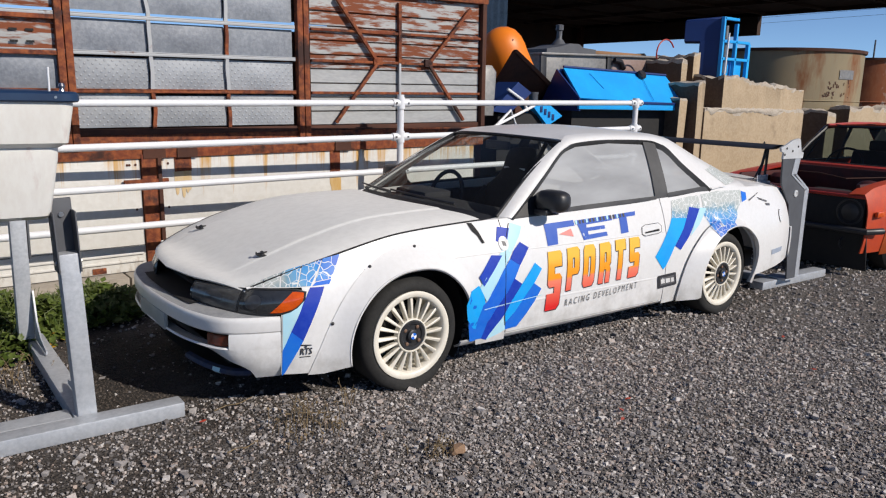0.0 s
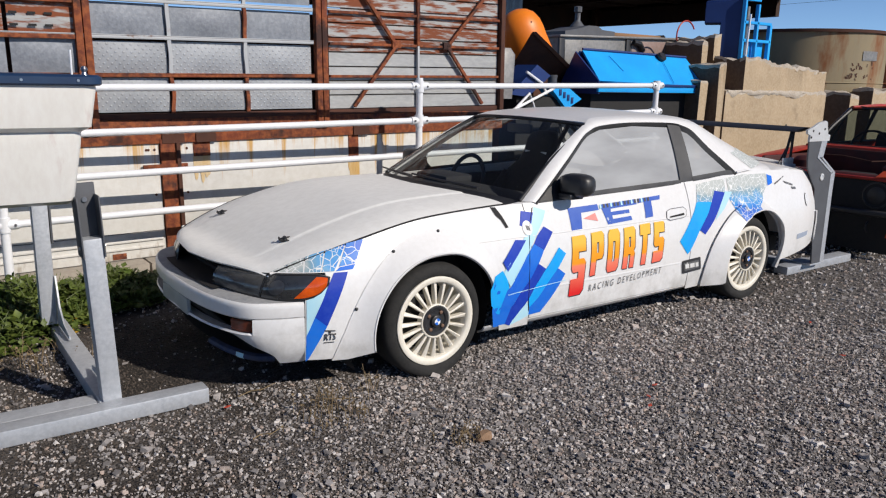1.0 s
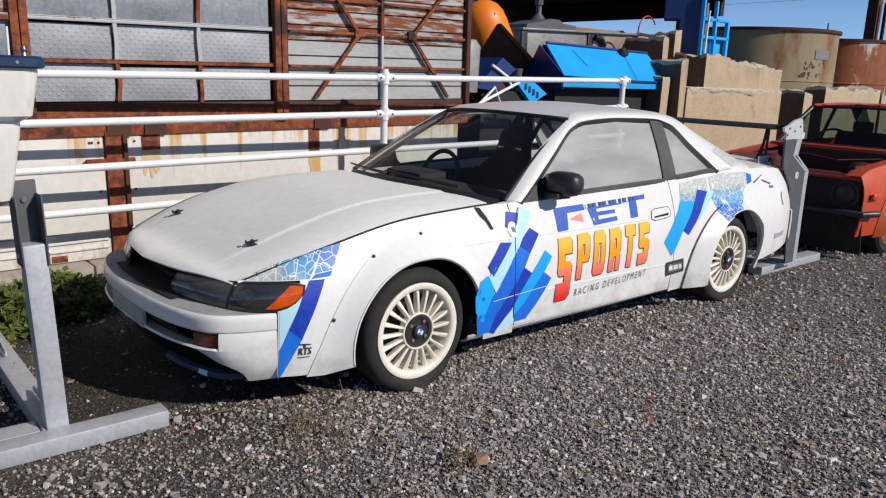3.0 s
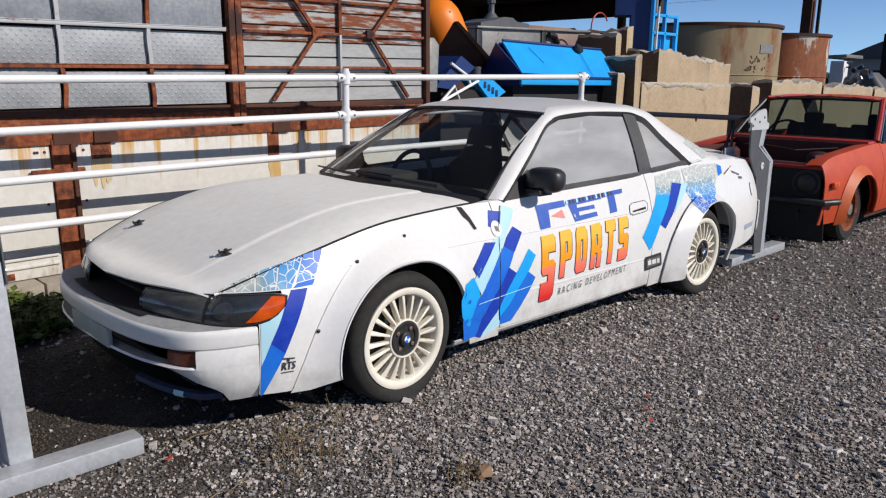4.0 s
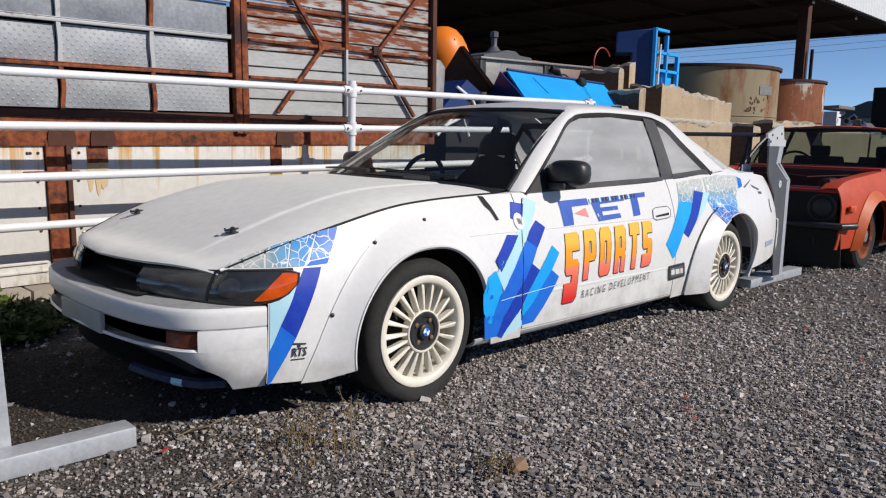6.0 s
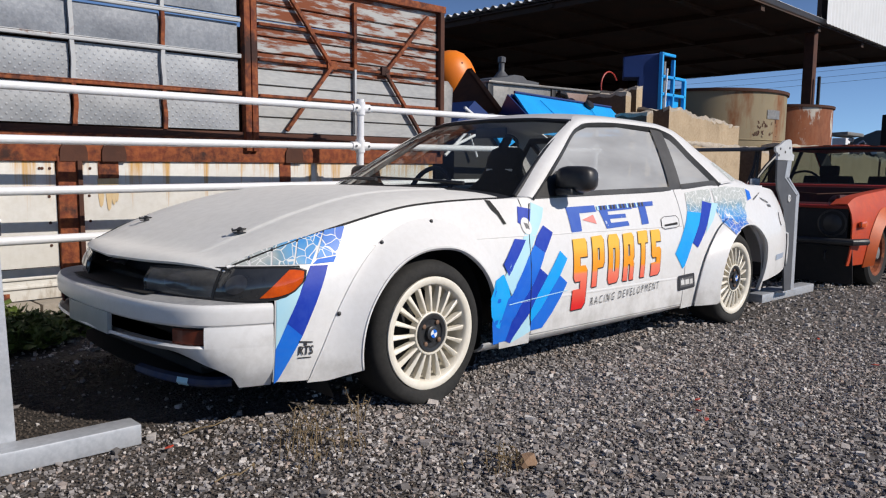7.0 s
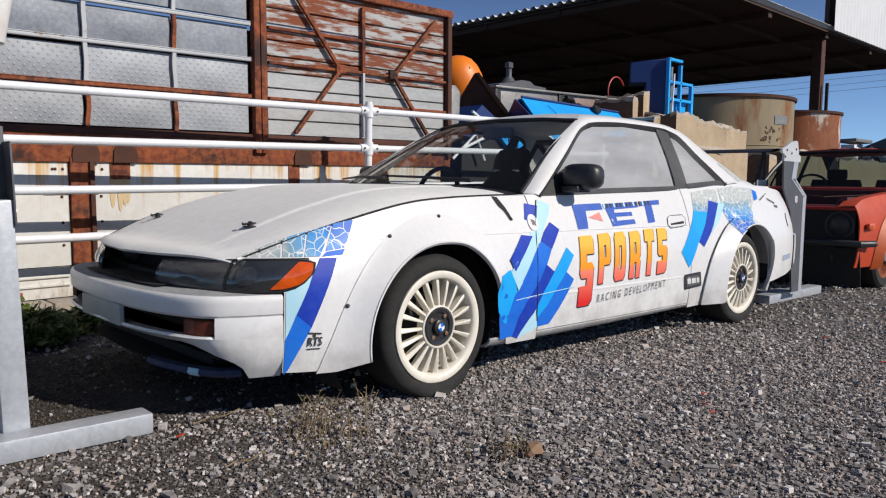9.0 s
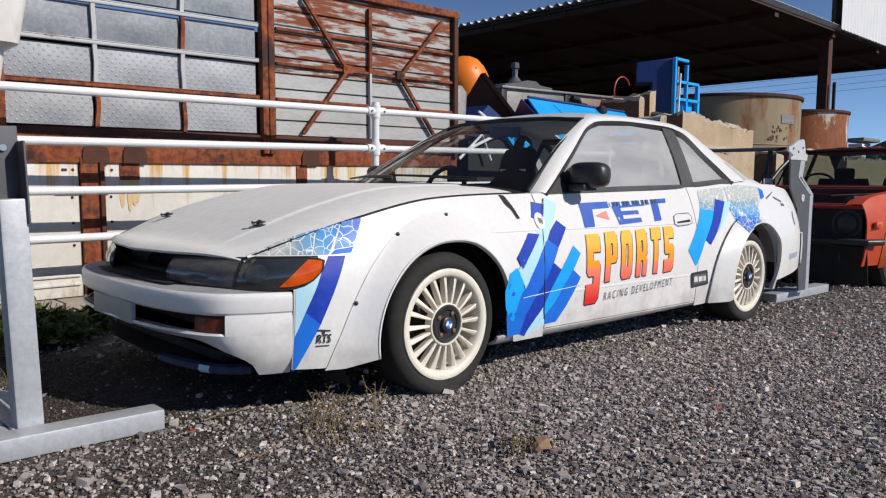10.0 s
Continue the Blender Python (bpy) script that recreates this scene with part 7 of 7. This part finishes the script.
SHED_WHITE = material("white_corrugated_sheet", (.72, .73, .73), .5, second=(.62, .63, .63), scale=2, amount=.5)
shed = thing("open_shed", "open steel shed with a corrugated roof and white fascia", "shed")
X0, X1, Z = -10.28, -21.9, 4.35


def roofing(x, k):
    y = -3.9 - .038 * k
    return (x, y, Z + .05 + (.035, .022, -.022, -.035, -.022, .022)[k % 6])


part("roof_sheet", grid((X0, X1), range(0, 420), roofing), SHED_WHITE, shed, "corrugated roof sheeting", thick=.006)
part("roof_lining", one_box((X1, -19.5, Z - .06), (X0 - .06, -3.95, Z - .03)), SHED_DARK, shed, "roof underside coloured near-black for shade")
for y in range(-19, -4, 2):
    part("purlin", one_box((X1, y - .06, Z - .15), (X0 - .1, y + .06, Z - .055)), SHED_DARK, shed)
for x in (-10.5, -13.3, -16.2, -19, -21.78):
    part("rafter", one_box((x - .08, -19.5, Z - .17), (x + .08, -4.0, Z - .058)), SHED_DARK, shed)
for x, y in ((-16.3, -4.2), (-21.6, -12.6), (-21.6, -19), (-10.4, -19)):
    part("column", one_box((x - .11, y - .11, 0), (x + .11, y + .11, Z - .05), bevel=.01), DARK_RUST, shed, "rust-brown steel column")
part("conduit", one_tube([(-16.32, -3.98, 0), (-16.32, -3.98, 3.2)], .04, 8), DARK, shed)
# Dark sheet added to close the back, standing for the shed's dim interior.
part("back_wall", one_box((-21.9, -19.6, 0), (X0 - .1, -19.5, Z - .06)), SHED_DARK, shed, "dark sheet added for the shaded back of the shed")
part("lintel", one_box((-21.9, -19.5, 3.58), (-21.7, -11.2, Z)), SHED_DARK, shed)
part("fascia", facing(grid(range(0, 300), (4.34, 6.2), lambda k, z: (-16.15 - .05 * k, -3.84 + (.012 if k % 4 in (0, 1) else -.012), z)), (-20, -9, 4)), SHED_WHITE, shed, "white ribbed fascia sheet", thick=.006)
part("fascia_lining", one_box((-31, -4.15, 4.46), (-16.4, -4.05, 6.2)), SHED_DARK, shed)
part("end_sheet", facing(grid(range(0, 40), (2.6, Z - .1), lambda k, z: (X0 - .1 + (.012 if k % 4 in (0, 1) else -.012), -10.6 - .06 * k, z)), (-15, -12, 3)), GREY_SHEET, shed, "grey end sheeting", thick=.006)

# ---- distance ----
container = thing("dark_container", "dark shipping container standing beyond the yard", "container")
part("container_wall", one_box((-26, -4.35, 0), (-22, .8, 2.74), bevel=.03), DARK, container)
part("container_door", one_box((-22.0, -3.9, .3), (-21.96, -.2, 2.25), bevel=.01), DULL, container)
heap = thing("scrap_heap", "heap of shiny scrap metal beside a white panel", "scrap", (-17.5, -3.75, 0))
part("white_panel", one_box((-.3, -.29, 0), (0, .02, 1.88), bevel=.02), RAIL, heap)
part("pale_sheet", one_box((-1.2, -.34, 1.95), (-.1, .10, 2.03), Matrix.Rotation(.04, 4, "X"), .01), GREY_SHEET, heap)
part("dark_heap", stacked(((-1.0, 0, -.30, 1.0, 0, .2), (-.9, -.05, .0, .9, 1.3, .2), (-.7, -.2, .15, .6, 1.62, .1))), DULL, heap)
sr = random.Random(21)
for k in range(16):
    m = Matrix.Translation((sr.uniform(-.1, .1), sr.uniform(.06, .62), sr.uniform(1.35, 1.88))) @ Matrix.Rotation(sr.uniform(0, 3), 4, "X") @ Matrix.Rotation(sr.uniform(-.8, .8), 4, "Z")
    part("scrap_piece", one_box((-.02, -.05, -.015 - .05 * (k % 2)), (.02, .07, .02 + .03 * (k % 3)), m, .008), CHROME if k % 3 else BLACK, heap)
house = thing("distant_house", "distant grey house with a dark tiled roof", "house", (-46, -11.5, 0))
HOUSE = material("grey_render", (.30, .30, .29), .8, second=(.24, .24, .24), scale=.6)
TILES = material("dark_roof_tiles", (.07, .075, .08), .6, second=(.05, .05, .055), scale=3)
part("wall", one_box((-4, -2.2, 0), (0, 2.0, 2.9), bevel=.02), HOUSE, house)
part("roof", slab(bmesh.new(), [(-2.6, 2.85), (2.4, 2.85), (.2, 3.75), (-.2, 3.75)], 4.6, Matrix.Translation((-4.3, 0, 0)) @ Matrix.Rotation(-math.pi / 2, 4, "Z")), TILES, house)
part("window", one_box((-.01, -.6, 1.4), (.04, .5, 2.2), bevel=.01), DARK, house)
pole = thing("utility_pole", "thin distant utility pole with overhead wires", "pole", (-62, -26.2, 0))
part("shaft", one_tube([(0, 0, 0), (0, 0, 6.5)], [.10, .06], 10), DULL, pole)
for k in range(4):
    z = 8.9 + .5 * k
    part("overhead_wire", one_tube([(-.2 * k, -60, z + 1.0 - 2), (-.2 * k, 0, z - .5), (-.2 * k, 40, z + .4), (-.2 * k, 90, z + 1.4)], .012, 5), DULL, pole)
TREES = material("far_foliage", (.05, .075, .035), .9, second=(.03, .05, .022), scale=2, amount=.8)
r = random.Random(11)
bm = bmesh.new()
for k in range(700):
    y = r.uniform(-140, 90)
    z = abs(r.gauss(0, 1.2)) + .4
    s = r.uniform(.5, 1.4)
    bmesh.ops.create_icosphere(bm, subdivisions=1, radius=s, matrix=Matrix.Translation((-150 + r.uniform(-8, 8), y, min(z, 3.2))) @ Matrix.Rotation(r.uniform(0, 6), 4, "Z") @ Matrix.Diagonal((1, 1.6, .8, 1)))
solo("far_hedge", bm, TREES, "low line of far dark green trees", "trees", kind="stuff")
# ---- loose stones ----
PEBBLE = bpy.data.materials.new("loose_crushed_stone")
PEBBLE.use_nodes = True
nt = PEBBLE.node_tree
bs = nt.nodes["Principled BSDF"]
bs.inputs["Roughness"].default_value = .85
geo = nt.nodes.new("ShaderNodeNewGeometry")
ramp = nt.nodes.new("ShaderNodeValToRGB")
ramp.color_ramp.elements[0].color, ramp.color_ramp.elements[1].color = (.095, .087, .083, 1), (.54, .505, .475, 1)
for at, c in ((.35, (.205, .188, .180, 1)), (.62, (.31, .288, .275, 1)), (.78, (.31, .24, .20, 1)), (.88, (.42, .395, .375, 1))):
    ramp.color_ramp.elements.new(at).color = c
nt.links.new(geo.outputs["Random Per Island"], ramp.inputs["Fac"])
coord = nt.nodes.new("ShaderNodeTexCoord")
grain = node(nt, "ShaderNodeTexNoise", Scale=160.0, Detail=3.0)
nt.links.new(coord.outputs["Object"], grain.inputs["Vector"])
hsv = nt.nodes.new("ShaderNodeHueSaturation")
span = nt.nodes.new("ShaderNodeMapRange")
span.inputs["To Min"].default_value, span.inputs["To Max"].default_value = .74, 1.78
nt.links.new(grain.outputs["Fac"], span.inputs["Value"])
nt.links.new(span.outputs[0], hsv.inputs["Value"])
nt.links.new(ramp.outputs[0], hsv.inputs["Color"])
nt.links.new(hsv.outputs[0], bs.inputs["Base Color"])

rs = np.random.RandomState(7)
bm = bmesh.new()
bmesh.ops.create_cube(bm, size=1.35)
bmesh.ops.triangulate(bm, faces=bm.faces)
ico_v = np.array([v.co[:] for v in bm.verts])
ico_f = np.array([[v.index for v in f.verts] for f in bm.faces])
bm.free()


def scatter(name, xs, ys, sizes, label):
    n = len(xs)
    shapes = ico_v[None] * (1 + rs.uniform(-.42, .30, (n, len(ico_v), 1)))
    a, b = rs.uniform(0, 2 * np.pi, n), rs.uniform(-.5, .5, n)
    stretch = np.stack([rs.uniform(.8, 1.5, n), rs.uniform(.7, 1.1, n), rs.uniform(.55, 1.0, n)], 1)
    p = shapes * stretch[:, None] * sizes[:, None, None]
    ca, sa, cb, sb = np.cos(a)[:, None], np.sin(a)[:, None], np.cos(b)[:, None], np.sin(b)[:, None]
    x, y, z = p[..., 0], p[..., 1], p[..., 2]
    y, z = y * cb - z * sb, y * sb + z * cb
    x, y = x * ca - y * sa, x * sa + y * ca
    verts = np.stack([x + xs[:, None], y + ys[:, None], z + sizes[:, None] * .34 - .003], -1).reshape(-1, 3)
    faces = (ico_f[None] + (np.arange(n) * len(ico_v))[:, None, None]).reshape(-1, 3)
    data = bpy.data.meshes.new(name)
    data.from_pydata(verts.tolist(), [], faces.tolist())
    data.materials.append(PEBBLE)
    return tagged(new(name, data), label, "gravel", kind="stuff")


def fan(n, r0, r1, a0=-186.0, a1=-92.0, power=1.5):
    r = (r0 ** power + (r1 ** power - r0 ** power) * rs.rand(n)) ** (1 / power)
    a = np.radians(rs.uniform(a0, a1, n) + rs.normal(0, 5.0, n))
    r = r * (1 + rs.normal(0, .05, n))
    return 2.05 + r * np.cos(a), 3.2 + r * np.sin(a)


x, y = fan(158000, .9, 4.9)
# Stones are thinned under the nose so its shade stays dark.
keep = (y > .50 + .12 * np.sin(x * 5.0)) | (x < -.4) | ((x > 1.34 + .1 * np.sin(y * 6.0)) & (rs.rand(len(x)) < .75)) | (rs.rand(len(x)) < .05)
keep &= rs.rand(len(x)) < 1 - .62 * np.clip((x - .25) / .7, 0, 1) * np.clip((1.75 - y) / .5, 0, 1)
x, y = x[keep], y[keep]
scatter("gravel", x, y, np.clip(rs.lognormal(-5.42, .42, len(x)), .0028, .019), "loose grey crushed stones on the yard")
x, y = fan(48000, 4.4, 10.5)
scatter("gravel", x, y, np.clip(rs.lognormal(-4.88, .35, len(x)), .005, .020), "loose grey crushed stones farther off")
x, y = fan(170, 1.1, 5.0)
scatter("gravel", x, y, np.clip(rs.lognormal(-4.15, .2, len(x)), .012, .026), "larger loose stones among the gravel")
GRIT = material("brown_grit", (.062, .048, .037), .95, second=(.12, .10, .085), scale=40, amount=.9)
gx, gy = rs.uniform(.15, 2.3, 26000), rs.uniform(-.7, 1.7, 26000)
grit = scatter("grit", gx, gy, np.clip(rs.lognormal(-5.8, .35, len(gx)), .0015, .006), "fine brown grit and dirt around the stand")
grit.data.materials.clear()
grit.data.materials.append(GRIT)
BROWN_STONE = material("brown_stone", (.28, .17, .10), .85, second=(.20, .13, .08), scale=30, bump=.3)
bm = bmesh.new()
bmesh.ops.create_icosphere(bm, subdivisions=2, radius=1)
for v in bm.verts:
    k = 1 + .45 * noise.noise(v.co * 1.3 + Vector((3, 1, 7)))
    v.co = Vector((.235 + v.co.x * .038 * k, 1.46 + v.co.y * .028 * k, .012 + max(v.co.z, -.4) * .024 * k))
solo("brown_stone", bm, BROWN_STONE, "single brown stone lying on the gravel", "stone", sharp=14)
SHARD = material("red_plastic_shard", (.5, .06, .03), .4)
rr = random.Random(3)
for x0, y0 in ((-.62, 1.55), (-.75, 1.48), (-1.9, 1.75), (.965, .664), (-.55, 1.62), (-2.3, 1.35)):
    bm = bmesh.new()
    a = rr.uniform(0, 6)
    slab(bm, [(-.014, -.006), (.008, -.008), (.015, .004), (-.004, .008)], .004, Matrix.Translation((x0, y0, .014)) @ Matrix.Rotation(a, 4, "Z") @ Matrix.Rotation(radians(80), 4, "X"))
    solo("plastic_shard", bm, SHARD, "small orange-red plastic shard on the gravel", "debris", "plastic shards")
# ---- weeds ----
LEAF = material("weed_leaf", (.065, .105, .014), .55, second=(.14, .17, .03), scale=9, amount=.8, fine=(.03, .05, .01), fine_scale=60, fine_amount=.4)
DRY = material("dry_stalk", (.22, .16, .085), .8, second=(.15, .10, .05), scale=20)
YELLOW = material("yellow_leaf", (.55, .30, .03), .6, second=(.45, .35, .05), scale=20)


def leaf_into(bm, p, way, size, up):
    """A small folded leaf of four faces."""
    side_ = way.cross(up).normalized()
    lift = side_.cross(way).normalized()
    a = bm.verts.new(p)
    tip = bm.verts.new(p + way * size)
    mid = bm.verts.new(p + way * size * .5 - lift * size * .10)
    l = bm.verts.new(p + way * size * .45 + side_ * size * .38 + lift * size * .06)
    r_ = bm.verts.new(p + way * size * .45 - side_ * size * .38 + lift * size * .06)
    for f in ((a, mid, l), (mid, tip, l), (a, r_, mid), (mid, r_, tip)):
        bm.faces.new(f)


def weed_patch(cx, cy, rx, ry, height, n, seed, name, label, mat=None, size=(.025, .062)):
    r = random.Random(seed)
    bm = bmesh.new()
    for _ in range(n):
        a, d = r.uniform(0, 2 * math.pi), math.sqrt(r.random())
        x, y = cx + rx * d * math.cos(a), cy + ry * d * math.sin(a)
        h = height * (1 - d ** 2.5) * (.6 + .4 * noise.noise((x * 5, y * 5, seed))) * r.uniform(.35, 1.0) + .015
        way = Vector((r.gauss(0, 1), r.gauss(0, 1), r.uniform(-.2, .8))).normalized()
        leaf_into(bm, Vector((x, y, max(h, .01))), way, r.uniform(*size), Vector((r.gauss(0, .3), r.gauss(0, .3), 1)).normalized())
    for _ in range(n // 14):
        a, d = r.uniform(0, 2 * math.pi), math.sqrt(r.random()) * .9
        x, y = cx + rx * d * math.cos(a), cy + ry * d * math.sin(a)
        tube(bm, [(x, y, 0), (x + r.uniform(-.03, .03), y + r.uniform(-.03, .03), height * .5), (x + r.uniform(-.06, .06), y + r.uniform(-.06, .06), height * (1 - d * d) * .95 + .01)], [.003, .0025, .0015], 4)
    return solo(name, bm, mat or LEAF, label, "weeds", kind="stuff", sharp=80)


weed_patch(1.42, -1.18, .42, .42, .24, 2600, 1, "creeping_weeds", "green creeping weeds along the concrete kerb")
weed_patch(.98, -1.28, .36, .34, .22, 2000, 2, "creeping_weeds", "green creeping weeds in the shade of the coupe")
weed_patch(1.62, -.78, .34, .30, .12, 900, 3, "creeping_weeds", "low green weeds beside the boat stand")
weed_patch(.45, -1.40, .40, .22, .16, 900, 5, "creeping_weeds", "green weeds under the steel body")
weed_patch(1.9, -1.25, .35, .45, .20, 1200, 6, "creeping_weeds", "green creeping weeds under the boat")
weed_patch(1.40, -.95, .35, .30, .13, 60, 4, "yellow_leaves", "few yellowed leaves among the weeds", YELLOW, (.02, .04))


def dry_tuft(cx, cy, spread, height, n, seed, label):
    r = random.Random(seed)
    bm = bmesh.new()
    for _ in range(n):
        x, y = cx + r.gauss(0, spread), cy + r.gauss(0, spread * .6)
        h = height * r.uniform(.4, 1)
        dx, dy = r.gauss(0, .3) * h, r.gauss(0, .3) * h
        tube(bm, [(x, y, 0), (x + dx * .4, y + dy * .4, h * .6), (x + dx, y + dy, h)], [.0016, .0013, .0008], 4)
        for _k in range(3):
            q = r.uniform(.4, 1)
            leaf_into(bm, Vector((x + dx * q, y + dy * q, h * q)), Vector((r.gauss(0, 1), r.gauss(0, 1), r.uniform(0, 1))).normalized(), r.uniform(.008, .02), Vector((0, 0, 1)))
    return solo("dry_weeds", bm, DRY, label, "weeds", kind="stuff", sharp=80)


dry_tuft(.58, .90, .09, .15, 30, 1, "dry straw-coloured weeds under the front bumper")
dry_tuft(.62, 1.02, .10, .06, 22, 2, "small dry weeds in the gravel")
dry_tuft(.30, 1.42, .05, .06, 26, 3, "small dry weed in the open gravel")
dry_tuft(.36, .80, .02, .12, 5, 4, "thin dry stalks beside the front wheel")
dry_tuft(1.6, -.3, .14, .12, 50, 5, "dry grass beside the boat stand")


def dry_twig(points, r):
    """A thin fallen stalk with two side shoots."""
    bm = bmesh.new()
    path = [Vector((x, y, .016 + .006 * (k % 2))) for k, (x, y) in enumerate(points)]
    tube(bm, path, [r * (1 - .5 * k / len(path)) for k in range(len(path))], 5)
    for k in (1, 2):
        off = Vector((.03 * (-1) ** k, .035, .012))
        tube(bm, [path[k], path[k] + off], [r * .6, r * .3], 4)
    return solo("dry_twig", bm, DRY, "thin fallen dry twig on the gravel", "twig", "fallen twigs", sharp=60)


dry_twig(((.89, .59), (.83, .575), (.77, .57), (.70, .545)), .0028)
dry_twig(((.99, 1.0), (.95, .99), (.91, .995), (.87, .98)), .0030)
dry_twig(((.60, .80), (.57, .84), (.52, .85), (.47, .89)), .0022)
